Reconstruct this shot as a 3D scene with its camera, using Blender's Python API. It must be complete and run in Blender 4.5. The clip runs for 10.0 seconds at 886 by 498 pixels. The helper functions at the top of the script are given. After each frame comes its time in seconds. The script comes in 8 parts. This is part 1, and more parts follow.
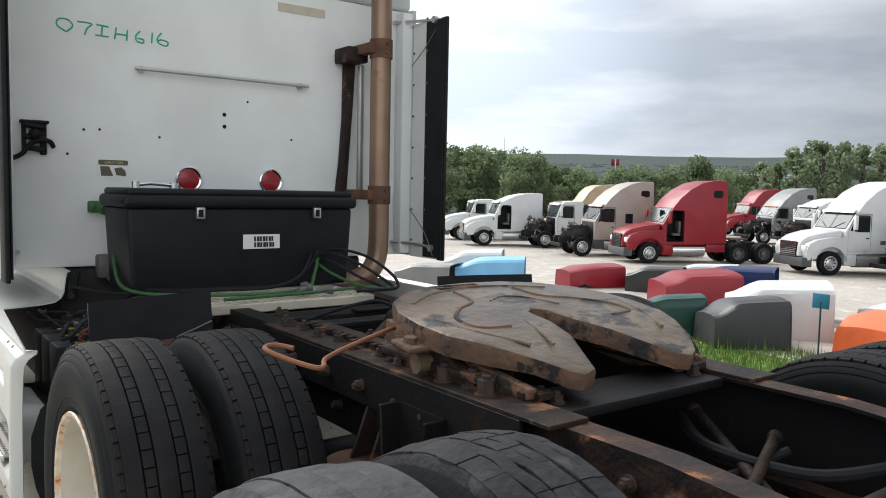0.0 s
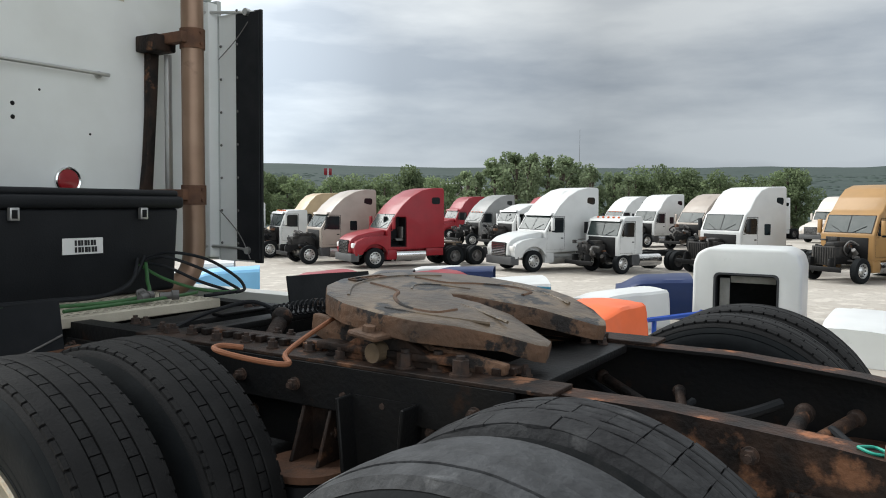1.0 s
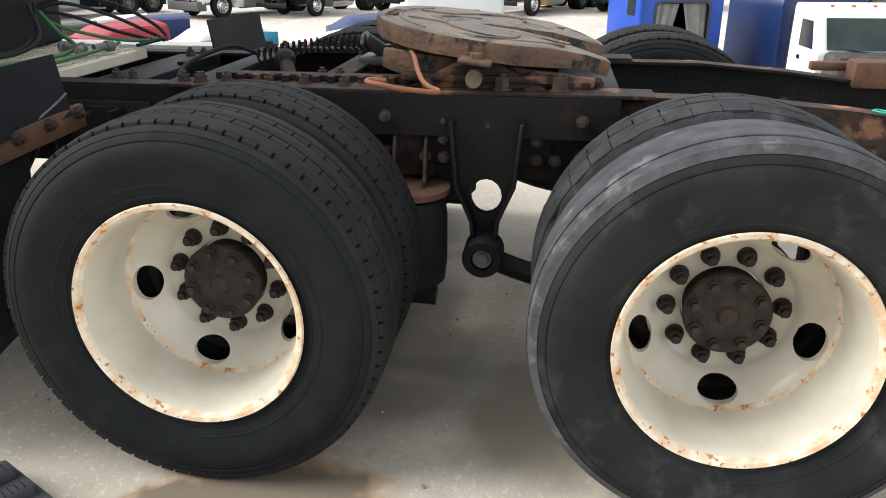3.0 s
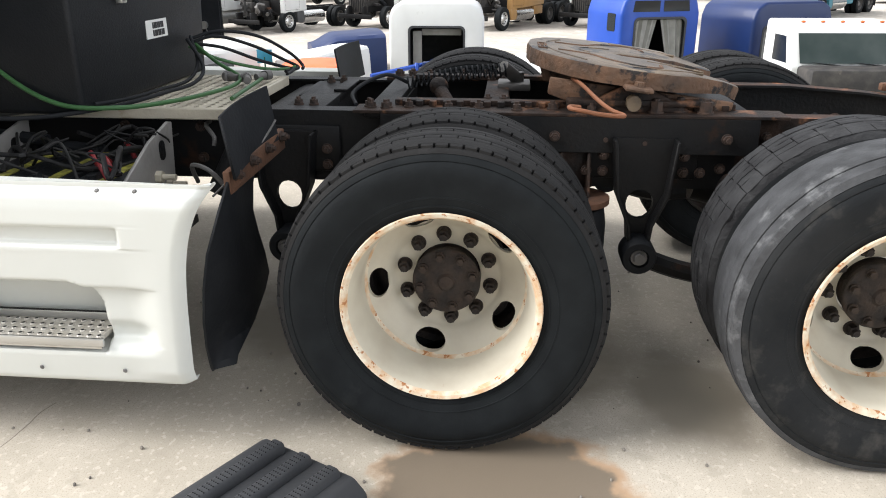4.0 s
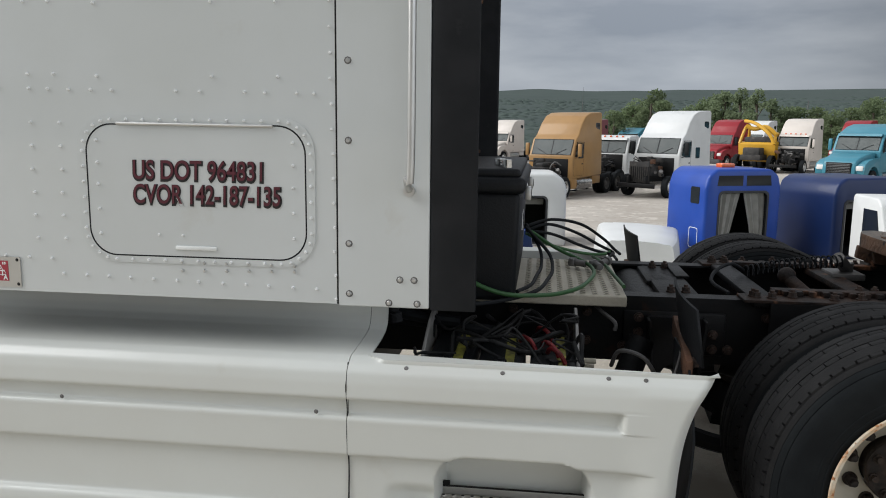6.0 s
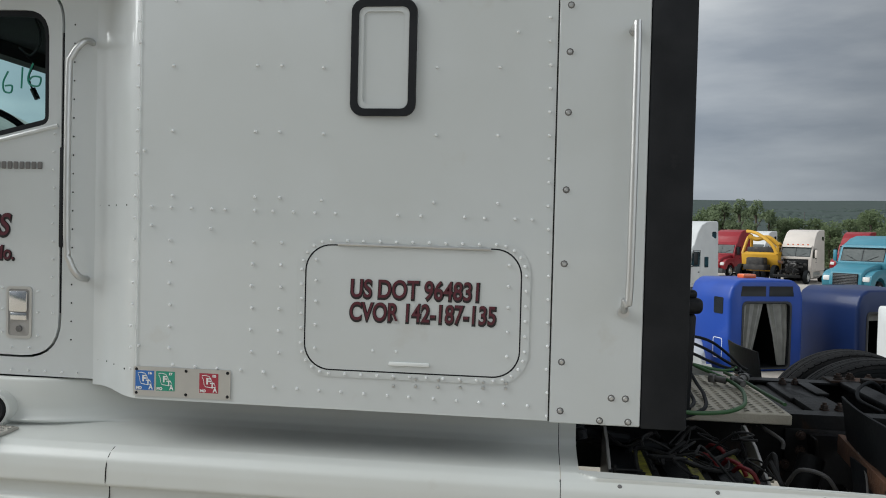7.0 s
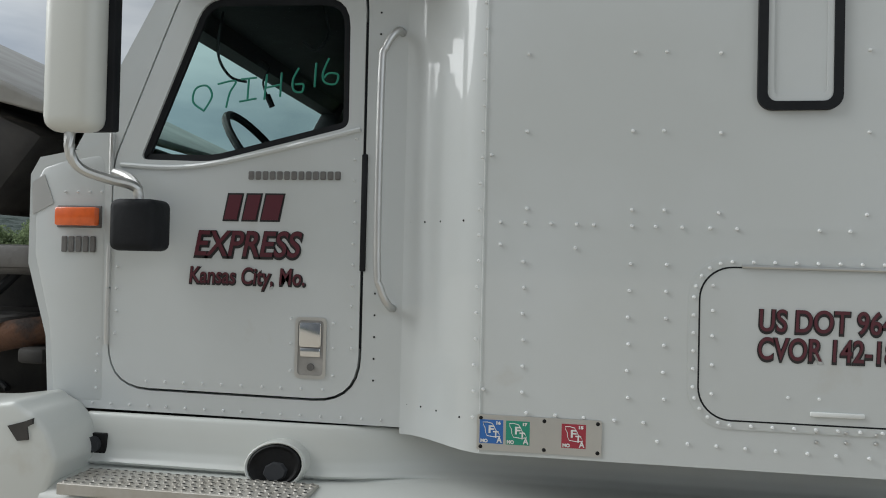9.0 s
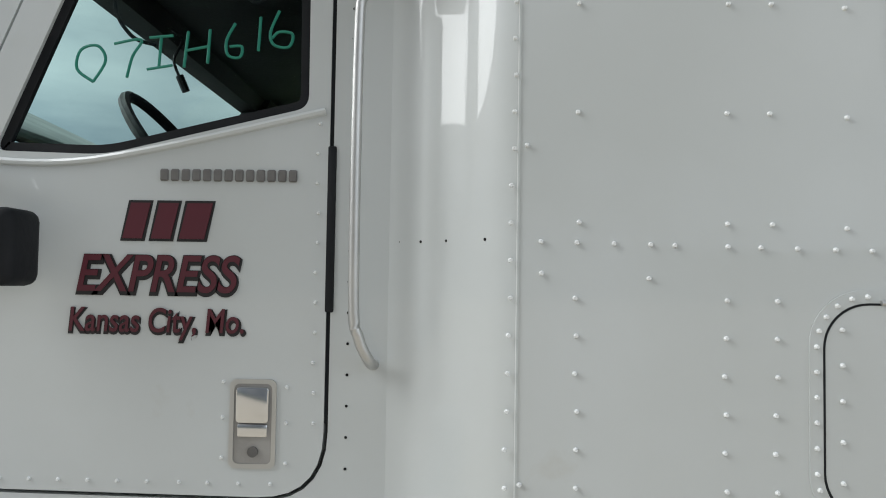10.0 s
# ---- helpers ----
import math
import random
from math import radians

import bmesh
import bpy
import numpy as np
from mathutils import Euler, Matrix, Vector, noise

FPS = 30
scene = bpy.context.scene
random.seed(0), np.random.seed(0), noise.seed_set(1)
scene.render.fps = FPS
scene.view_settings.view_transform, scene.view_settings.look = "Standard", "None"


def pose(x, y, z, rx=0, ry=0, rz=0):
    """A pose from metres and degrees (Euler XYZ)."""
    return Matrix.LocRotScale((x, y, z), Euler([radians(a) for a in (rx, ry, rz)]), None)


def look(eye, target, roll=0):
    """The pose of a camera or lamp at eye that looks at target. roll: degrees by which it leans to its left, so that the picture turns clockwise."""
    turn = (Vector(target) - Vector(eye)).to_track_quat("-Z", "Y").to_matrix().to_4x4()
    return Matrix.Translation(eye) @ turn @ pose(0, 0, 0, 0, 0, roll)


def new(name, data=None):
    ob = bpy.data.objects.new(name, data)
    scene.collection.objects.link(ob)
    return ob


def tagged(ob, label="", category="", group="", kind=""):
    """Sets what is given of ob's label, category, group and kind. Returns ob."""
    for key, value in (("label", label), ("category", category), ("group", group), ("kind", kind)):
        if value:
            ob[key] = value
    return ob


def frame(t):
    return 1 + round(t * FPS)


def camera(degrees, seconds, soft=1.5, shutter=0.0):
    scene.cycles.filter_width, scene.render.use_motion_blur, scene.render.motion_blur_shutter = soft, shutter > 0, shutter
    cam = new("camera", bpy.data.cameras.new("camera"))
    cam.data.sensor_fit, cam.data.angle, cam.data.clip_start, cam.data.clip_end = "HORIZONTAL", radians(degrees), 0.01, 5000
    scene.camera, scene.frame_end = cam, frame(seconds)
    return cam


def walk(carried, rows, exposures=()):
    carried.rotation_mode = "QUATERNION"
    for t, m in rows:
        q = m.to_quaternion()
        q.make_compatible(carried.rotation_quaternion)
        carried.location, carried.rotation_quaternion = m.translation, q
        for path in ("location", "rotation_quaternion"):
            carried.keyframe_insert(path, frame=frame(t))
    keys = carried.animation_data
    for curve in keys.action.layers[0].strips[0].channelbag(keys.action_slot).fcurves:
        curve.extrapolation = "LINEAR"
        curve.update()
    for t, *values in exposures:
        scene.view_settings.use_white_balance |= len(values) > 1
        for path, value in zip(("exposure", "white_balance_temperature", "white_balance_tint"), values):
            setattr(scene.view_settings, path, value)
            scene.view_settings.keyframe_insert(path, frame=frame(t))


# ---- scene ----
cam = camera(59.6, 10.0, soft=1.0)
PATH = [
    (0, (-1.701, -2.374, 1.468), (-0.501, -0.781, 1.316), 1.2),
    (0.5, (-1.94, -2.242, 1.454), (-0.444, -0.921, 1.323), 0.8),
    (1, (-2.158, -1.903, 1.393), (-0.465, -0.844, 1.276), 0.5),
    (1.5, (-2.354, -1.7, 1.336), (-0.609, -0.734, 1.182), 0.4),
    (2, (-2.555, -1.482, 1.343), (-0.755, -0.663, 1.042), 0.3),
    (2.2, (-2.592, -1.393, 1.312), (-0.772, -0.682, 0.886), 0.2),
    (3.3, (-2.999, -0.625, 1.418), (-1.157, -0.451, 0.659), 0.1),
    (3.5, (-3.13, -0.479, 1.453), (-1.282, -0.326, 0.704), 0.1),
    (4, (-3.27, -0.171, 1.47), (-1.407, -0.013, 0.762), 0.1),
    (4.5, (-3.293, 0.193, 1.503), (-1.398, 0.368, 0.891), 0.2),
    (5, (-3.441, 0.492, 1.514), (-1.52, 0.696, 0.994), 0.4),
    (5.5, (-3.548, 0.803, 1.566), (-1.611, 1.017, 1.117), 0.7),
    (6, (-3.553, 1.198, 1.596), (-1.593, 1.447, 1.283), 0.7),
    (6.2, (-3.571, 1.322, 1.615), (-1.603, 1.596, 1.387), 0.7),
    (7.3, (-3.783, 2.076, 1.644), (-1.797, 2.31, 1.631), 1.4),
    (7.5, (-3.76, 2.206, 1.638), (-1.774, 2.442, 1.64), 1.3),
    (8, (-3.707, 2.559, 1.642), (-1.726, 2.829, 1.655), 1.3),
    (8.5, (-3.687, 2.848, 1.629), (-1.714, 3.174, 1.652), 1.3),
    (9, (-3.449, 3.014, 1.595), (-1.475, 3.337, 1.622), 1.3),
    (9.5, (-3.12, 3.171, 1.609), (-1.143, 3.462, 1.667), 1.1),
    (10, (-2.772, 3.363, 1.618), (-0.775, 3.425, 1.709), 0.9),
]
EXPOSURES = [(0.0, 0.35, 6500, 10), (0.5, 0.25, 6500, 9), (1.0, 0.2, 6500, 7), (2.0, 0.4, 6500, 9), (3.5, 0.95, 6600, 10), (4.0, 0.9, 6600, 11), (4.5, 0.6, 6550, 10), (5.0, 0.35, 6500, 10), (5.5, 0.15, 6550, 11),
             (6.0, -0.18, 6450, 10), (7.5, -0.35, 6350, 7), (8.0, -0.42, 6350, 7), (8.5, -0.47, 6350, 7.5), (9.5, -0.45, 6350, 7.5), (10.0, -0.18, 6350, 8)]
walk(cam, [(t, look(eye, target, roll)) for t, eye, target, roll in PATH], EXPOSURES)


# world: a bright overcast sky with soft grey cloud sheets
world = bpy.data.worlds.new("overcast")
scene.world = world
world.use_nodes = True
wn, wl = world.node_tree.nodes, world.node_tree.links
wn.clear()
w_out = wn.new("ShaderNodeOutputWorld")
w_bg = wn.new("ShaderNodeBackground")
w_sky = wn.new("ShaderNodeTexSky")
w_sky.sky_type, w_sky.sun_disc = "NISHITA", False
w_sky.sun_elevation, w_sky.sun_rotation = radians(36), radians(355)
w_dim = wn.new("ShaderNodeVectorMath")
w_dim.operation = "SCALE"
w_dim.inputs["Scale"].default_value = 0.12
w_co = wn.new("ShaderNodeTexCoord")
w_map = wn.new("ShaderNodeMapping")
w_map.inputs["Scale"].default_value = (1.6, 1.6, 7.0)
w_noise = wn.new("ShaderNodeTexNoise")
w_noise.inputs["Scale"].default_value = 1.5
w_noise.inputs["Detail"].default_value = 7.0
w_noise.inputs["Roughness"].default_value = 0.52
w_ramp = wn.new("ShaderNodeValToRGB")
w_ramp.color_ramp.elements[0].position, w_ramp.color_ramp.elements[0].color = 0.36, (0.52, 0.56, 0.62, 1)
w_ramp.color_ramp.elements[1].position, w_ramp.color_ramp.elements[1].color = 0.62, (0.92, 0.94, 0.96, 1)
w_sep = wn.new("ShaderNodeSeparateXYZ")
w_high = wn.new("ShaderNodeValToRGB")
w_high.color_ramp.elements[0].position, w_high.color_ramp.elements[0].color = 0.03, (0.62, 0.66, 0.72, 1)
w_high.color_ramp.elements[1].position, w_high.color_ramp.elements[1].color = 0.32, (1.0, 1.0, 1.0, 1)
w_top = w_high.color_ramp.elements.new(0.85)
w_top.color = (1.7, 1.7, 1.7, 1)
w_mul = wn.new("ShaderNodeMix")
w_mul.data_type, w_mul.blend_type = "RGBA", "MULTIPLY"
w_mul.inputs[0].default_value = 1.0
w_mix = wn.new("ShaderNodeMix")
w_mix.data_type = "RGBA"
w_mix.inputs[0].default_value = 0.93
wl.new(w_co.outputs["Generated"], w_map.inputs["Vector"])
wl.new(w_map.outputs["Vector"], w_noise.inputs["Vector"])
wl.new(w_noise.outputs["Fac"], w_ramp.inputs["Fac"])
wl.new(w_co.outputs["Generated"], w_sep.inputs["Vector"])
wl.new(w_sep.outputs["Z"], w_high.inputs["Fac"])
wl.new(w_ramp.outputs["Color"], w_mul.inputs[6])
wl.new(w_high.outputs["Color"], w_mul.inputs[7])
wl.new(w_sky.outputs["Color"], w_dim.inputs[0])
wl.new(w_dim.outputs["Vector"], w_mix.inputs[6])
wl.new(w_mul.outputs[2], w_mix.inputs[7])
# gain by direction: brighter north-east, unseen west dimmed, unseen south-west raised for the back wall
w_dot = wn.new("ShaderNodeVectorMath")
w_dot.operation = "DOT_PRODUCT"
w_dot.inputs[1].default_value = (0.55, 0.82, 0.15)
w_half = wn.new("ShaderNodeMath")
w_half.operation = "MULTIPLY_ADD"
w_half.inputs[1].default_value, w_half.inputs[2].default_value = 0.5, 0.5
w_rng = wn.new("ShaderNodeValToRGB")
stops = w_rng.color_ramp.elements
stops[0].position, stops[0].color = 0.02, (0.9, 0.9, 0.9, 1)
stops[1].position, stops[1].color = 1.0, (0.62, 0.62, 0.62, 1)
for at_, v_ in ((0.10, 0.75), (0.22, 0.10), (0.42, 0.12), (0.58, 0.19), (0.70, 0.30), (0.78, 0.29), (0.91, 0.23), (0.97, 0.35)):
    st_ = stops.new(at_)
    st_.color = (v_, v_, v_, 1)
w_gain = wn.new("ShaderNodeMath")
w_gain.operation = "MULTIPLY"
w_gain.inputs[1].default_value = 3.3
w_scaled = wn.new("ShaderNodeVectorMath")
w_scaled.operation = "SCALE"
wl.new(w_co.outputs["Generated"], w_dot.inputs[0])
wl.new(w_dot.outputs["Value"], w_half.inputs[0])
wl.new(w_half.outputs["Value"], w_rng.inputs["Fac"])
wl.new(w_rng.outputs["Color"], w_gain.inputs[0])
wl.new(w_mix.outputs[2], w_scaled.inputs[0])
wl.new(w_gain.outputs["Value"], w_scaled.inputs["Scale"])
wl.new(w_scaled.outputs["Vector"], w_bg.inputs["Color"])
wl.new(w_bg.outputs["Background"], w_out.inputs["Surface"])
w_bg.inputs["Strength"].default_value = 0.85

sun = new("sun", bpy.data.lights.new("sun", "SUN"))
sun.data.energy, sun.data.angle, sun.data.color = 4.4, radians(50), (1.0, 0.995, 0.985)
sun.matrix_world = look((-1.5, 16, 12), (0, 0, 0))


# ---- materials ----
def mat(name, colour, rough=0.6, metal=0.0, second=None, scale=6.0, amount=0.35, bump=0.0, bump_scale=60.0,
        third=None, third_scale=1.2, third_at=0.62, coat=0.0, spec=0.5, rand=0.0, soft=0.10):
    """A surface of one base colour, broken by fine grain (second) and larger stains (third), with fine relief."""
    m = bpy.data.materials.new(name)
    m.use_nodes = True
    n, l = m.node_tree.nodes, m.node_tree.links
    b = n["Principled BSDF"]
    b.inputs["Roughness"].default_value = rough
    b.inputs["Metallic"].default_value = metal
    b.inputs["Coat Weight"].default_value = coat
    b.inputs["Specular IOR Level"].default_value = spec
    co = n.new("ShaderNodeTexCoord")
    last = None
    second = second or tuple(c * 0.8 for c in colour)
    tex = n.new("ShaderNodeTexNoise")
    tex.inputs["Scale"].default_value, tex.inputs["Detail"].default_value = scale, 6.0
    l.new(co.outputs["Object"], tex.inputs["Vector"])
    ramp = n.new("ShaderNodeMapRange")
    ramp.inputs["From Min"].default_value, ramp.inputs["From Max"].default_value = 0.38, 0.66
    ramp.inputs["To Max"].default_value = amount
    l.new(tex.outputs["Fac"], ramp.inputs["Value"])
    mix = n.new("ShaderNodeMix")
    mix.data_type = "RGBA"
    mix.inputs[6].default_value, mix.inputs[7].default_value = (*colour, 1), (*second, 1)
    l.new(ramp.outputs["Result"], mix.inputs[0])
    last = mix.outputs[2]
    if third:
        t3 = n.new("ShaderNodeTexNoise")
        t3.inputs["Scale"].default_value, t3.inputs["Detail"].default_value, t3.inputs["Roughness"].default_value = third_scale, 8.0, 0.62
        l.new(co.outputs["Object"], t3.inputs["Vector"])
        r3 = n.new("ShaderNodeMapRange")
        r3.inputs["From Min"].default_value, r3.inputs["From Max"].default_value = third_at, third_at + soft
        l.new(t3.outputs["Fac"], r3.inputs["Value"])
        m3 = n.new("ShaderNodeMix")
        m3.data_type = "RGBA"
        m3.inputs[7].default_value = (*third, 1)
        l.new(r3.outputs["Result"], m3.inputs[0])
        l.new(last, m3.inputs[6])
        last = m3.outputs[2]
    if rand:
        oi = n.new("ShaderNodeObjectInfo")
        rr = n.new("ShaderNodeMapRange")
        rr.inputs["To Min"].default_value, rr.inputs["To Max"].default_value = 1 - rand, 1 + rand
        l.new(oi.outputs["Random"], rr.inputs["Value"])
        hs = n.new("ShaderNodeHueSaturation")
        l.new(rr.outputs["Result"], hs.inputs["Value"])
        l.new(last, hs.inputs["Color"])
        last = hs.outputs["Color"]
    l.new(last, b.inputs["Base Color"])
    if bump:
        tb = n.new("ShaderNodeTexNoise")
        tb.inputs["Scale"].default_value, tb.inputs["Detail"].default_value = bump_scale, 5.0
        l.new(co.outputs["Object"], tb.inputs["Vector"])
        bp = n.new("ShaderNodeBump")
        bp.inputs["Strength"].default_value, bp.inputs["Distance"].default_value = bump, 0.01
        l.new(tb.outputs["Fac"], bp.inputs["Height"])
        l.new(bp.outputs["Normal"], b.inputs["Normal"])
    return m


def glass(name, colour=(0.55, 0.75, 0.72), rough=0.02):
    m = bpy.data.materials.new(name)
    m.use_nodes = True
    b = m.node_tree.nodes["Principled BSDF"]
    b.inputs["Base Color"].default_value = (*colour, 1)
    b.inputs["Transmission Weight"].default_value = 1.0
    b.inputs["Roughness"].default_value = rough
    b.inputs["IOR"].default_value = 1.05
    return m


M_WHITE = mat("white_paint", (0.52, 0.545, 0.545), 0.34, 0, (0.465, 0.485, 0.47), 2.2, 0.5, 0.025, 8, (0.44, 0.435, 0.40), 3.5, 0.65, coat=0.7, soft=0.2)
M_WHITE_DIRTY = mat("white_paint_weathered", (0.72, 0.74, 0.73), 0.45, 0, (0.60, 0.61, 0.59), 3.0, 0.5, 0.03, 12,
                    (0.42, 0.40, 0.36), 3.0, 0.68)
M_SKIRT = mat("white_fibreglass", (0.575, 0.59, 0.56), 0.40, 0, (0.55, 0.555, 0.52), 2.4, 0.6, 0.04, 12, (0.47, 0.45, 0.39), 2.6, 0.63, coat=0.15, soft=0.22)
M_CREAM = mat("cream_wheel_paint", (0.56, 0.525, 0.435), 0.45, 0, (0.45, 0.40, 0.32), 9.0, 0.6, 0.05, 60, (0.27, 0.12, 0.045), 9.0, 0.67, coat=0.15)
M_RIMEDGE = mat("rusty_rim_edge", (0.68, 0.62, 0.50), 0.6, 0.0, (0.55, 0.30, 0.13), 26.0, 0.8, 0.15, 90, (0.38, 0.15, 0.05), 38.0, 0.575, soft=0.05)
M_TYRE = mat("tyre_rubber", (0.008, 0.0095, 0.0108), 0.70, 0, (0.013, 0.0155, 0.017), 14.0, 0.6, 0.12, 90, (0.022, 0.024, 0.025), 4.0, 0.66, spec=0.12)
M_TYRE_WORN = mat("scuffed_tyre_rubber", (0.011, 0.0125, 0.014), 0.8, 0, (0.022, 0.023, 0.024), 6.0, 0.8, 0.25, 60, (0.050, 0.048, 0.045), 9.0, 0.56, spec=0.15, soft=0.2)
M_TREAD = mat("tyre_tread", (0.012, 0.012, 0.0125), 0.78, 0, (0.019, 0.0188, 0.019), 10.0, 0.7, 0.25, 120, (0.040, 0.038, 0.038), 5.0, 0.62, spec=0.2, soft=0.2)
M_TREAD_WORN = mat("worn_tyre_tread", (0.060, 0.062, 0.066), 0.75, 0, (0.030, 0.031, 0.033), 12.0, 0.9, 0.6, 45, (0.135, 0.138, 0.142), 8.0, 0.58, soft=0.12, spec=0.25)
M_TREAD_RAGGED = mat("ragged_tyre_tread", (0.020, 0.020, 0.0215), 0.8, 0, (0.045, 0.046, 0.048), 12.0, 0.7, 0.5, 60, (0.085, 0.085, 0.086), 7.0, 0.62, soft=0.15, spec=0.2)
M_HUB = mat("greasy_hub", (0.015, 0.012, 0.011), 0.75, 0.1, (0.050, 0.032, 0.023), 22.0, 0.7, 0.6, 70, (0.02, 0.018, 0.016), 6.0, 0.55)
M_FRAME = mat("black_frame", (0.010, 0.0104, 0.0112), 0.48, 0.0, (0.012, 0.011, 0.0105), 10.0, 0.6, 0.25, 60, (0.034, 0.018, 0.011), 6.0, 0.64, spec=0.16)
M_RUST = mat("rusty_steel", (0.085, 0.042, 0.025), 0.8, 0.1, (0.16, 0.075, 0.04), 12.0, 0.7, 0.35, 90, (0.04, 0.03, 0.026), 5.0, 0.58)
M_RUSTFRAME = mat("rust_streaked_frame", (0.011, 0.009, 0.0085), 0.6, 0.0, (0.045, 0.026, 0.018), 11.0, 0.8, 0.45, 70, (0.17, 0.082, 0.045), 8.0, 0.565, spec=0.2)
M_FIFTH = mat("greasy_fifth_wheel", (0.060, 0.042, 0.027), 0.42, 0.0, (0.18, 0.130, 0.082), 6.0, 1.0, 0.5, 34, (0.012, 0.010, 0.009), 6.5, 0.55, soft=0.06)
M_FIFTHEDGE = mat("rusty_cast_edge", (0.150, 0.080, 0.045), 0.75, 0.0, (0.060, 0.038, 0.026), 9.0, 0.9, 0.9, 40, (0.014, 0.011, 0.010), 8.0, 0.565, soft=0.05)
M_BOLT = mat("rusty_bolt", (0.028, 0.020, 0.017), 0.75, 0.1, (0.085, 0.045, 0.028), 30.0, 0.7, 0.3, 90)
M_RAILRUST = mat("orange_rusted_frame", (0.020, 0.015, 0.013), 0.6, 0.0, (0.085, 0.040, 0.024), 9.0, 0.9, 0.4, 60, (0.30, 0.120, 0.055), 9.0, 0.565, soft=0.08, spec=0.2)
M_PLATE = mat("diamond_plate", (0.50, 0.46, 0.37), 0.55, 0.0, (0.40, 0.355, 0.28), 12.0, 0.6, 0.2, 80, (0.32, 0.20, 0.10), 5.0, 0.68)
M_BOX = mat("black_plastic", (0.0085, 0.0095, 0.0112), 0.5, 0, (0.013, 0.0145, 0.0165), 6.0, 0.6, 0.2, 140, (0.020, 0.022, 0.024), 3.0, 0.62, spec=0.2, soft=0.2)
M_RUBBER = mat("black_rubber", (0.0095, 0.0108, 0.0128), 0.66, 0, (0.019, 0.020, 0.0225), 8.0, 0.6, 0.12, 60, (0.032, 0.033, 0.035), 5.0, 0.64, spec=0.2, soft=0.15)
M_CHROME = mat("chrome", (0.72, 0.72, 0.72), 0.16, 1.0, (0.6, 0.6, 0.6), 10.0, 0.3)
M_ALU = mat("aluminium", (0.56, 0.56, 0.545), 0.40, 0.9, (0.47, 0.472, 0.47), 9.0, 0.5, 0.05, 60)
M_STACK = mat("heat_browned_stack", (0.27, 0.18, 0.125), 0.40, 0.5, (0.17, 0.095, 0.06), 3.0, 0.8, 0.08, 30, (0.10, 0.05, 0.03), 5.0, 0.60, soft=0.15)
M_CONCRETE = mat("pad_concrete", (0.50, 0.45, 0.375), 0.85, 0, (0.43, 0.385, 0.315), 5.0, 0.8, 0.07, 160, (0.385, 0.345, 0.28), 0.9, 0.46, soft=0.22)
M_GLASS = glass("cab_glass", (0.86, 1.0, 0.97))
M_GLASSDARK = mat("dark_glass", (0.010, 0.013, 0.015), 0.10, 0, (0.018, 0.022, 0.025), 3.0, 0.5, spec=0.3)
M_GLASSGREY = mat("windscreen_glass", (0.020, 0.032, 0.031), 0.16, 0, (0.045, 0.058, 0.056), 1.3, 0.8, spec=0.22)
M_AMBER = mat("amber_lens", (0.75, 0.13, 0.02), 0.25, 0, (0.55, 0.08, 0.01), 30.0, 0.5, coat=0.5)
M_REDLENS = mat("red_lens", (0.27, 0.012, 0.018), 0.25, 0, (0.25, 0.01, 0.012), 40.0, 0.5, coat=0.5)
M_GREENHOSE = mat("green_hose", (0.035, 0.115, 0.035), 0.5, 0, (0.02, 0.07, 0.02), 20.0, 0.5)
M_REDCABLE = mat("red_cable", (0.24, 0.014, 0.018), 0.45, 0, (0.10, 0.01, 0.012), 20.0, 0.6)
M_YELLOW = mat("yellow_label", (0.42, 0.40, 0.06), 0.5, 0, (0.10, 0.09, 0.04), 30.0, 0.9)
M_ORANGEWIRE = mat("rusty_orange_rod", (0.24, 0.095, 0.045), 0.7, 0.1, (0.22, 0.08, 0.035), 25.0, 0.7, 0.2, 90)
M_DARK = mat("engine_black", (0.015, 0.014, 0.014), 0.7, 0.0, (0.05, 0.045, 0.04), 5.0, 0.8, 0.3, 20, (0.13, 0.11, 0.09), 3.0, 0.64)
M_ENGINE_GREY = mat("engine_grey", (0.16, 0.155, 0.15), 0.6, 0.3, (0.08, 0.075, 0.07), 9.0, 0.7, 0.2, 40)
M_MAROON = mat("maroon_lettering", (0.085, 0.012, 0.022), 0.4)
M_INK = mat("black_lettering", (0.012, 0.012, 0.013), 0.45)
M_GREENMARK = mat("green_marker_ink", (0.02, 0.36, 0.26), 0.5)
M_GREENDARK = mat("dark_green_marker_ink", (0.015, 0.20, 0.14), 0.5)
M_LABELWHITE = mat("label_white", (0.72, 0.72, 0.70), 0.5)
M_BLUEDECAL = mat("blue_decal", (0.03, 0.14, 0.42), 0.5)
M_GREENDECAL = mat("green_decal", (0.02, 0.26, 0.17), 0.5)
M_REDDECAL = mat("red_decal", (0.34, 0.03, 0.05), 0.5)
M_RIVET = mat("painted_rivet_heads", (0.78, 0.80, 0.80), 0.25, 0.0, (0.62, 0.63, 0.62), 30.0, 0.6, coat=0.5)
M_CABLE = mat("dusty_cable", (0.014, 0.0142, 0.015), 0.45, 0, (0.035, 0.034, 0.033), 14.0, 0.7, 0.1, 60, spec=0.15)
M_BARE = mat("bare_grey_steel", (0.36, 0.35, 0.335), 0.45, 0.25, (0.25, 0.24, 0.225), 9.0, 0.7, 0.15, 60, (0.20, 0.13, 0.08), 6.0, 0.68)
M_MUD = mat("grey_plastic_liner", (0.035, 0.037, 0.041), 0.6, 0, (0.052, 0.054, 0.058), 5.0, 0.6, 0.1, 60, spec=0.3)


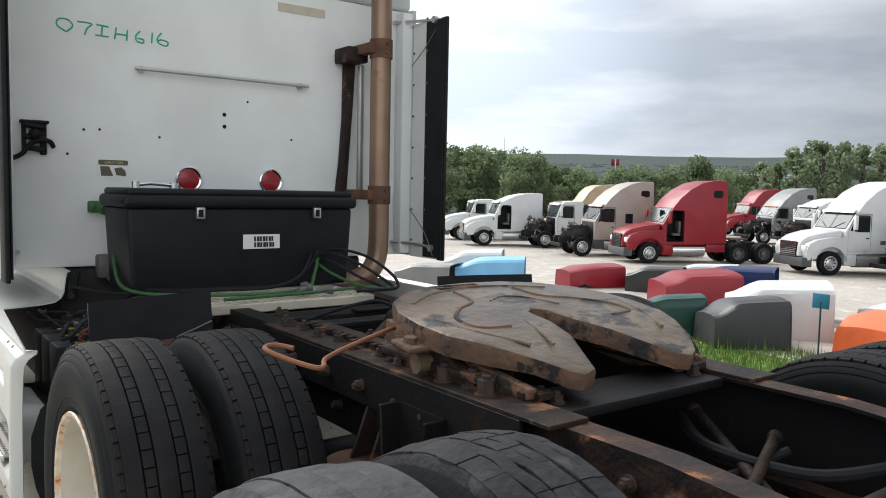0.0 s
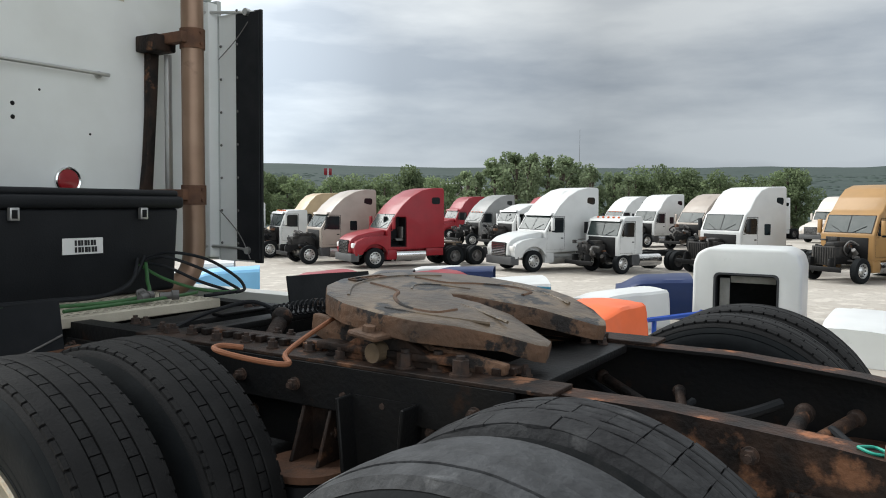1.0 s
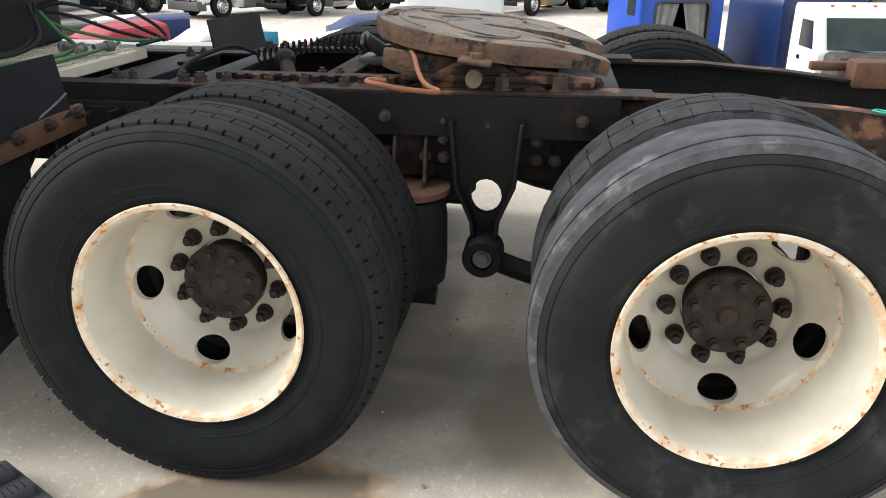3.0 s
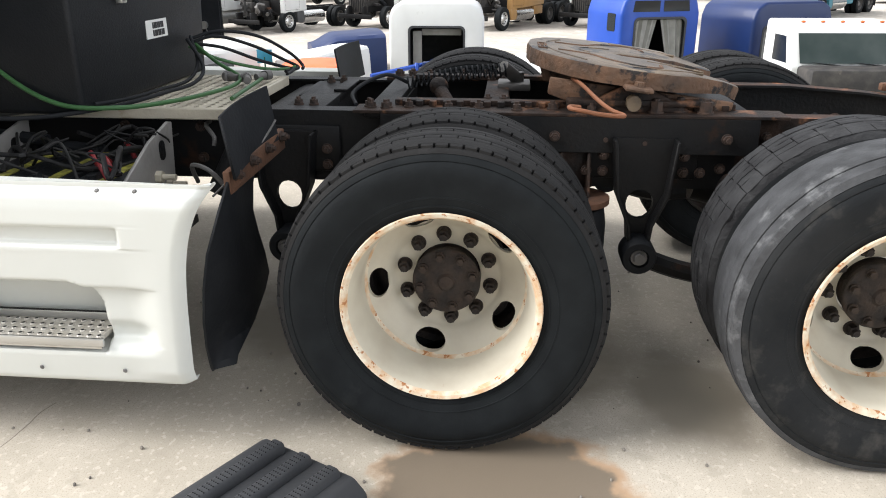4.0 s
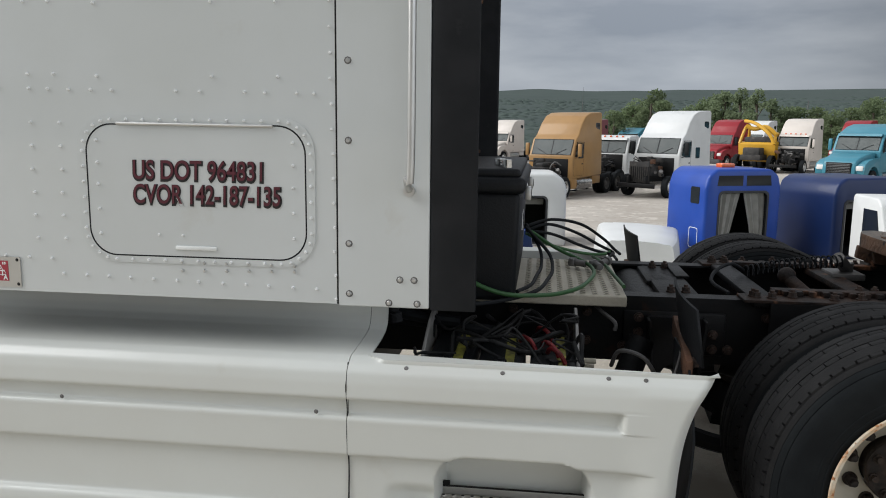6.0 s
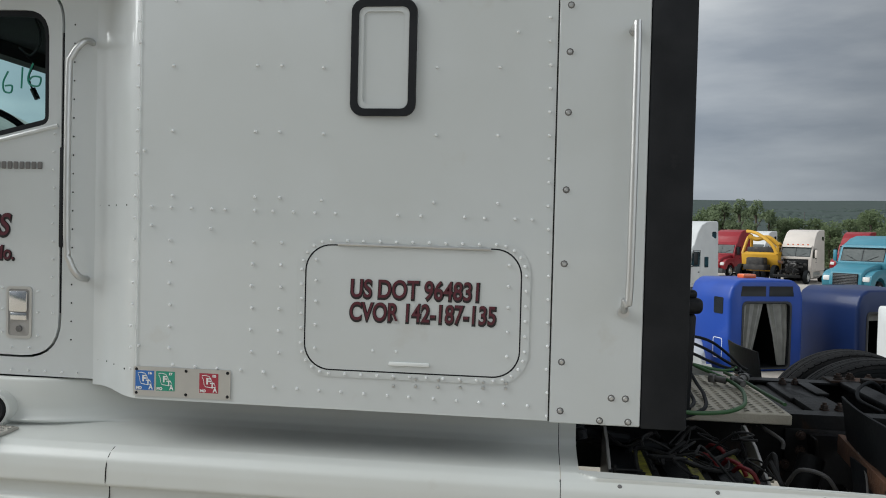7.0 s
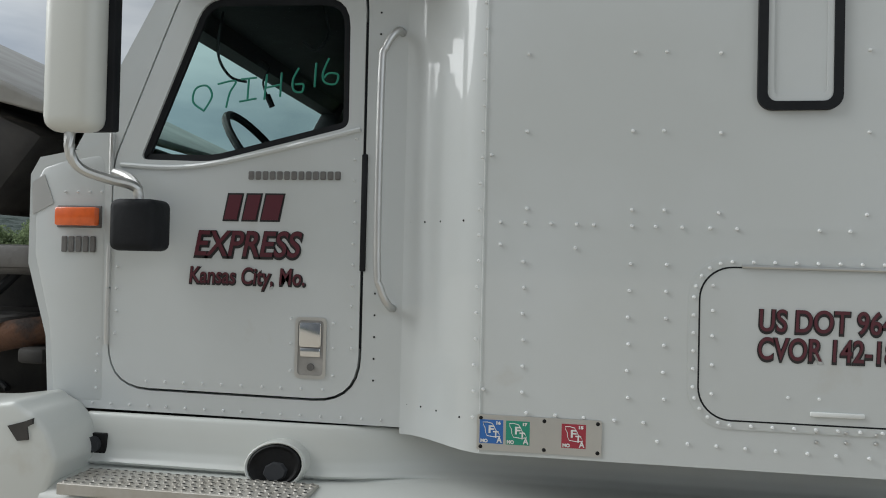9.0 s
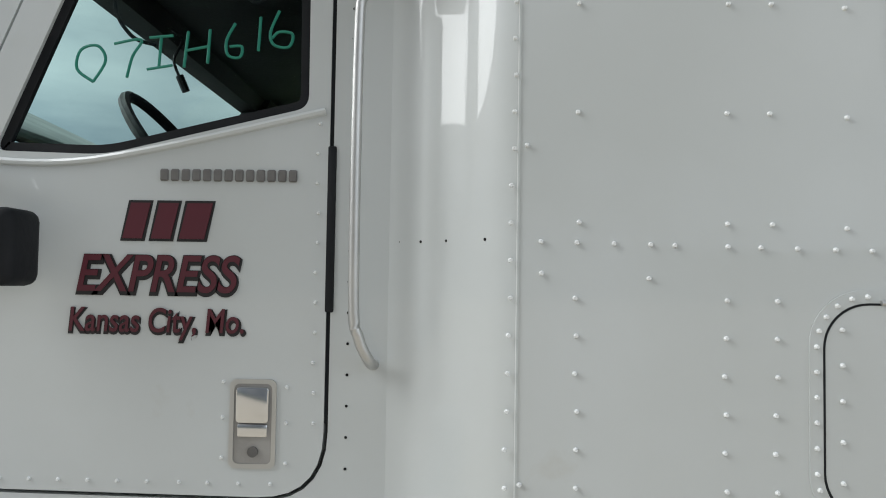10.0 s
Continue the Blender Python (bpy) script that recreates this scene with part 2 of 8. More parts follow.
# ---- mesh tools ----
def thing(name, at=(0, 0, 0), label="", category="", group="", kind="", turn=0.0):
    ob = new(name)
    ob.empty_display_size = 0.2
    ob.matrix_basis = pose(*at, 0, 0, turn)
    return tagged(ob, label, category, group, kind)


def mesh_of(name, bm, material, smooth=True, angle=35):
    bm.normal_update()
    me = bpy.data.meshes.new(name)
    if smooth:
        lim = radians(angle)
        for f in bm.faces:
            f.smooth = True
        for e in bm.edges:
            e.smooth = len(e.link_faces) == 2 and e.calc_face_angle(0) < lim
    bm.to_mesh(me)
    bm.free()
    for m in material if isinstance(material, (list, tuple)) else [material]:
        me.materials.append(m)
    return me


def part(name, bm, material, parent, label="", smooth=True, angle=35):
    ob = new(name, mesh_of(name, bm, material, smooth, angle))
    ob.parent = parent
    return tagged(ob, label)


def piece(name, me, parent, m):
    ob = new(name, me)
    ob.parent = parent
    ob.matrix_basis = m
    return ob


def box(bm, lo, hi, bevel=0.0, seg=2, m=None, mi=0):
    r = bmesh.ops.create_cube(bm, size=1.0)
    vs = r["verts"]
    bmesh.ops.scale(bm, vec=[h - l for l, h in zip(lo, hi)], verts=vs)
    bmesh.ops.translate(bm, vec=[(h + l) / 2 for l, h in zip(lo, hi)], verts=vs)
    if m is not None:
        bmesh.ops.transform(bm, matrix=m, verts=vs)
    fs = list({f for v in vs for f in v.link_faces})
    for f in fs:
        f.material_index = mi
    if bevel:
        es = list({e for v in vs for e in v.link_edges})
        r = bmesh.ops.bevel(bm, geom=es, offset=bevel, segments=seg, profile=0.5, affect="EDGES", clamp_overlap=True)
        for f in r["faces"]:
            f.material_index = mi
    return bm


def cyl(bm, a, b, r, seg=16, r2=None, cap=True, mi=0):
    a, b = Vector(a), Vector(b)
    d = b - a
    m = Matrix.Translation((a + b) / 2) @ d.to_track_quat("Z", "Y").to_matrix().to_4x4()
    g = bmesh.ops.create_cone(bm, cap_ends=cap, segments=seg, radius1=r, radius2=r if r2 is None else r2, depth=d.length, matrix=m)
    for f in {f for v in g["verts"] for f in v.link_faces}:
        f.material_index = mi
    return bm


def ball(bm, c, r, squash=(1, 1, 1), u=12, v=8):
    m = Matrix.Translation(c) @ Matrix.Diagonal((r * squash[0], r * squash[1], r * squash[2], 1))
    bmesh.ops.create_uvsphere(bm, u_segments=u, v_segments=v, radius=1.0, matrix=m)
    return bm


def tube(bm, pts, r, seg=8, smooth_steps=6, closed=False, mi=0):
    """A round tube along a smooth curve through pts."""
    P = [Vector(p) for p in pts]
    n = len(P)
    line = []
    last = n if closed else n - 1
    for i in range(last):
        p0 = P[(i - 1) % n] if closed or i > 0 else P[0]
        p1, p2 = P[i], P[(i + 1) % n]
        p3 = P[(i + 2) % n] if closed or i + 2 < n else P[-1]
        for k in range(smooth_steps):
            t = k / smooth_steps
            line.append(0.5 * ((2 * p1) + (-p0 + p2) * t + (2 * p0 - 5 * p1 + 4 * p2 - p3) * t * t + (-p0 + 3 * p1 - 3 * p2 + p3) * t ** 3))
    if not closed:
        line.append(P[-1])
    rings, up = [], Vector((0.13, 0.21, 1))
    for i, p in enumerate(line):
        a = line[(i - 1) % len(line)] if closed or i > 0 else p
        b = line[(i + 1) % len(line)] if closed or i + 1 < len(line) else p
        d = (b - a).normalized()
        u = d.cross(up)
        if u.length < 0.05:
            u = d.cross(Vector((1, 0.1, 0)))
        u.normalize()
        v = d.cross(u)
        rings.append([bm.verts.new(p + r * (math.cos(2 * math.pi * k / seg) * u + math.sin(2 * math.pi * k / seg) * v)) for k in range(seg)])
    m = len(rings)
    for i in range(m if closed else m - 1):
        A, B = rings[i], rings[(i + 1) % m]
        for k in range(seg):
            f = bm.faces.new((A[k], A[(k + 1) % seg], B[(k + 1) % seg], B[k]))
            f.material_index = mi
    if not closed:
        bm.faces.new(rings[0][::-1]).material_index = mi
        bm.faces.new(rings[-1]).material_index = mi
    return bm


def lathe(bm, profile, seg=64, axis="x", centre=(0, 0, 0), closed=False, mi=0):
    """Turns a profile of (along, radius) round an axis."""
    c = Vector(centre)
    rings = []
    for a, r in profile:
        ring = []
        for k in range(seg):
            t = 2 * math.pi * k / seg
            u, v = r * math.cos(t), r * math.sin(t)
            p = {"x": (a, u, v), "y": (u, a, v), "z": (u, v, a)}[axis]
            ring.append(bm.verts.new(c + Vector(p)))
        rings.append(ring)
    n = len(rings)
    for i in range(n if closed else n - 1):
        A, B = rings[i], rings[(i + 1) % n]
        for k in range(seg):
            bm.faces.new((A[k], A[(k + 1) % seg], B[(k + 1) % seg], B[k])).material_index = mi
    return bm


def prism(bm, poly, lo, hi, axis="x", bevel=0.0, seg=2, mi=0):
    """Extrudes a polygon along an axis. poly holds the two other coordinates, in order."""
    def put(a, p):
        return {"x": (a, p[0], p[1]), "y": (p[0], a, p[1]), "z": (p[0], p[1], a)}[axis]
    A = [bm.verts.new(put(lo, p)) for p in poly]
    B = [bm.verts.new(put(hi, p)) for p in poly]
    fs = [bm.faces.new(A), bm.faces.new(B[::-1])]
    n = len(poly)
    for i in range(n):
        fs.append(bm.faces.new((A[i], B[i], B[(i + 1) % n], A[(i + 1) % n])))
    bmesh.ops.recalc_face_normals(bm, faces=fs)
    for f in fs:
        f.material_index = mi
    if bevel:
        es = list({e for f in fs for e in f.edges})
        r = bmesh.ops.bevel(bm, geom=es, offset=bevel, segments=seg, profile=0.5, affect="EDGES", clamp_overlap=True)
        for f in r["faces"]:
            f.material_index = mi
    return bm


def rounded(y0, z0, y1, z1, r, seg=6, skew=0.0):
    """A rounded rectangle, counter-clockwise."""
    out = []
    for cy, cz, a0 in ((y1 - r, z0 + r, -90), (y1 - r, z1 - r, 0), (y0 + r, z1 - r, 90), (y0 + r, z0 + r, 180)):
        for k in range(seg + 1):
            a = radians(a0 + 90 * k / seg)
            out.append((cy + r * math.cos(a), cz + r * math.sin(a)))
    return out


def ring_prism(bm, outer, inner, lo, hi, axis="x", mi=0):
    """A frame between two outlines of the same number of points."""
    def put(a, p):
        return {"x": (a, p[0], p[1]), "y": (p[0], a, p[1]), "z": (p[0], p[1], a)}[axis]
    V = [[bm.verts.new(put(a, p)) for p in pl] for a in (lo, hi) for pl in (outer, inner)]
    n = len(outer)
    fs = []
    for i in range(n):
        j = (i + 1) % n
        for A, B in ((V[0], V[1]), (V[1], V[3]), (V[3], V[2]), (V[2], V[0])):
            fs.append(bm.faces.new((A[i], A[j], B[j], B[i])))
    bmesh.ops.recalc_face_normals(bm, faces=fs)
    for f in fs:
        f.material_index = mi
    return bm


def lettering(name, text, size, material, parent, m, depth=0.002, shear=0.0, bold=0.0, width=1.0, space=1.0, label=""):
    cu = bpy.data.curves.new(name, "FONT")
    cu.body, cu.size, cu.shear, cu.offset, cu.extrude = text, size, shear, bold, depth
    cu.space_character = space
    tmp = bpy.data.objects.new(name, cu)
    scene.collection.objects.link(tmp)
    dg = bpy.context.evaluated_depsgraph_get()
    me = bpy.data.meshes.new_from_object(tmp.evaluated_get(dg))
    bpy.data.objects.remove(tmp)
    me.materials.clear()
    me.materials.append(material)
    xs = [v.co.x for v in me.vertices]
    x0, x1 = min(xs), max(xs)
    k = width / (x1 - x0)
    for v in me.vertices:
        v.co.x = (v.co.x - x0) * k
    ob = new(name, me)
    ob.parent = parent
    ob.matrix_basis = m
    return tagged(ob, label)


def stroke(name, lines, r, material, parent, m, label=""):
    bm = bmesh.new()
    for ln in lines:
        tube(bm, [(x, y, 0) for x, y in ln], r, 6, 5)
    ob = part(name, bm, material, parent, label)
    ob.matrix_basis = m
    return ob


# lettering on the truck's side reads along -y, upright along z, and faces -x
def on_side(x, y, z):
    return Matrix.Translation((x, y, z)) @ Matrix(((0, 0, -1, 0), (-1, 0, 0, 0), (0, 1, 0, 0), (0, 0, 0, 1)))


# on the back wall: reads along +x, upright along z, faces -y
def on_back(x, y, z):
    return Matrix.Translation((x, y, z)) @ Matrix(((1, 0, 0, 0), (0, 0, -1, 0), (0, 1, 0, 0), (0, 0, 0, 1)))


# ---- ground: a concrete pad, a grass bank, a gravel yard, and wooded hills to the horizon ----
def ease(t):
    t = min(1.0, max(0.0, t))
    return t * t * (3 - 2 * t)


def ground_z(x, y):
    yard = -1.6 - 0.008 * min(60.0, max(-30.0, y))
    z = yard * ease((x - 2.4) / 7.0)
    r = math.hypot(x, y)
    z += max(0.0, r - 130.0) * 0.049 * ease((r - 130) / 260)
    if r > 4:
        z += 0.03 * min(1.0, (r - 4) / 20) * noise.noise((x * 0.22, y * 0.22, 0)) * ease((x - 3) / 5)
    if r > 150:
        z += (r - 150) * 0.0065 * noise.noise((x * 0.0035, y * 0.0035, 2.0))
    return z


def damp(m, spots):
    """Soft-edged oil and water marks with ragged outlines, soaked into a surface."""
    n, l = m.node_tree.nodes, m.node_tree.links
    b = n["Principled BSDF"]
    co = n.new("ShaderNodeTexCoord")
    nz = n.new("ShaderNodeTexNoise")
    nz.inputs["Scale"].default_value, nz.inputs["Detail"].default_value = 6.0, 6.0
    l.new(co.outputs["Object"], nz.inputs["Vector"])
    for x, y, rx, ry, colour, rough, edge in spots:
        mp = n.new("ShaderNodeMapping")
        mp.inputs["Location"].default_value = (-x / rx, -y / ry, 0)
        mp.inputs["Scale"].default_value = (1 / rx, 1 / ry, 0)
        l.new(co.outputs["Object"], mp.inputs["Vector"])
        ln = n.new("ShaderNodeVectorMath")
        ln.operation = "LENGTH"
        l.new(mp.outputs["Vector"], ln.inputs[0])
        ad = n.new("ShaderNodeMath")
        ad.operation = "MULTIPLY_ADD"
        ad.inputs[1].default_value = 0.9
        l.new(nz.outputs["Fac"], ad.inputs[0])
        l.new(ln.outputs["Value"], ad.inputs[2])
        mr = n.new("ShaderNodeMapRange")
        mr.interpolation_type = "SMOOTHSTEP"
        mr.inputs["From Min"].default_value, mr.inputs["From Max"].default_value = 1.45 + edge, 1.45 - edge
        l.new(ad.outputs["Value"], mr.inputs["Value"])
        for socket, value in (("Base Color", (*colour, 1)), ("Roughness", rough)):
            mx = n.new("ShaderNodeMix")
            if socket == "Base Color":
                mx.data_type = "RGBA"
                l.new(b.inputs[socket].links[0].from_socket, mx.inputs[6])
                mx.inputs[7].default_value = value
                out = mx.outputs[2]
            else:
                mx.inputs[2].default_value, mx.inputs[3].default_value = b.inputs[socket].default_value, value
                if b.inputs[socket].links:
                    l.new(b.inputs[socket].links[0].from_socket, mx.inputs[2])
                out = mx.outputs[0]
            l.new(mr.outputs["Result"], mx.inputs[0])
            l.new(out, b.inputs[socket])


def speckle(m, scale, colour, share, amount):
    """Fine grit of another colour, scattered over a surface."""
    n, l = m.node_tree.nodes, m.node_tree.links
    b = n["Principled BSDF"]
    co = n.new("ShaderNodeTexCoord")
    vo = n.new("ShaderNodeTexNoise")
    vo.inputs["Scale"].default_value, vo.inputs["Detail"].default_value = scale, 3.0
    l.new(co.outputs["Object"], vo.inputs["Vector"])
    mr = n.new("ShaderNodeMapRange")
    mr.inputs["From Min"].default_value, mr.inputs["From Max"].default_value, mr.inputs["To Max"].default_value = share, share + 0.06, amount
    l.new(vo.outputs["Fac"], mr.inputs["Value"])
    mx = n.new("ShaderNodeMix")
    mx.data_type = "RGBA"
    l.new(b.inputs["Base Color"].links[0].from_socket, mx.inputs[6])
    mx.inputs[7].default_value = (*colour, 1)
    l.new(mr.outputs["Result"], mx.inputs[0])
    l.new(mx.outputs[2], b.inputs["Base Color"])


speckle(M_CONCRETE, 190.0, (0.30, 0.26, 0.21), 0.56, 0.55)
speckle(M_CONCRETE, 45.0, (0.62, 0.57, 0.49), 0.58, 0.45)
speckle(M_CONCRETE, 14.0, (0.36, 0.32, 0.26), 0.60, 0.45)
OIL = (0.27, 0.235, 0.185)
damp(M_CONCRETE, [(-1.42, -0.20, 0.36, 0.40, (0.40, 0.27, 0.17), 0.8, 0.10), (-1.44, -0.18, 0.34, 0.37, (0.185, 0.150, 0.112), 0.45, 0.07),
                  (-0.80, -0.85, 0.30, 0.22, OIL, 0.7, 0.35), (-0.5, -0.3, 0.4, 0.35, OIL, 0.7, 0.4), (-0.3, 0.6, 0.4, 0.4, OIL, 0.7, 0.4),
                  (-2.1, -1.15, 0.05, 0.04, OIL, 0.6, 0.2), (-1.7, 1.6, 0.35, 0.2, (0.36, 0.32, 0.26), 0.8, 0.5), (-2.3, 0.2, 0.5, 0.2, (0.37, 0.33, 0.27), 0.8, 0.5)])
M_GRAVEL = mat("gravel_yard", (0.44, 0.405, 0.36), 0.95, 0, (0.375, 0.34, 0.30), 0.9, 0.8, 0.4, 14, (0.31, 0.275, 0.235), 0.12, 0.50, soft=0.2)
speckle(M_GRAVEL, 6.0, (0.30, 0.27, 0.23), 0.55, 0.5)
speckle(M_GRAVEL, 1.6, (0.60, 0.56, 0.50), 0.58, 0.5)
M_GRASS = mat("grass_bank", (0.115, 0.185, 0.03), 0.95, 0, (0.075, 0.125, 0.022), 3.0, 0.8, 0.8, 20, (0.22, 0.20, 0.09), 0.6, 0.60)
# distant haze is put into this colour: the green is greyed and blued
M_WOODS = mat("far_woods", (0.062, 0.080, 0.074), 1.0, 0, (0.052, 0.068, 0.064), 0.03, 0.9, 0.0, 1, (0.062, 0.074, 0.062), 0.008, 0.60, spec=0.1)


def build_ground():
    near = [-3000, -1800, -900, -400, -180, -90, -50, -30, -20, -14, -10]
    xs = near + [-8 + 0.5 * k for k in range(44)] + [14 + 2.0 * k for k in range(24)] + [62 + 8 * k for k in range(12)] \
        + [158 + 30 * k for k in range(12)] + [520 + 90 * k for k in range(12)] + [1700, 2100, 2600, 3200]
    ys = [-3000, -2200, -1600, -1200] + [-1000 + 80 * k for k in range(10)] + [-200 + 15 * k for k in range(10)] + [-50 + 4 * k for k in range(9)] \
        + [-15 + 0.5 * k for k in range(60)] + [15 + 2 * k for k in range(24)] + [65 + 12 * k for k in range(14)] + [240 + 60 * k for k in range(14)] \
        + [1100, 1300, 1600, 2000, 2500, 3000]
    bm = bmesh.new()
    V = [[bm.verts.new((x, y, ground_z(x, y))) for y in ys] for x in xs]
    for i in range(len(xs) - 1):
        for j in range(len(ys) - 1):
            f = bm.faces.new((V[i][j], V[i + 1][j], V[i + 1][j + 1], V[i][j + 1]))
            x, y = (xs[i] + xs[i + 1]) / 2, (ys[j] + ys[j + 1]) / 2
            r = math.hypot(x, y)
            wob = 0.6 * noise.noise((x * 0.5, y * 0.5, 5))
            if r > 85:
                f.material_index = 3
            elif x < 2.7:
                f.material_index = 0
            elif x < 9.6 + wob and y > -9 or x < 12.7 + wob and 1.5 < y < 8.8 + wob:
                f.material_index = 2
            else:
                f.material_index = 1
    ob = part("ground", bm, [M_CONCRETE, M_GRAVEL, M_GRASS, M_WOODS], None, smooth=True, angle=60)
    return tagged(ob, "pale concrete pad, grass bank and gravel yard running out to wooded hills", "ground", kind="structure")


ground = build_ground()


# a crack in the concrete
pts_, r_ = [(-2.35, 1.86), (-1.95, 1.60), (-1.7, 1.53), (-1.35, 1.42), (-1.0, 1.38)], 0.0020
bm = bmesh.new()
fine = []
for (x0, y0), (x1, y1) in zip(pts_, pts_[1:]):
    for k in range(8):
        t = k / 8
        fine.append((x0 + (x1 - x0) * t + 0.02 * noise.noise((x0 * 7 + k, y0, 0)), y0 + (y1 - y0) * t + 0.02 * noise.noise((k * 1.7, x1, 4)), -r_ * 0.55))
tube(bm, fine, r_, 6, 2)
tagged(part("crack", bm, mat("crack_dirt", (0.24, 0.21, 0.17), 0.95), None), "thin dark crack in the concrete", "crack", kind="structure")


# ---- the white tractor: chassis, wheels, fifth wheel ----
truck = thing("semi_truck", (0, 0, 0), "white long-nosed sleeper tractor with rusty chassis, riveted cab and cream wheels", "truck")
AXLES = (0.01, -1.32)


def cut_mesh(bm, cutters, material, name):
    """A mesh with the cutters' shapes taken out of it."""
    bmesh.ops.recalc_face_normals(bm, faces=bm.faces)
    bmesh.ops.recalc_face_normals(cutters, faces=cutters.faces)
    a, b = bpy.data.meshes.new(name), bpy.data.meshes.new(name + "_cut")
    bm.to_mesh(a), cutters.to_mesh(b)
    bm.free(), cutters.free()
    oa, ob = bpy.data.objects.new(name, a), bpy.data.objects.new(name + "_cut", b)
    scene.collection.objects.link(oa), scene.collection.objects.link(ob)
    md = oa.modifiers.new("cut", "BOOLEAN")
    md.operation, md.object, md.solver = "DIFFERENCE", ob, "EXACT"
    me = bpy.data.meshes.new_from_object(oa.evaluated_get(bpy.context.evaluated_depsgraph_get()))
    bpy.data.objects.remove(oa), bpy.data.objects.remove(ob)
    out = bmesh.new()
    out.from_mesh(me)
    bpy.data.meshes.remove(me)
    return mesh_of(name, out, material)


def tyre_mesh(kind):
    """kind 0: ribs with rows of worn blocks; 1: bald and scuffed; 2: ragged, with wavering cuts."""
    bm = bmesh.new()
    deep = {0: 0.482, 1: 0.4885, 2: 0.486}[kind]
    prof = [(-0.105, 0.284), (-0.122, 0.303), (-0.131, 0.340), (-0.139, 0.385), (-0.142, 0.412), (-0.1405, 0.432), (-0.134, 0.446), (-0.1325, 0.4475), (-0.1345, 0.450),
            (-0.1325, 0.456), (-0.1265, 0.466), (-0.1255, 0.467), (-0.1265, 0.469), (-0.1225, 0.477), (-0.117, deep), (0.117, deep), (0.1225, 0.477),
            (0.1265, 0.466), (0.134, 0.446), (0.142, 0.412), (0.131, 0.340), (0.105, 0.284)]
    lathe(bm, prof, 96)
    for f in bm.faces:
        q = f.calc_center_median()
        if math.hypot(q.y, q.z) > 0.470:
            f.material_index = 1
    # raised rings on the sidewall
    for r in (0.318, 0.345):
        for s in (-1, 1):
            x = 0.1275 if r < 0.33 else 0.1330
            lathe(bm, [(s * (x - 0.006), r - 0.005), (s * x, r - 0.002), (s * x, r + 0.002), (s * (x - 0.006), r + 0.005)], 96)
    rnd = random.Random(5 + kind)

    def crown(x):
        return 0.5 - 0.0075 * (abs(x) / 0.115) ** 3

    def block(x0, x1, t0, t1, steps=2, lift=0.0, wave=0.0, ph=0.0):
        rows = []
        for i in range(steps + 1):
            t = t0 + (t1 - t0) * i / steps
            d = wave * noise.noise((t * 9, ph, 3.0))
            ring = []
            for x, R in ((x0 + d, deep - 0.002), (x0 + d, crown(x0) + lift - 0.0015), (x0 + d + 0.0025, crown(x0) + lift), (x1 + d - 0.0025, crown(x1) + lift), (x1 + d, crown(x1) + lift - 0.0015), (x1 + d, deep - 0.002)):
                ring.append(bm.verts.new((x, R * math.cos(t), R * math.sin(t))))
            rows.append(ring)
        fs = [bm.faces.new((A[k], A[k + 1], B[k + 1], B[k])) for A, B in zip(rows, rows[1:]) for k in range(5)]
        fs += [bm.faces.new(rows[0]), bm.faces.new(rows[-1][::-1])]
        for f in fs:
            f.material_index = 1

    full = 2 * math.pi
    if kind == 0:
        # plain shoulders with nicked edges, two rows of blocks, a plain middle rib
        for s in (-1, 1):
            for k in range(48):
                block(*sorted((s * 0.104, s * 0.0615)), full * k / 48, full * (k + 1) / 48)
            for k in range(76):
                block(*sorted((s * 0.1165, s * 0.1035)), full * (k + 0.09) / 76, full * (k + 0.91) / 76, 1, rnd.uniform(-0.002, 0.0))
            for k in range(66):
                block(*sorted((s * 0.0570, s * 0.0290)), full * (k + 0.04 + 0.3 * s) / 66, full * (k + 0.96 + 0.3 * s) / 66, 1, rnd.uniform(-0.0015, 0.0))
        for k in range(48):
            block(-0.0245, 0.0245, full * k / 48, full * (k + 1) / 48)
    elif kind == 1:
        for x0, x1, lift in ((-0.117, -0.070, -0.004), (-0.0685, -0.012, 0.0), (-0.0105, 0.050, -0.001), (0.0515, 0.117, -0.004)):
            for k in range(60):
                block(x0, x1, full * k / 60, full * (k + 1) / 60, 2, lift - 0.001, 0.004, x0)
    else:
        for x0, x1 in ((-0.117, -0.085), (-0.082, -0.046), (-0.0435, -0.012), (-0.009, 0.024), (0.027, 0.060), (0.063, 0.117)):
            n = 44
            for k in range(n):
                g = rnd.uniform(0.0, 0.10) if rnd.random() < 0.6 else 0.0
                block(x0, x1, full * (k + g / 2) / n, full * (k + 1 - g / 2) / n, 3, rnd.uniform(-0.003, 0.0), 0.010, x0 * 30)
    bmesh.ops.recalc_face_normals(bm, faces=bm.faces)
    return mesh_of("tyre", bm, [M_TYRE_WORN if kind else M_TYRE, (M_TREAD, M_TREAD_WORN, M_TREAD_RAGGED)[kind]])


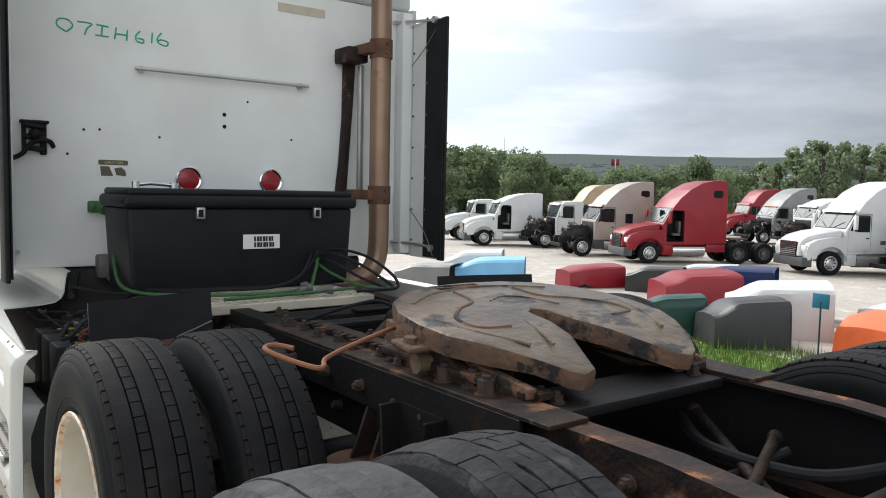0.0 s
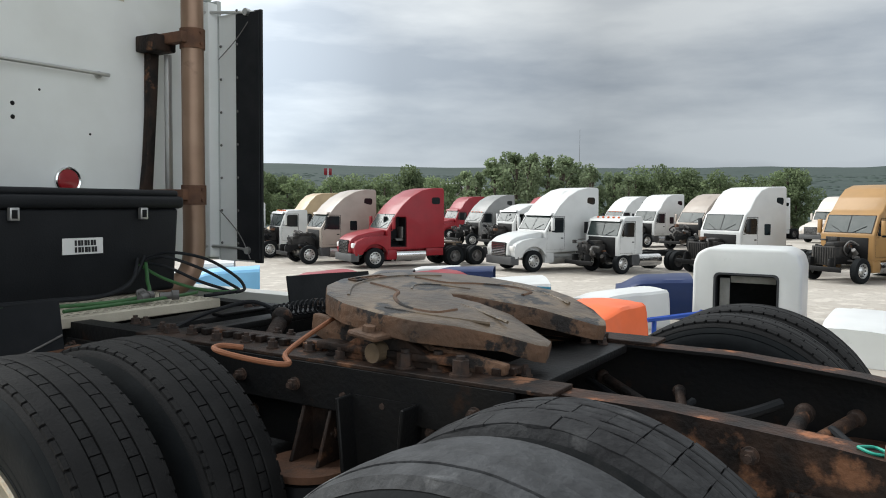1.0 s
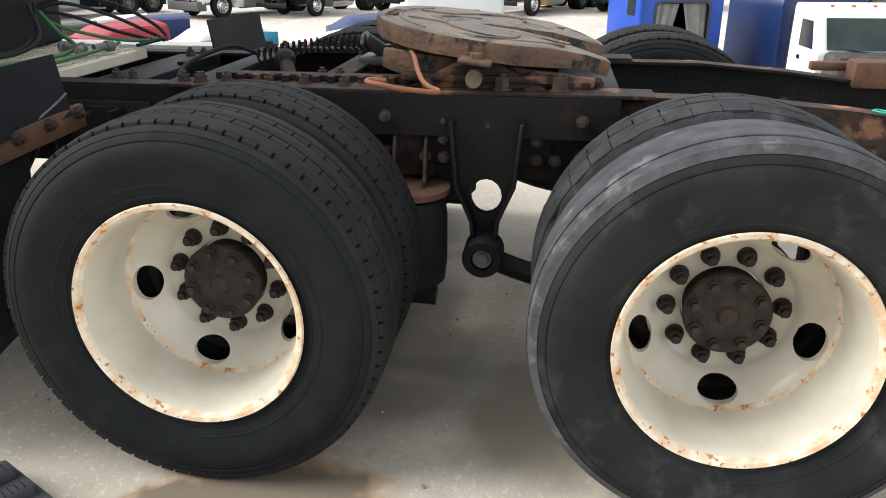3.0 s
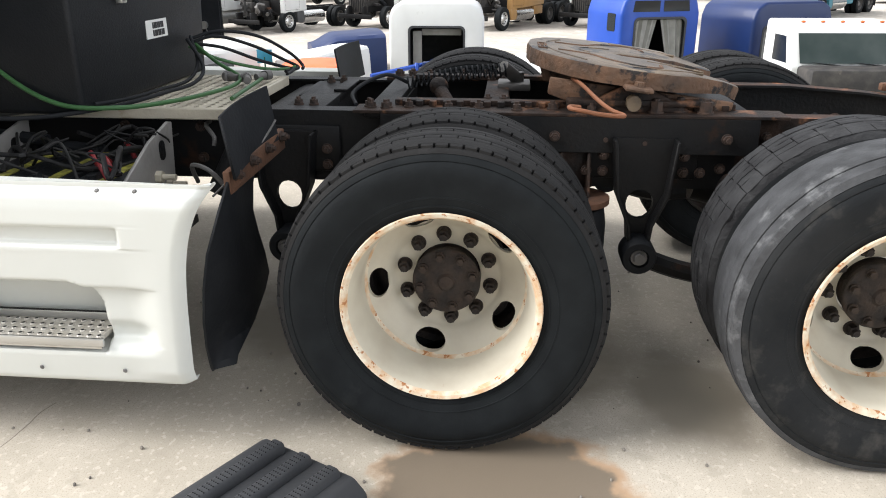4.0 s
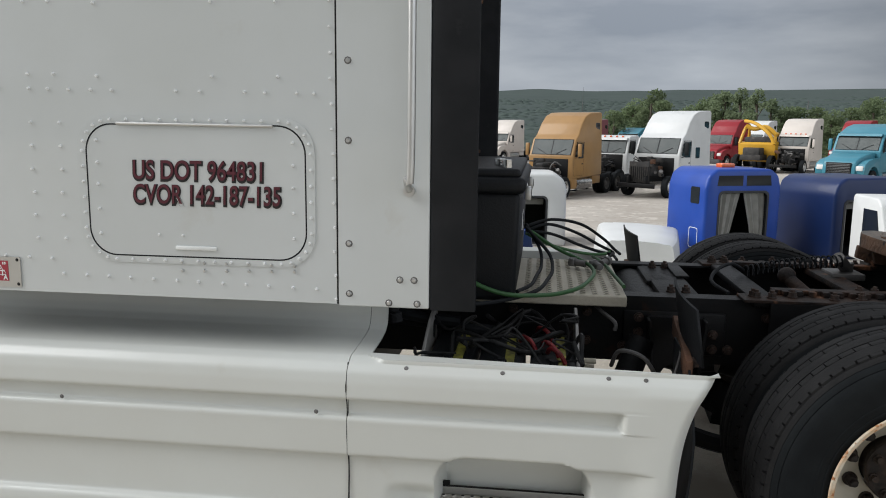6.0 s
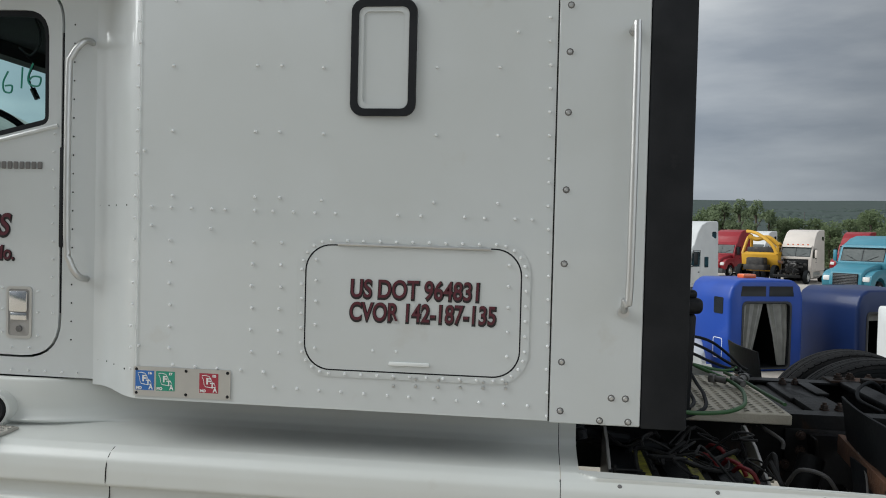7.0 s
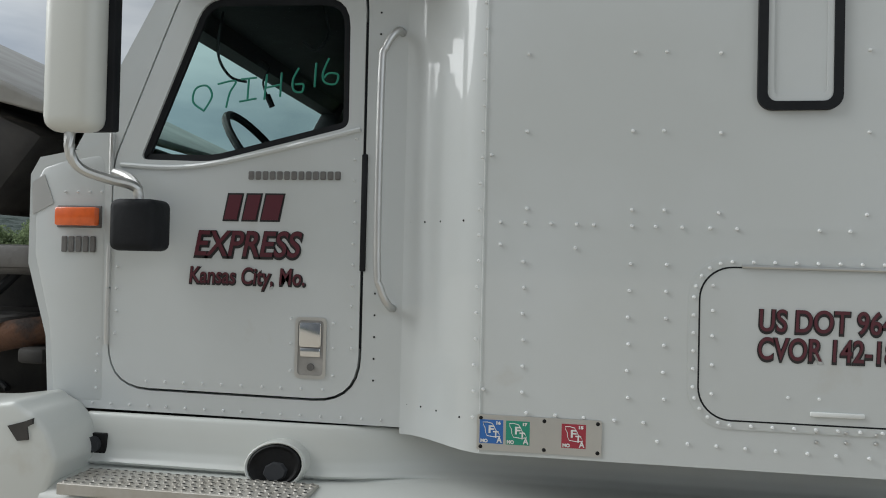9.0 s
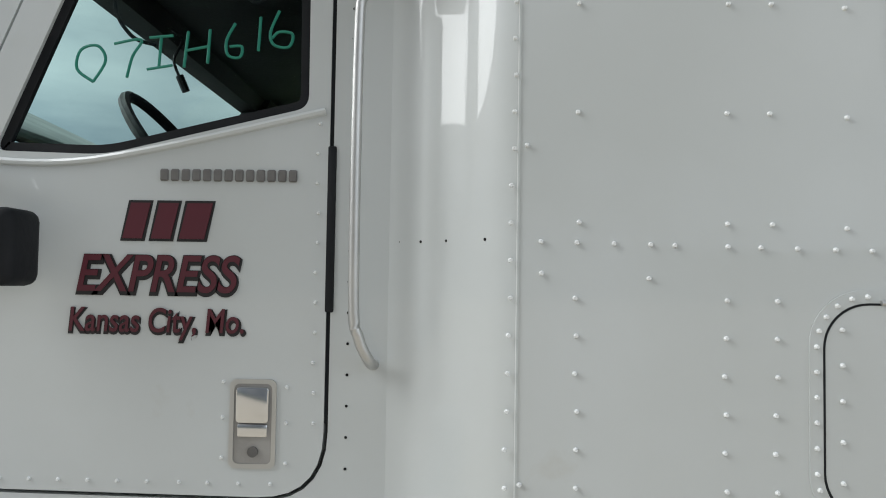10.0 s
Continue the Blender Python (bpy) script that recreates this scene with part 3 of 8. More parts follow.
def rim_mesh():
    bm = bmesh.new()
    # deep-dished disc wheel, seen from outside; x = 0 is the tyre's middle, -x is outwards
    prof = [(-0.108, 0.289), (-0.122, 0.293), (-0.128, 0.300), (-0.134, 0.297), (-0.131, 0.286), (-0.118, 0.278), (-0.095, 0.272), (-0.05, 0.263), (0.0, 0.259), (0.048, 0.257),
            (0.056, 0.255), (0.064, 0.250), (0.074, 0.243), (0.086, 0.232), (0.104, 0.214), (0.124, 0.192), (0.136, 0.180), (0.1415, 0.176), (0.144, 0.172), (0.148, 0.165), (0.148, 0.108),
            (0.160, 0.105), (0.160, 0.170), (0.146, 0.188), (0.112, 0.222), (0.092, 0.242), (0.082, 0.262), (0.10, 0.268), (0.112, 0.285), (0.105, 0.291), (0.06, 0.272), (0.0, 0.272), (-0.09, 0.281)]
    lathe(bm, prof, 80, closed=True)
    cut = bmesh.new()
    for k in range(5):
        a = radians(181 + 72 * k)
        m = Matrix.Translation((0.10, 0.219 * math.cos(a), 0.219 * math.sin(a))) @ Matrix.Rotation(a, 4, "X") @ Matrix.Diagonal((1, 0.030, 0.051, 1)) @ Matrix.Rotation(radians(90), 4, "Y")
        bmesh.ops.create_cone(cut, cap_ends=True, segments=20, radius1=1, radius2=1, depth=0.075, matrix=m)
    me = cut_mesh(bm, cut, [M_CREAM, M_RIMEDGE], "rim")
    # rust creeps out of the seam between barrel and disc
    for p in me.polygons:
        if p.center.x < -0.116 or 0.046 < p.center.x < 0.066 and p.normal.y * p.center.y + p.normal.z * p.center.z < 0:
            p.material_index = 1
    return me


def hub_mesh():
    bm = bmesh.new()
    lathe(bm, [(0.17, 0.100), (0.118, 0.098), (0.112, 0.108), (0.092, 0.109), (0.088, 0.104), (0.086, 0.070), (0.082, 0.060), (0.080, 0.030), (0.072, 0.022), (0.070, 0.0)], 32)
    return mesh_of("hub", bm, M_HUB)


def nut_mesh():
    bm = bmesh.new()
    cyl(bm, (0.149, 0, 0), (0.142, 0, 0), 0.0245, 16)
    cyl(bm, (0.142, 0, 0), (0.116, 0, 0), 0.0190, 6)
    cyl(bm, (0.116, 0, 0), (0.100, 0, 0), 0.0110, 10)
    return mesh_of("wheel_nut", bm, M_HUB)


def hub_bolt_mesh():
    bm = bmesh.new()
    cyl(bm, (0.090, 0, 0), (0.080, 0, 0), 0.0165, 12)
    cyl(bm, (0.080, 0, 0), (0.066, 0, 0), 0.0120, 6)
    return mesh_of("hub_bolt", bm, M_HUB)


TYRES, RIM, HUB, NUT, HUBBOLT = [tyre_mesh(k) for k in range(3)], rim_mesh(), hub_mesh(), nut_mesh(), hub_bolt_mesh()


RIM_INNER = RIM.copy()
RIM_INNER.materials.clear()
RIM_INNER.materials.append(M_HUB)
RIM_INNER.materials.append(M_HUB)


def wheel(x, y, turn, worn, outer):
    w = new("wheel")
    w.parent = truck
    w.matrix_basis = pose(x, y, 0.5, turn * 1.0, 0, 0 if x < 0 else 180)
    if not outer:
        w.matrix_basis = pose(x, y, 0.5, turn * 1.0, 0, 180 if x < 0 else 0)
    piece("tyre", TYRES[worn], w, Matrix())
    piece("rim", RIM if outer else RIM_INNER, w, Matrix())
    if outer:
        hb = piece("hub", HUB, w, Matrix())
        for k in range(8):
            a = 2 * math.pi * k / 8
            piece("bolt", HUBBOLT, hb, Matrix.Translation((0, 0.086 * math.cos(a), 0.086 * math.sin(a))))
        for k in range(10):
            a = 2 * math.pi * (k - 0.5) / 10
            piece("wheel_nut", NUT, w, Matrix.Translation((0, 0.143 * math.cos(a), 0.143 * math.sin(a))))
    return w


for ya, turn in ((AXLES[0], 31), (AXLES[1], 16)):
    for s in (-1, 1):
        wheel(s * 1.095, ya, turn, 1 if ya < -1 and s < 0 else 0, True)
        wheel(s * 0.765, ya, 22 - turn, 2 if ya < -1 and s < 0 else 0, False)


def channel(side):
    """A C-section frame rail that drops away behind the last axle."""
    bm = bmesh.new()
    xo, xi, t = side * 0.425, side * 0.34, 0.010
    stations = [(4.9, 0.93, 0.66), (0.9, 0.93, 0.66), (-1.0, 0.93, 0.66), (-1.42, 0.93, 0.66), (-1.75, 0.905, 0.70), (-2.35, 0.835, 0.70)]
    rings = []
    for y, zt, zb in stations:
        sec = [(xi, zt), (xo, zt), (xo, zb), (xi, zb), (xi, zb + t), (xo - side * t, zb + t), (xo - side * t, zt - t), (xi, zt - t)]
        rings.append([bm.verts.new((x, y, z)) for x, z in sec])
    for A, B in zip(rings, rings[1:]):
        for k in range(8):
            bm.faces.new((A[k], A[(k + 1) % 8], B[(k + 1) % 8], B[k]))
    bm.faces.new(rings[0]), bm.faces.new(rings[-1][::-1])
    bmesh.ops.recalc_face_normals(bm, faces=bm.faces)
    bm.normal_update()
    for f in bm.faces:
        if f.calc_center_median().y < -1.0:
            f.material_index = 1 if f.normal.z > 0.5 else (2 if f.normal.x * side > 0.5 else 0)
    return part("frame_rail", bm, [M_FRAME, M_RAILRUST, M_RUSTFRAME], truck, angle=30)


rail_l, rail_r = channel(-1), channel(1)


def bolt_mesh(r=0.016, h=0.022):
    bm = bmesh.new()
    cyl(bm, (0, 0, 0), (0, 0, 0.006), r * 1.25, 12)
    cyl(bm, (0, 0, 0.006), (0, 0, h), r, 6)
    cyl(bm, (0, 0, h), (0, 0, h + 0.010), r * 0.55, 8)
    return mesh_of("bolt", bm, M_BOLT)


BOLT, BOLT_BIG = bolt_mesh(), bolt_mesh(0.024, 0.042)

# crossmembers between the rails
for y, w, z in ((0.62, 0.16, 0.925), (0.31, 0.10, 0.94), (-0.12, 0.10, 0.945), (-0.97, 0.20, 0.93), (2.2, 0.2, 0.90), (-2.2, 0.1, 0.83)):
    bm = bmesh.new()
    x = 0.34 if y != 0.31 else 0.46
    box(bm, (-x, y - w / 2, z - (0.16 if y > 0.5 else 0.03)), (x, y + w / 2, z), 0.008)
    if y in (0.31, -0.12):
        box(bm, (-0.33, y - w / 2 - 0.004, z - 0.10), (0.33, y - w / 2 + 0.012, z - 0.028))
    cm = part("crossmember", bm, M_RUSTFRAME if y == -0.12 else M_FRAME, truck)
    for s in (-1, 1):
        for dy in (-0.03, 0.03):
            piece("bolt", BOLT, cm, Matrix.Translation((s * (x - 0.05), y + dy, z)))


def slide_rail(side):
    """The angle iron and toothed track on top of a rail that carries the fifth wheel."""
    bm = bmesh.new()
    s = side
    lo, hi = sorted((s * 0.345, s * 0.475))
    box(bm, (lo, -1.16, 0.93), (hi, 0.40, 0.942), 0.002, 1)
    lo, hi = sorted((s * 0.462, s * 0.475))
    box(bm, (lo, -1.06, 0.80), (hi, 0.30, 0.93), 0.002, 1, mi=1)
    sl = part("slide_rail", bm, [M_RUSTFRAME, M_FRAME], truck, "rust-streaked mounting angle with bolt heads")
    bm = bmesh.new()
    lo, hi = sorted((s * 0.30, s * 0.352))
    box(bm, (lo, -1.00, 0.942), (hi, 0.26, 0.962), 0.002, 1)
    for k in range(24):
        y = -0.97 + k * 0.051
        a, b = sorted((s * 0.352, s * 0.380))
        box(bm, (a, y, 0.942), (b, y + 0.026, 0.962), 0.002, 1)
    part("toothed_track", bm, M_RUSTFRAME, sl)
    for k, y in enumerate((0.35, 0.285, 0.20, 0.05, -0.06, -0.20, -0.33, -0.47, -0.60, -0.70, -0.79, -0.877)):
        big = y < -0.65
        piece("bolt", BOLT_BIG if big else BOLT, sl, pose(s * (0.40 if k % 2 == 0 else 0.425), y, 0.942, 0, 0, 17 * k))
    return sl


slide_l, slide_r = slide_rail(-1), slide_rail(1)


def fifth_wheel():
    fw = new("fifth_wheel")
    fw.parent = truck
    fw.matrix_basis = pose(0, -0.62, 1.018, 7.0, 0, 0) @ Matrix.Diagonal((1.0, 0.92, 1.0, 1.0))
    tagged(fw, "greasy brown tilted coupling plate")
    half = [(0.0, 0.43), (0.16, 0.415), (0.29, 0.36), (0.40, 0.26), (0.455, 0.14), (0.47, 0.0), (0.455, -0.13), (0.40, -0.24), (0.325, -0.36), (0.265, -0.435),
            (0.225, -0.455), (0.175, -0.44), (0.085, -0.24), (0.045, -0.11), (0.036, 0.01), (0.0, 0.04)]
    out = half + [(-x, y) for x, y in half[-2:0:-1]]
    bm = bmesh.new()

    def top(x, y):
        return 0.078 - (0.055 * ((-y - 0.30) / 0.2) ** 1.4 if y < -0.30 else 0.0)
    A = [bm.verts.new((x, y, top(x, y))) for x, y in out]
    B = [bm.verts.new((x * 0.985, y * 0.985, top(x, y) - (0.062 if y > -0.3 else 0.05))) for x, y in out]
    f1, f2 = bm.faces.new(A), bm.faces.new(B[::-1])
    for i in range(len(out)):
        j = (i + 1) % len(out)
        bm.faces.new((A[i], B[i], B[j], A[j]))
    bmesh.ops.recalc_face_normals(bm, faces=bm.faces)
    bmesh.ops.bevel(bm, geom=[e for e in bm.edges if all(v in A for v in e.verts)], offset=0.012, segments=2, profile=0.5, affect="EDGES", clamp_overlap=True)
    bmesh.ops.triangulate(bm, faces=[f for f in bm.faces if len(f.verts) > 4])
    bm.normal_update()
    for f in bm.faces:
        f.material_index = 1 if f.normal.z < 0.5 else 0
    part("top_plate", bm, [M_FIFTH, M_FIFTHEDGE], fw, angle=28)
    # worn raised lettering ridges and cast-in beads on the plate
    for pts_, r_ in (([(-0.36, 0.20, 0.076), (-0.22, 0.30, 0.076), (-0.06, 0.345, 0.076), (0.10, 0.34, 0.076), (0.26, 0.27, 0.076)], 0.007),
                     ([(-0.40, 0.02, 0.076), (-0.36, -0.12, 0.076), (-0.28, -0.28, 0.074)], 0.006), ([(0.40, 0.02, 0.076), (0.36, -0.12, 0.076), (0.28, -0.28, 0.074)], 0.006),
                     ([(-0.13, -0.08, 0.076), (-0.17, -0.20, 0.076), (-0.21, -0.30, 0.074)], 0.005), ([(-0.08, 0.16, 0.076), (0.0, 0.20, 0.076), (0.08, 0.16, 0.076), (0.13, 0.05, 0.076)], 0.006)):
        bm = bmesh.new()
        tube(bm, pts_, r_, 6, 5)
        part("cast_bead", bm, M_FIFTH, fw)
    bm = bmesh.new()
    ring_prism(bm, rounded(-0.16, 0.345, 0.02, 0.385, 0.008, 2), rounded(-0.152, 0.352, 0.012, 0.378, 0.006, 2), 0.076, 0.083, "z")
    for k in range(6):
        box(bm, (-0.142 + 0.025 * k, 0.357, 0.077), (-0.128 + 0.025 * k, 0.373, 0.0815), 0.002, 1)
    part("cast_plate", bm, M_FIFTHEDGE, fw)
    # grease grooves, cast ribs under the plate, and the side hinge lugs
    for s in (-1, 1):
        bm = bmesh.new()
        tube(bm, [(s * 0.13, 0.30, 0.074), (s * 0.15, 0.17, 0.074), (s * 0.25, 0.10, 0.074), (s * 0.33, 0.0, 0.074), (s * 0.32, -0.10, 0.074), (s * 0.22, -0.12, 0.074)], 0.0095, 6, 6)
        part("grease_groove", bm, M_FIFTHEDGE, fw)
        bm = bmesh.new()
        prism(bm, [(0.33, 0.0), (0.33, -0.06), (0.10, -0.11), (-0.12, -0.11), (-0.40, -0.03), (-0.40, 0.0)], s * 0.36 - 0.015, s * 0.36 + 0.015, "x", 0.006)
        prism(bm, [(0.36, 0.0), (0.34, -0.05), (-0.05, -0.06), (-0.05, 0.0)], s * 0.12 - 0.012, s * 0.12 + 0.012, "x", 0.005)
        part("rib", bm, M_FIFTHEDGE, fw)
        bm = bmesh.new()
        cyl(bm, (s * 0.38, 0.0, -0.04), (s * 0.465, 0.0, -0.04), 0.028, 20)
        part("pivot_pin", bm, M_FIFTH, fw)
    for s in (-1, 1):
        bm = bmesh.new()
        box(bm, (min(s * 0.42, s * 0.525), -0.055, 0.008), (max(s * 0.42, s * 0.525), 0.055, 0.026), 0.010)
        cyl(bm, (s * 0.49, 0.0, 0.026), (s * 0.49, 0.0, 0.042), 0.020, 6)
        part("bracket", bm, M_FIFTHEDGE, fw)
    bm = bmesh.new()
    cyl(bm, (0.0, 0.05, 0.0), (0.0, 0.05, -0.05), 0.14, 24)
    box(bm, (-0.30, 0.02, -0.045), (0.10, 0.09, -0.012), 0.008)
    box(bm, (-0.10, -0.10, -0.05), (0.10, 0.22, -0.02), 0.01)
    part("locking_jaw", bm, M_RUSTFRAME, fw)
    return fw


fifth = fifth_wheel()
for s in (-1, 1):
    bm = bmesh.new()
    prism(bm, [(-0.84, 0.942), (-0.40, 0.942), (-0.55, 1.02), (-0.59, 1.045), (-0.65, 1.045), (-0.69, 1.02)], s * 0.40 - 0.02, s * 0.40 + 0.02, "x", 0.006)
    box(bm, (s * 0.37 - 0.06, -0.86, 0.962), (s * 0.37 + 0.06, -0.38, 0.985), 0.006)
    part("pedestal", bm, M_RUSTFRAME, truck)

# release handle: a bent rusty rod
bm = bmesh.new()
tube(bm, [(-0.36, -0.40, 1.05), (-0.45, -0.43, 1.04), (-0.60, -0.47, 1.015), (-0.69, -0.505, 0.998), (-0.718, -0.545, 0.986), (-0.745, -0.53, 0.987), (-0.785, -0.46, 1.0),
          (-0.815, -0.405, 1.015), (-0.805, -0.368, 1.02), (-0.77, -0.365, 1.02), (-0.735, -0.40, 1.013)], 0.0072, 8, 6)
part("release_rod", bm, M_ORANGEWIRE, truck, "rusty orange bent pull rod")


# ---- axles, brakes, suspension ----
for ya in AXLES:
    bm = bmesh.new()
    cyl(bm, (-0.62, ya, 0.5), (0.62, ya, 0.5), 0.075, 16)
    ball(bm, (0.02, ya, 0.5), 0.22, (0.9, 1.0, 1.0), 20, 14)
    cyl(bm, (0.02, ya, 0.5), (0.02, ya + 0.36, 0.55), 0.10, 16, 0.06)
    part("axle", bm, M_FRAME, truck)
    for s in (-1, 1):
        bm = bmesh.new()
        lathe(bm, [(s * 0.95, 0.0), (s * 0.95, 0.105), (s * 0.895, 0.19), (s * 0.895, 0.225), (s * 0.66, 0.24), (s * 0.64, 0.19), (s * 0.64, 0.0)], 32)
        part("brake_drum", bm, M_FRAME, truck)
        # brake chamber
        bm = bmesh.new()
        cyl(bm, (s * 0.52, ya + 0.20, 0.62), (s * 0.52, ya + 0.38, 0.66), 0.085, 20)
        cyl(bm, (s * 0.52, ya + 0.27, 0.634), (s * 0.52, ya + 0.30, 0.642), 0.094, 20)
        cyl(bm, (s * 0.52, ya + 0.06, 0.59), (s * 0.52, ya + 0.20, 0.62), 0.018, 8)
        part("brake_chamber", bm, M_RUSTFRAME, truck)
        # air spring under the rail, behind the axle
        bm = bmesh.new()
        yb = ya - 0.43
        lathe(bm, [(0.30, 0.0), (0.30, 0.085), (0.33, 0.115), (0.40, 0.122), (0.55, 0.122), (0.61, 0.112), (0.625, 0.0)], 28, "z", (s * 0.50, yb, 0))
        sp = part("air_spring", bm, M_RUBBER, truck)
        bm = bmesh.new()
        cyl(bm, (s * 0.50, yb, 0.625), (s * 0.50, yb, 0.645), 0.13, 28)
        part("air_spring_cap", bm, M_RUST, sp)
        bm = bmesh.new()
        for dy in (-0.055, 0.045):
            prism(bm, [(s * 0.43, 0.645), (s * 0.53, 0.645), (s * 0.47, 0.80), (s * 0.43, 0.80)], yb + dy, yb + dy + 0.012, "y", 0.003, 1)
        box(bm, (min(s * 0.428, s * 0.44), yb - 0.07, 0.66), (max(s * 0.428, s * 0.44), yb + 0.07, 0.80), 0.004)
        part("air_spring_bracket", bm, M_RUSTFRAME, sp)
        # trailing arm
        bm = bmesh.new()
        tube(bm, [(s * 0.53, ya + 0.66, 0.43), (s * 0.53, ya + 0.40, 0.36), (s * 0.53, ya, 0.40), (s * 0.53, ya - 0.30, 0.30), (s * 0.53, ya - 0.52, 0.28)], 0.036, 8)
        part("trailing_arm", bm, M_FRAME, truck)


def hanger(side, y):
    """A forked spring hanger bolted to the rail, with its rubber-bushed eye."""
    s = side
    bm = bmesh.new()
    x0, x1 = sorted((s * 0.43, s * 0.450))
    box(bm, (x0, y - 0.20, 0.70), (x1, y + 0.20, 0.875), 0.012)
    web = [(y - 0.115, 0.86), (y - 0.095, 0.66), (y - 0.045, 0.545), (y - 0.034, 0.44), (y + 0.034, 0.44), (y + 0.045, 0.545), (y + 0.095, 0.66), (y + 0.115, 0.86)]
    cut = bmesh.new()
    prism(cut, [(y + 0.050 * math.cos(2 * math.pi * k / 16), 0.615 + (0.055 if k < 9 else 0.060) * math.sin(2 * math.pi * k / 16)) for k in range(16)], min(s * 0.4, s * 0.7), max(s * 0.4, s * 0.7))
    body_ = bmesh.new()
    prism(body_, web, min(s * 0.452, s * 0.482), max(s * 0.452, s * 0.482))
    hg = piece("hanger", cut_mesh(body_, cut, M_FRAME, "hanger"), truck, Matrix())
    for d in (-1, 1):
        prism(bm, [(y + d * 0.115, 0.86), (y + d * 0.103, 0.86), (y + d * 0.084, 0.66), (y + d * 0.034, 0.545), (y + d * 0.026, 0.46), (y + d * 0.038, 0.46), (y + d * 0.047, 0.545), (y + d * 0.096, 0.66)], min(s * 0.45, s * 0.545), max(s * 0.45, s * 0.545), "x", 0.003, 1)
    part("flange", bm, M_FRAME, hg)
    bm = bmesh.new()
    lathe(bm, [(s * 0.47, 0.03), (s * 0.47, 0.060), (s * 0.48, 0.064), (s * 0.58, 0.064), (s * 0.59, 0.058), (s * 0.59, 0.036), (s * 0.575, 0.032), (s * 0.575, 0.0)], 28, "x", (0, y, 0.437))
    part("bushing", bm, M_RUBBER, hg)
    bm = bmesh.new()
    cyl(bm, (s * 0.575, y, 0.437), (s * 0.582, y, 0.437), 0.030, 16)
    cyl(bm, (s * 0.582, y, 0.437), (s * 0.602, y, 0.437), 0.021, 6)
    part("bushing_nut", bm, M_ENGINE_GREY, hg)
    for dy, z in ((-0.15, 0.79), (-0.15, 0.73), (-0.21, 0.73), (0.14, 0.79), (0.14, 0.73), (0.20, 0.73), (0.0, 0.84), (0.14, 0.85)):
        piece("bolt", BOLT, hg, Matrix.Translation((s * 0.452, y + dy, z)) @ Matrix.Rotation(radians(90 * s), 4, "Y"))
    return hg


for s in (-1, 1):
    for y in (0.657, -0.663):
        hanger(s, y)
# rows of bolts along the rails' webs
for s in (-1, 1):
    for y in (0.30, 0.12, -0.12, -0.34, -0.95, -1.1, -1.35, -1.6, 1.0, 1.3):
        for z in (0.86, 0.74):
            piece("bolt", BOLT, rail_l if s < 0 else rail_r, Matrix.Translation((s * (0.475 if -1.06 < y < 0.3 and z > 0.8 else 0.425), y, z)) @ Matrix.Rotation(radians(90 * s), 4, "Y"))
# torque rods and shock tubes between the rails at the rear
for a, b, r in (((0.30, -1.0, 0.82), (0.05, -1.45, 0.70), 0.018), ((0.32, -1.25, 0.80), (-0.10, -1.40, 0.72), 0.016), ((0.36, -1.75, 0.78), (-0.2, -1.55, 0.72), 0.02), ((-0.30, -1.62, 0.79), (0.30, -1.62, 0.79), 0.022)):
    bm = bmesh.new()
    cyl(bm, a, b, r, 12)
    for q in (a, b):
        ball(bm, q, r * 1.35, (1, 1, 1), 10, 8)
    part("torque_rod", bm, M_RUSTFRAME, truck)
for pts, r in (([(0.30, -0.95, 0.80), (0.15, -1.15, 0.78), (0.22, -1.40, 0.76), (0.34, -1.55, 0.80)], 0.016), ([(-0.1, -1.0, 0.8), (0.05, -1.2, 0.72), (0.3, -1.3, 0.78)], 0.012),
               ([(0.2, -1.7, 0.78), (0.05, -1.85, 0.74), (0.25, -2.0, 0.76), (0.36, -2.1, 0.74)], 0.012)):
    bm = bmesh.new()
    tube(bm, pts, r, 8)
    part("air_line", bm, M_RUBBER, truck)
# green crayon characters on the left rail's rear top
for char in ([[(0.0, 0.0), (0.03, 0.03), (0.06, 0.0), (0.03, -0.02), (0.0, 0.0)]], [[(0.10, 0.03), (0.15, 0.03), (0.12, -0.03)]], [[(0.19, 0.03), (0.19, -0.03)]],
             [[(0.24, 0.03), (0.24, -0.03)], [(0.24, 0.0), (0.29, 0.0)], [(0.29, 0.03), (0.29, -0.03)]]):
    stroke("chalk_character", char, 0.0035, M_GREENMARK, truck, Matrix.Translation((-0.385, -1.80, 0.903)) @ Matrix.Rotation(radians(-90), 4, "Z") @ Matrix.Rotation(radians(6.6), 4, "Y"))
# rear end: bent brackets on the frame tips
for s in (-1, 1):
    bm = bmesh.new()
    box(bm, (s * 0.38 - 0.06, -2.18, 0.85), (s * 0.38 + 0.05, -1.98, 0.95), 0.01)
    box(bm, (s * 0.44 - 0.02, -2.14, 0.90), (s * 0.44 + 0.02, -1.85, 0.935), 0.008)
    part("tail_bracket", bm, M_RUST, truck)


# ---- sleeper, cab, door, skirts ----
SX = 1.212   # half width over the sleeper
DX = 1.02    # half width over the doors
cab = new("cab")
cab.parent = truck
tagged(cab, "white riveted cab and sleeper with side extenders")


def shell_outline(n=8):
    """Half of the plan of cab and sleeper (x negative), from the back wall forwards."""
    pts = [(-SX, 1.832), (-SX, 3.24)]
    for k in range(1, n + 1):
        t = k / n
        pts.append((-SX + (SX - DX) * ease(t), 3.24 + 0.30 * t))
    return pts


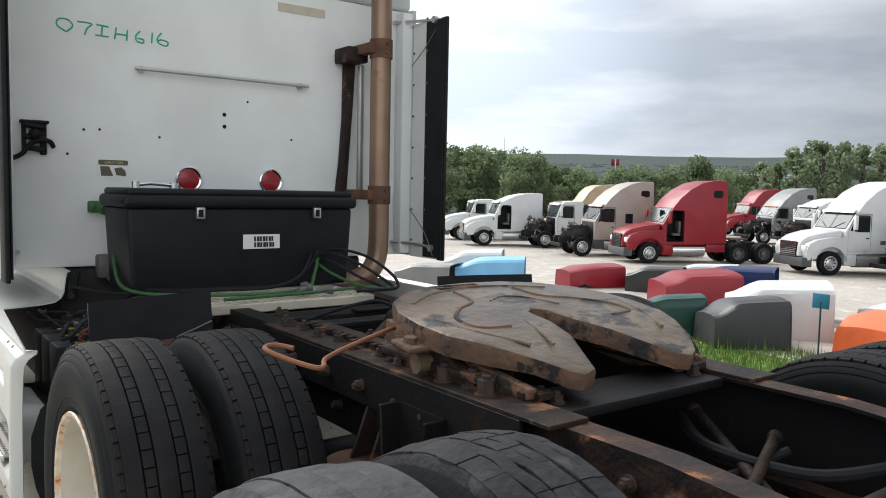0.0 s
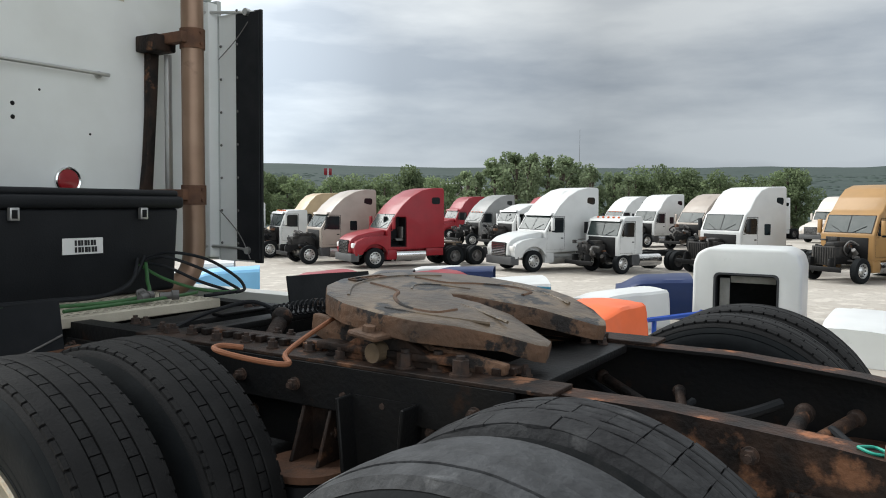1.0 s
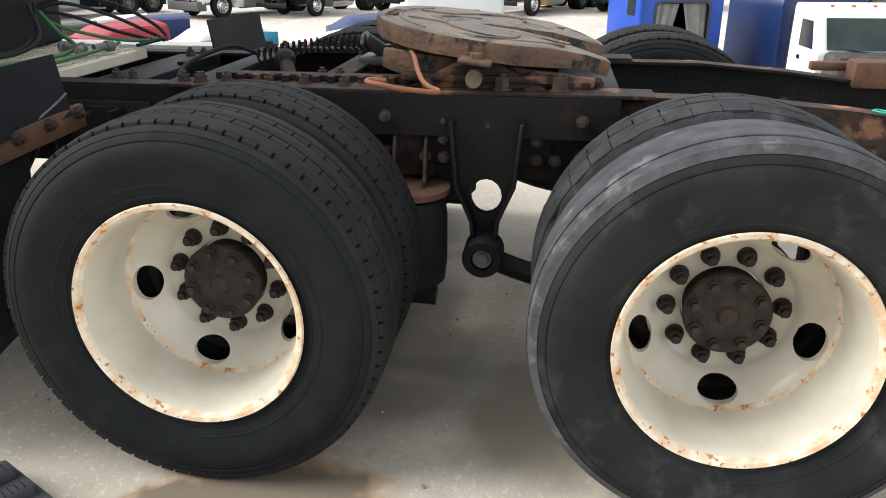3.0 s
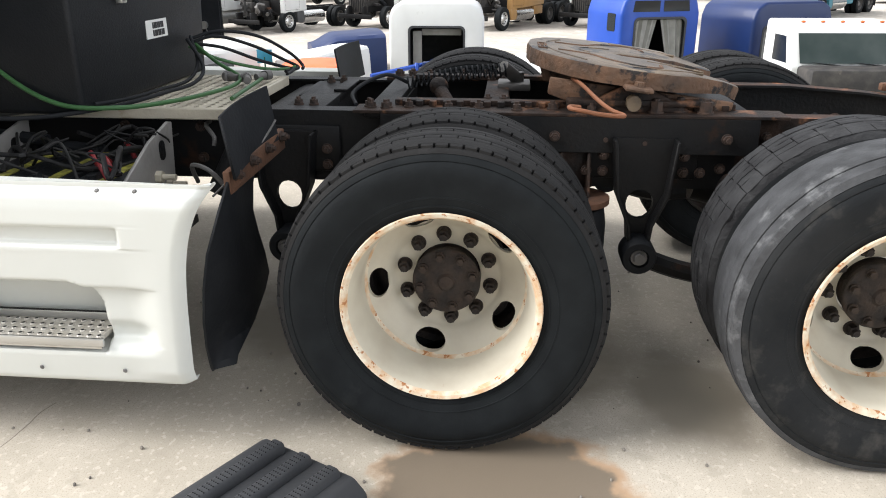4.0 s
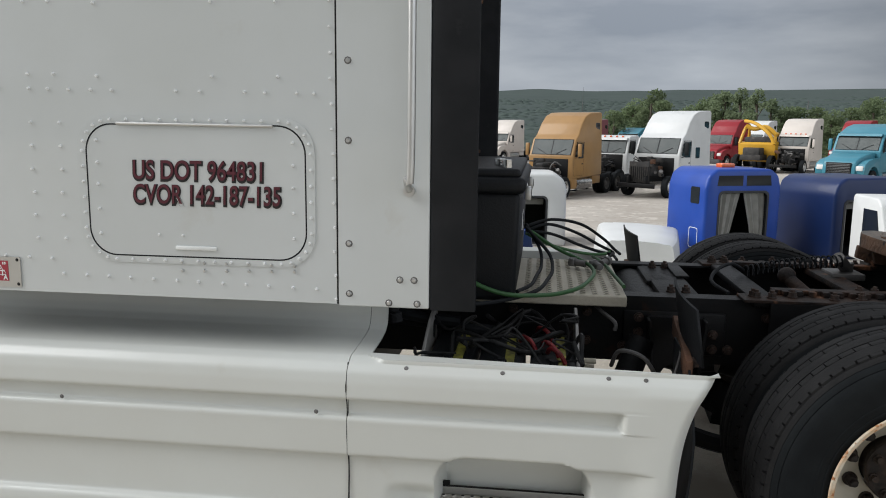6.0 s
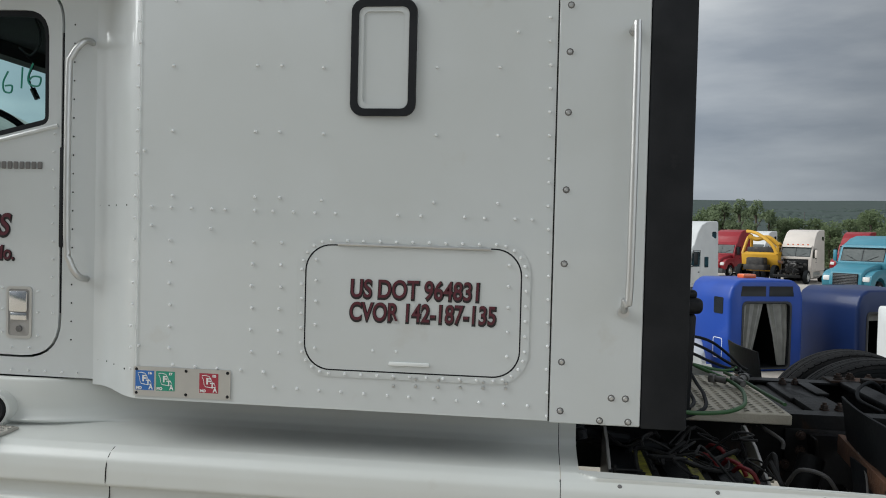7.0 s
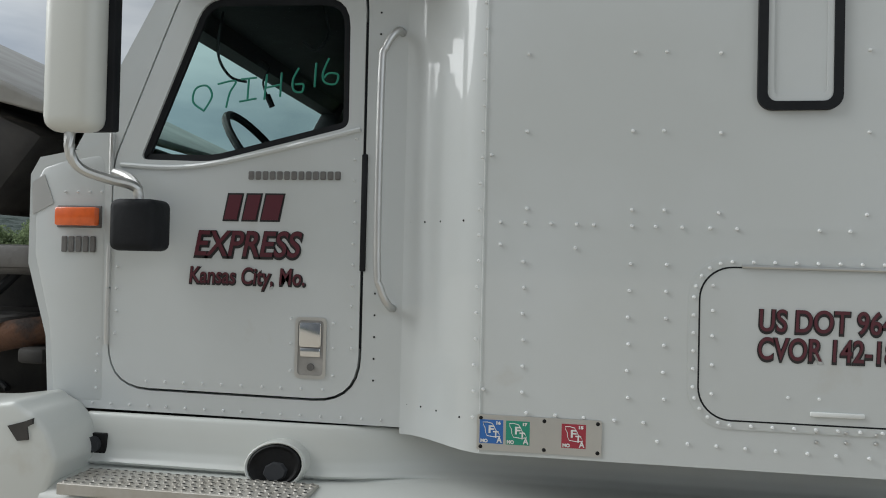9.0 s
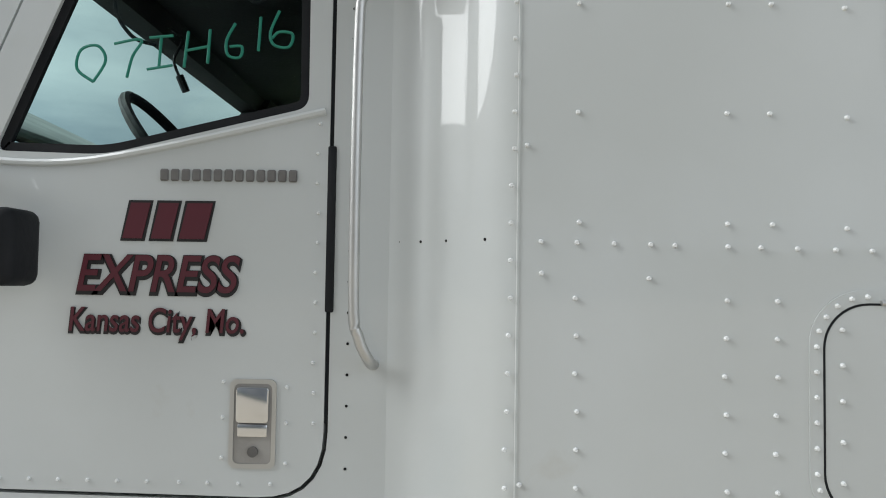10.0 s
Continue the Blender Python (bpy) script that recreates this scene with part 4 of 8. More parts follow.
def wall_skin(bm, pts, z0, z1, thick, inward, zs=None):
    """A wall along pts from z0 to z1 with a thickness."""
    zs = zs or [z0, z1]
    n = len(pts)
    O, I = [], []
    for i, (x, y) in enumerate(pts):
        a, b = pts[max(0, i - 1)], pts[min(n - 1, i + 1)]
        d = Vector((b[0] - a[0], b[1] - a[1])).normalized()
        nx, ny = d.y * inward, -d.x * inward
        O.append([bm.verts.new((x, y, z)) for z in zs])
        I.append([bm.verts.new((x + nx * thick, y + ny * thick, z)) for z in zs])
    for i in range(n - 1):
        for k in range(len(zs) - 1):
            bm.faces.new((O[i][k], O[i + 1][k], O[i + 1][k + 1], O[i][k + 1]))
            bm.faces.new((I[i][k], I[i][k + 1], I[i + 1][k + 1], I[i + 1][k]))
        bm.faces.new((O[i][0], I[i][0], I[i + 1][0], O[i + 1][0]))
        bm.faces.new((O[i][-1], O[i + 1][-1], I[i + 1][-1], I[i][-1]))
    for E, F in ((O[0], I[0]), (O[-1], I[-1])):
        for k in range(len(zs) - 1):
            bm.faces.new((E[k], E[k + 1], F[k + 1], F[k]))
    bmesh.ops.recalc_face_normals(bm, faces=bm.faces)


ZB, ZT = 1.035, 2.62
for s in (1, -1):
    bm = bmesh.new()
    wall_skin(bm, [(x * s, y) for x, y in shell_outline()], ZB, ZT, 0.03, 1 if s > 0 else -1)
    part("sleeper_wall", bm, M_WHITE, cab, angle=40)
bm = bmesh.new()
box(bm, (-1.18, 1.92, ZB), (1.18, 1.95, ZT), 0.003, 1)
part("back_wall", bm, M_WHITE_DIRTY, cab)
bm = bmesh.new()
box(bm, (-1.17, 1.96, ZB + 0.002), (1.17, 3.3, ZB + 0.04))
box(bm, (-0.98, 3.3, ZB + 0.025), (0.98, 4.70, ZB + 0.04))
part("cab_floor", bm, M_DARK, cab)
# roof cap of the sleeper, bulging forward over the cab
bm = bmesh.new()
prism(bm, [(1.90, 2.622), (1.90, 3.55), (2.2, 3.78), (2.9, 3.80), (3.6, 3.45), (4.25, 2.80), (4.42, 2.56), (3.55, 2.56), (3.54, 2.622)], -1.222, 1.222, "x", 0.05, 3)
part("roof_cap", bm, M_WHITE, cab, "white moulded high roof")

# door openings and cab side round the door (both sides)


def offset_poly(poly, d):
    out, n = [], len(poly)
    for i in range(n):
        a, p, b = Vector(poly[i - 1]), Vector(poly[i]), Vector(poly[(i + 1) % n])
        d1, d2 = (p - a).normalized(), (b - p).normalized()
        n1, n2 = Vector((d1.y, -d1.x)), Vector((d2.y, -d2.x))
        v = (n1 + n2).normalized()
        out.append(tuple(p + v * d / max(0.35, v.dot(n1))))
    return out


def fillet(poly, radii, seg=5):
    """Rounds the corners of a polygon."""
    out, n = [], len(poly)
    for i in range(n):
        a, p, b = Vector(poly[i - 1]), Vector(poly[i]), Vector(poly[(i + 1) % n])
        r = radii[i]
        if not r:
            out.append(tuple(p))
            continue
        u, v = (a - p).normalized() * r, (b - p).normalized() * r
        for k in range(seg + 1):
            t = k / seg
            out.append(tuple((p + u) * (1 - t) ** 2 + 2 * p * t * (1 - t) + (p + v) * t * t))
    return out


def poly_area(p):
    return sum(p[i - 1][0] * p[i][1] - p[i][0] * p[i - 1][1] for i in range(len(p))) / 2


WIN = fillet([(4.462, 1.912), (4.20, 1.905), (3.730, 2.018), (3.733, 2.445), (4.238, 2.455)], [0.03, 0.05, 0.03, 0.10, 0.07])
if poly_area(WIN) < 0:
    WIN = WIN[::-1]
WIN_OUT = offset_poly(WIN, 0.052)


def plate_with_hole(outer, hole, lo, hi, material, name):
    a, b = bmesh.new(), bmesh.new()
    prism(a, outer, lo, hi)
    prism(b, hole, lo - 0.1, hi + 0.1)
    return cut_mesh(a, b, material, name)


DOOR = fillet([(3.680, 1.132), (4.557, 1.140), (4.557, 1.90), (4.30, 2.525), (3.680, 2.525)], [0.15, 0.15, 0.06, 0.10, 0.13], 7)
CABSIDE = [(3.54, 1.055), (4.785, 1.06), (4.80, 1.30), (4.875, 1.55), (4.875, 1.86), (4.84, 1.92), (4.62, 1.96), (4.30, 2.56), (3.54, 2.56)]
for s in (-1, 1):
    lo, hi = sorted((s * DX, s * (DX - 0.03)))
    side = piece("cab_side", plate_with_hole(CABSIDE, offset_poly(DOOR, 0.009) if poly_area(DOOR) > 0 else offset_poly(DOOR[::-1], 0.009), lo, hi, M_WHITE, "cab_side"), cab, Matrix())
    lo, hi = sorted((s * (DX + 0.004), s * (DX - 0.04)))
    door = piece("door", plate_with_hole(DOOR, WIN, lo, hi, M_WHITE, "door"), cab, Matrix())
    bm = bmesh.new()
    ring_prism(bm, offset_poly(WIN, 0.012), offset_poly(WIN, -0.022), s * (DX - 0.02), s * (DX - 0.006))
    part("window_seal", bm, M_RUBBER, door)
    bm = bmesh.new()
    prism(bm, WIN, s * (DX - 0.018), s * (DX - 0.014))
    g = part("window_glass", bm, M_GLASS, door, "green-tinted side window glass", smooth=False)
    g.visible_shadow = False
    # raised frame round the window
    bm = bmesh.new()
    tube(bm, [(s * (DX + 0.004), y, z) for y, z in [(4.53, 1.893), (4.225, 1.893), (3.69, 2.010)]], 0.009, 8, 8)
    part("belt_moulding", bm, M_WHITE, door)
    if s < 0:
        door_l = door

# dark gap and rubber behind the driver's door
bm = bmesh.new()
box(bm, (-DX + 0.002, 3.660, 1.30), (-DX + 0.012, 3.690, 2.36))
box(bm, (-DX - 0.006, 3.664, 1.55), (-DX + 0.008, 3.684, 1.93), 0.004)
part("door_gap_seal", bm, M_RUBBER, cab)

# windscreen pillars, roof underside and dashboard
bm = bmesh.new()
for s in (-1, 1):
    prism(bm, [(4.60, 1.95), (4.72, 1.95), (4.38, 2.56), (4.28, 2.56)], s * (DX - 0.06) - 0.04, s * (DX - 0.06) + 0.04)
box(bm, (-0.03, 4.62, 1.95), (0.03, 4.68, 1.97))
box(bm, (-DX, 3.56, 2.515), (DX, 4.34, 2.555))
part("windscreen_frame", bm, M_WHITE, cab)
bm = bmesh.new()
prism(bm, [(4.70, 1.955), (4.40, 2.54), (4.41, 2.545), (4.712, 1.96)], -DX + 0.08, DX - 0.08)
g = part("windscreen", bm, M_GLASS, cab, "green-tinted windscreen", smooth=False)
g.visible_shadow = False
bm = bmesh.new()
prism(bm, [(4.72, 1.08), (4.35, 1.08), (4.28, 1.55), (4.33, 1.80), (4.45, 1.90), (4.72, 1.94)], -DX + 0.04, DX - 0.04, "x", 0.03)
part("dashboard", bm, M_RUBBER, cab)
bm = bmesh.new()
box(bm, (-0.99, 3.50, 2.47), (0.99, 4.36, 2.51), 0.01)
box(bm, (-1.02, 3.44, 1.08), (-0.30, 3.50, 2.51), 0.01)
box(bm, (0.30, 3.44, 1.08), (1.02, 3.50, 2.51), 0.01)
prism(bm, [(4.30, 2.50), (4.36, 2.415), (4.445, 2.415), (4.40, 2.53)], -0.93, 0.93)
prism(bm, [(4.36, 2.53), (4.445, 2.40), (4.66, 2.0), (4.62, 1.95), (4.50, 1.95), (4.28, 2.50)], 0.80, 0.99, "x", 0.015, 2)
part("headliner", bm, M_RUBBER, cab)
bm = bmesh.new()
tube(bm, [(-0.30, 4.34, 2.44), (-0.31, 4.30, 2.40), (-0.30, 4.33, 2.34), (-0.30, 4.31, 2.28)], 0.005, 6)
cyl(bm, (-0.30, 4.31, 2.285), (-0.29, 4.29, 2.235), 0.013, 8)
part("hanging_plug", bm, M_RUBBER, cab)
for sx in (-0.55, 0.55):
    bm = bmesh.new()
    box(bm, (sx - 0.25, 3.56, 1.42), (sx + 0.25, 3.98, 1.56), 0.05, 3)
    box(bm, (sx - 0.24, 3.52, 1.50), (sx + 0.24, 3.66, 2.18), 0.06, 3)
    part("seat", bm, M_RUBBER, cab)
bm = bmesh.new()
lathe(bm, [(0.016 * math.cos(a), 0.23 + 0.016 * math.sin(a)) for a in [2 * math.pi * k / 8 for k in range(8)]], 40, "z", closed=True)
cyl(bm, (0, 0, -0.16), (0, 0, 0), 0.035, 12)
for k in range(2):
    a = math.pi * k
    cyl(bm, (0, 0, -0.01), (0.225 * math.cos(a), 0.225 * math.sin(a), 0), 0.014, 8)
ball(bm, (0, 0, 0), 0.05, (1, 1, 0.5))
sw = part("steering_wheel", bm, M_RUBBER, cab)
sw.matrix_basis = pose(-0.55, 4.20, 1.965, 52, 0, 0)

# cowl: rounded white panel ahead of the door, and the firewall
bm = bmesh.new()
prism(bm, [(4.56, 1.065), (4.78, 1.065), (4.81, 1.35), (4.87, 1.58), (4.875, 1.83), (4.84, 1.90), (4.76, 1.925), (4.60, 1.95), (4.57, 1.90)], -DX - 0.002, -DX + 0.10, "x", 0.03, 3)
part("cowl", bm, M_WHITE, cab)
bm = bmesh.new()
box(bm, (-0.93, 4.70, 1.02), (DX, 4.76, 1.95))
part("firewall", bm, M_DARK, cab)

# side extenders: white panel, inner stiffener and the black rubber edge
for s in (-1, 1):
    bm = bmesh.new()
    lo, hi = sorted((s * (SX + 0.002), s * (SX - 0.022)))
    box(bm, (lo, 1.538, 1.030), (hi, 1.828, 2.53 if s > 0 else 3.4), 0.003, 1)
    ext = part("side_extender", bm, M_WHITE if s < 0 else M_WHITE_DIRTY, cab, "white riveted side extender panel")
    bm = bmesh.new()
    lo, hi = sorted((s * (SX + 0.001), s * (SX - 0.02)))
    box(bm, (lo, 1.392 if s < 0 else 1.474, 1.025), (hi, 1.536, 2.53 if s > 0 else 3.4), 0.006, 2)
    lo, hi = sorted((s * (SX - 0.031), s * (SX - 0.0225)))
    box(bm, (lo, 1.40 if s < 0 else 1.48, 1.04), (hi, 1.64 if s < 0 else 1.675, 2.52 if s > 0 else 3.4), 0.003, 1)
    part("rubber_edge", bm, M_RUBBER, ext, "black rubber edge strip")
    bm = bmesh.new()
    lo, hi = sorted((s * (SX - 0.10), s * (SX - 0.02)))
    box(bm, (lo, 1.832, 1.05), (hi, 1.919, 2.60), 0.01)
    part("extender_hinge", bm, M_WHITE_DIRTY, ext)
    for z in (1.10, 2.52):
        bm = bmesh.new()
        tube(bm, [(s * (SX - 0.03), 1.56, z), (s * (SX - 0.03), 1.72, z + 0.015), (s * (SX - 0.12), 1.91, z + 0.02)], 0.011, 8)
        cyl(bm, (s * (SX - 0.05), 1.575, z), (s * (SX - 0.02), 1.575, z), 0.022, 12)
        part("stay_rod", bm, M_ALU, ext)


# ---- rivets, lettering, handles and trim on the cab ----
def rivets(name, spots, r, parent, material=None, h=0.35):
    """Small domed heads on surfaces that face -x (or -y, where the spot says so)."""
    bm = bmesh.new()
    for p, n in spots:
        q = Vector(n).to_track_quat("Z", "Y").to_matrix().to_4x4()
        m = Matrix.Translation(p) @ q
        A = [bm.verts.new(m @ Vector((r * math.cos(k * math.pi / 4), r * math.sin(k * math.pi / 4), 0))) for k in range(8)]
        B = [bm.verts.new(m @ Vector((0.6 * r * math.cos(k * math.pi / 4), 0.6 * r * math.sin(k * math.pi / 4), r * h * 1.3))) for k in range(8)]
        for k in range(8):
            bm.faces.new((A[k], A[(k + 1) % 8], B[(k + 1) % 8], B[k]))
        bm.faces.new(B)
    ob = part(name, bm, material or M_ALU, parent)
    return tagged(ob, kind="stuff")


NX, NY = (-1, 0, 0), (0, -1, 0)
rng = random.Random(11)
spots = []


def line(a, b, step, x=-SX):
    n = max(1, round(math.dist(a, b) / step))
    for k in range(n + 1):
        t = k / n
        spots.append(((x, a[0] + (b[0] - a[0]) * t + rng.uniform(-0.003, 0.003), a[1] + (b[1] - a[1]) * t), NX))


line((3.283, 1.139), (3.262, 2.575), 0.0756)
line((1.838, 1.05), (1.858, 2.575), 0.0756)
for y, dy in ((3.143, -0.004), (2.846, -0.004), (2.747, 0.010)):
    line((y, 1.218), (y, 1.594), 0.0755)
    line((y + dy, 1.747), (y + dy, 2.417), 0.2233)
for y in (2.608, 2.225, 2.015):
    line((y, 1.741), (y, 2.409), 0.2227)
for k, y in enumerate((3.214, 3.142, 3.068, 2.995, 2.947, 2.842, 2.777, 2.705, 2.63, 2.559, 2.345, 2.267, 2.121, 2.056, 1.955, 1.90)):
    spots.append(((-SX, y, 1.707 - 0.0011 * k), NX))
line((2.76, 1.10), (1.90, 1.08), 0.078)
line((3.13, 1.16), (2.80, 1.15), 0.08)
spots += [((-SX, y, z), NX) for y, z in ((3.213, 1.643), (2.998, 1.636), (3.244, 1.902), (3.253, 1.222), (1.96, 2.30), (2.42, 1.24), (2.34, 1.24))]
rivets("rivets", spots, 0.0056, cab, M_RIVET, 0.95)
spots = []
for z in (1.07, 1.23, 1.55, 1.79, 2.04, 2.235, 2.385, 2.55):
    spots.append(((-SX - 0.002, 1.792, z), NX))
spots += [((-SX - 0.002, y, z), NX) for y, z in ((1.665, 1.045), (1.575, 1.045), (1.585, 1.12), (1.63, 1.12), (1.60, 2.58), (1.56, 2.58))]
rivets("panel_bolts", spots, 0.0085, cab, M_ALU, 0.6)
rivets("bolt_stains", spots, 0.0120, cab, M_ENGINE_GREY, 0.04)
# cab side, door and B-pillar rivets
spots = []
line((3.705, 1.30), (3.705, 1.98), 0.07, -DX - 0.004)
line((3.80, 1.163), (4.42, 1.163), 0.072, -DX - 0.004)
line((4.535, 1.32), (4.535, 1.85), 0.075, -DX - 0.004)
line((3.60, 1.075), (4.75, 1.08), 0.068, -DX - 0.001)
line((4.60, 1.13), (4.60, 1.30), 0.065, -DX - 0.002)
line((4.60, 1.80), (4.74, 1.80), 0.045, -DX - 0.002)
spots += [((-DX - 0.004, y, z), NX) for y, z in ((3.91, 1.39), (3.91, 1.31), (3.91, 1.22), (3.765, 1.38), (3.765, 1.30), (3.765, 1.21))]
rivets("rivets", spots, 0.0048, door_l, M_RIVET, 0.95)
spots = []
for y in (3.326, 3.408, 3.466, 3.515):
    t = (y - 3.24) / 0.30
    spots.append(((-SX + (SX - DX) * ease(t), y, 1.712), NX))
    spots.append(((-SX + (SX - DX) * ease(t), y, 1.13), NX))
for k in range(18):
    spots.append(((-DX - 0.001, 3.63, 1.2 + 0.07 * k), NX))
rivets("rivets", spots, 0.0035, cab, M_FRAME)

# panel seams
bm = bmesh.new()
box(bm, (-SX - 0.0012, 1.828, 1.035), (-SX + 0.004, 1.832, 2.62))
part("panel_seam", bm, M_FRAME, cab)
bm = bmesh.new()
box(bm, (-SX - 0.0010, 3.262, 1.04), (-SX + 0.002, 3.2635, 2.62))
part("panel_seam", bm, M_WHITE_DIRTY, cab)

# sleeper window with a black rubber seal
win = new("sleeper_window")
win.parent = cab
bm = bmesh.new()
ring_prism(bm, rounded(2.293, 2.024, 2.513, 2.409, 0.04), rounded(2.318, 2.048, 2.488, 2.385, 0.025), -SX - 0.014, -SX + 0.002)
part("window_seal", bm, M_RUBBER, win)
bm = bmesh.new()
ring_prism(bm, rounded(2.318, 2.048, 2.488, 2.385, 0.025), rounded(2.334, 2.064, 2.472, 2.369, 0.02), -SX - 0.010, -SX + 0.002)
part("window_frame", bm, M_WHITE, win)
bm = bmesh.new()
prism(bm, rounded(2.334, 2.064, 2.472, 2.369, 0.02), -SX - 0.005, -SX + 0.002)
part("window_panel", bm, M_WHITE, win)

# luggage hatch
hatch = new("luggage_hatch")
hatch.parent = cab
bm = bmesh.new()
ring_prism(bm, rounded(1.899, 1.146, 2.684, 1.619, 0.11, 10), rounded(1.927, 1.168, 2.657, 1.593, 0.09, 10), -SX - 0.003, -SX + 0.002)
part("hatch_frame", bm, M_WHITE, hatch)
bm = bmesh.new()
ring_prism(bm, rounded(1.9265, 1.1675, 2.6575, 1.5935, 0.09, 10), rounded(1.931, 1.172, 2.653, 1.589, 0.087, 10), -SX - 0.0034, -SX + 0.002)
part("hatch_seal", bm, M_RUBBER, hatch)
bm = bmesh.new()
prism(bm, rounded(1.931, 1.172, 2.653, 1.589, 0.087, 10), -SX - 0.0028, -SX + 0.002)
part("hatch_panel", bm, M_WHITE, hatch)
bm = bmesh.new()
cyl(bm, (-SX - 0.006, 2.03, 1.590), (-SX - 0.006, 2.545, 1.594), 0.0055, 8)
part("hatch_hinge", bm, M_ALU, hatch)
bm = bmesh.new()
box(bm, (-SX - 0.010, 2.226, 1.193), (-SX - 0.002, 2.363, 1.206), 0.003)
part("hatch_handle", bm, M_WHITE_DIRTY, hatch)
spots = []
ring = rounded(1.913, 1.157, 2.670, 1.606, 0.10, 5)
for k in range(len(ring)):
    a, b = Vector(ring[k]), Vector(ring[(k + 1) % len(ring)])
    n = max(1, round((b - a).length / 0.055))
    for j in range(n):
        p = a.lerp(b, j / n)
        spots.append(((-SX - 0.003, p.x, p.y), NX))
for y in (1.97, 2.62):
    for z in (1.24, 1.32, 1.40, 1.47, 1.54):
        spots.append(((-SX - 0.003, y, z), NX))
rivets("hatch_rivets", spots, 0.0056, hatch, M_RIVET, 0.95)
rivets("dark_rivets", [((-SX - 0.003, 1.97 + 0.075 * k, z), NX) for k in range(6) for z in (1.152, 1.134 - 0.002 * k)], 0.0058, hatch, M_ALU, 0.7)


def painted(text, y_left, z_base, size, width, x, shear=0.1, gap=1.0, small=False):
    """Maroon lettering with a black outline and shadow."""
    b = 0.0
    lettering("lettering_shadow", text, size, M_INK, cab, on_side(x, y_left + 0.003, z_base - 0.004), 0.0006, shear, (0.0068 if size > 0.1 else 0.0048) if not small else 0.0036, width + 0.008, gap)
    lettering("lettering", text, size, M_MAROON if not small else M_MAROON, cab, on_side(x - 0.0022, y_left, z_base), 0.0006, shear, 0.0015 if size > 0.1 else 0.0008, width, gap)


painted("US DOT 964831", 2.497, 1.420, 0.086, 0.43, -SX - 0.004, 0.05)
painted("CVOR 142-187-135", 2.499, 1.343, 0.086, 0.488, -SX - 0.004, 0.05)
# the firm's initials as plain slanted bars with a dark outline
for y0, w in ((4.152, 0.045), (4.086, 0.045), (4.021, 0.058)):
    for kind_, ink_, e_, x0, x1 in (("lettering_shadow", M_INK, 0.006, 0.0055, 0.0045), ("lettering", M_MAROON, 0.0, 0.0080, 0.0060)):
        bm = bmesh.new()
        z0, z1, sl_ = 1.712 - e_, 1.794 + e_, 0.018
        prism(bm, [(y0 + e_, z0), (y0 - w - e_, z0), (y0 - w - sl_ - e_, z1), (y0 - sl_ + e_, z1)], -DX - x0, -DX - x1, "x")
        part(kind_, bm, ink_, cab)
painted("EXPRESS", 4.254, 1.592, 0.118, 0.376, -DX - 0.006, 0.22)
painted("Kansas City, Mo.", 4.268, 1.500, 0.078, 0.402, -DX - 0.006, 0.1, 1.0, True)
# maker's badges as plain metal bars
for y0, w, n_, z0, h in ((4.069, 0.322, 13, 1.845, 0.028), (4.745, 0.135, 5, 1.592, 0.055)):
    for k in range(n_):
        bm = bmesh.new()
        y = y0 - w * k / n_
        box(bm, (-DX - 0.010, y - w / n_ * 0.78, z0), (-DX - 0.003, y, z0 + h), 0.003, 1)
        part("badge_bar", bm, M_ENGINE_GREY, cab)

# fuel-tax plate with three coloured stickers
bm = bmesh.new()
prism(bm, rounded(2.914, 1.048, 3.268, 1.150, 0.004, 2), -SX - 0.004, -SX - 0.001)
fta = part("sticker_plate", bm, M_ALU, cab, "bare metal plate with blue, green and red stickers")
for y, m_, n_ in ((3.226, M_BLUEDECAL, "16"), (3.150, M_GREENDECAL, "17"), (2.992, M_REDDECAL, "15")):
    bm = bmesh.new()
    prism(bm, [(y - 0.034, 1.068), (y + 0.034, 1.068), (y + 0.034, 1.136), (y - 0.034, 1.136)], -SX - 0.0052, -SX - 0.004)
    st = part("sticker", bm, m_, fta)
    for tx, dy, z, sz, w in (("F", 0.008, 1.099, 0.030, 0.016), ("T", -0.005, 1.086, 0.026, 0.016), ("A", -0.015, 1.072, 0.024, 0.016), (n_, -0.014, 1.124, 0.011, 0.013), ("MO", 0.031, 1.071, 0.013, 0.021)):
        lettering("sticker_text", tx, sz, M_LABELWHITE, st, on_side(-SX - 0.0058, y + dy, z), 0.0003, 0, 0.0008, w)
    bm = bmesh.new()
    tube(bm, [(-SX - 0.0055, y + 0.024, 1.128), (-SX - 0.0055, y - 0.002, 1.126), (-SX - 0.0055, y - 0.012, 1.108), (-SX - 0.0055, y - 0.026, 1.090), (-SX - 0.0055, y + 0.012, 1.090), (-SX - 0.0055, y + 0.018, 1.112)], 0.0012, 4, 2, True)
    part("sticker_outline", bm, M_LABELWHITE, st)
rivets("plate_screws", [((-SX - 0.004, y, z), NX) for y in (2.925, 3.075, 3.257) for z in (1.058, 1.140)], 0.006, fta, M_FRAME)

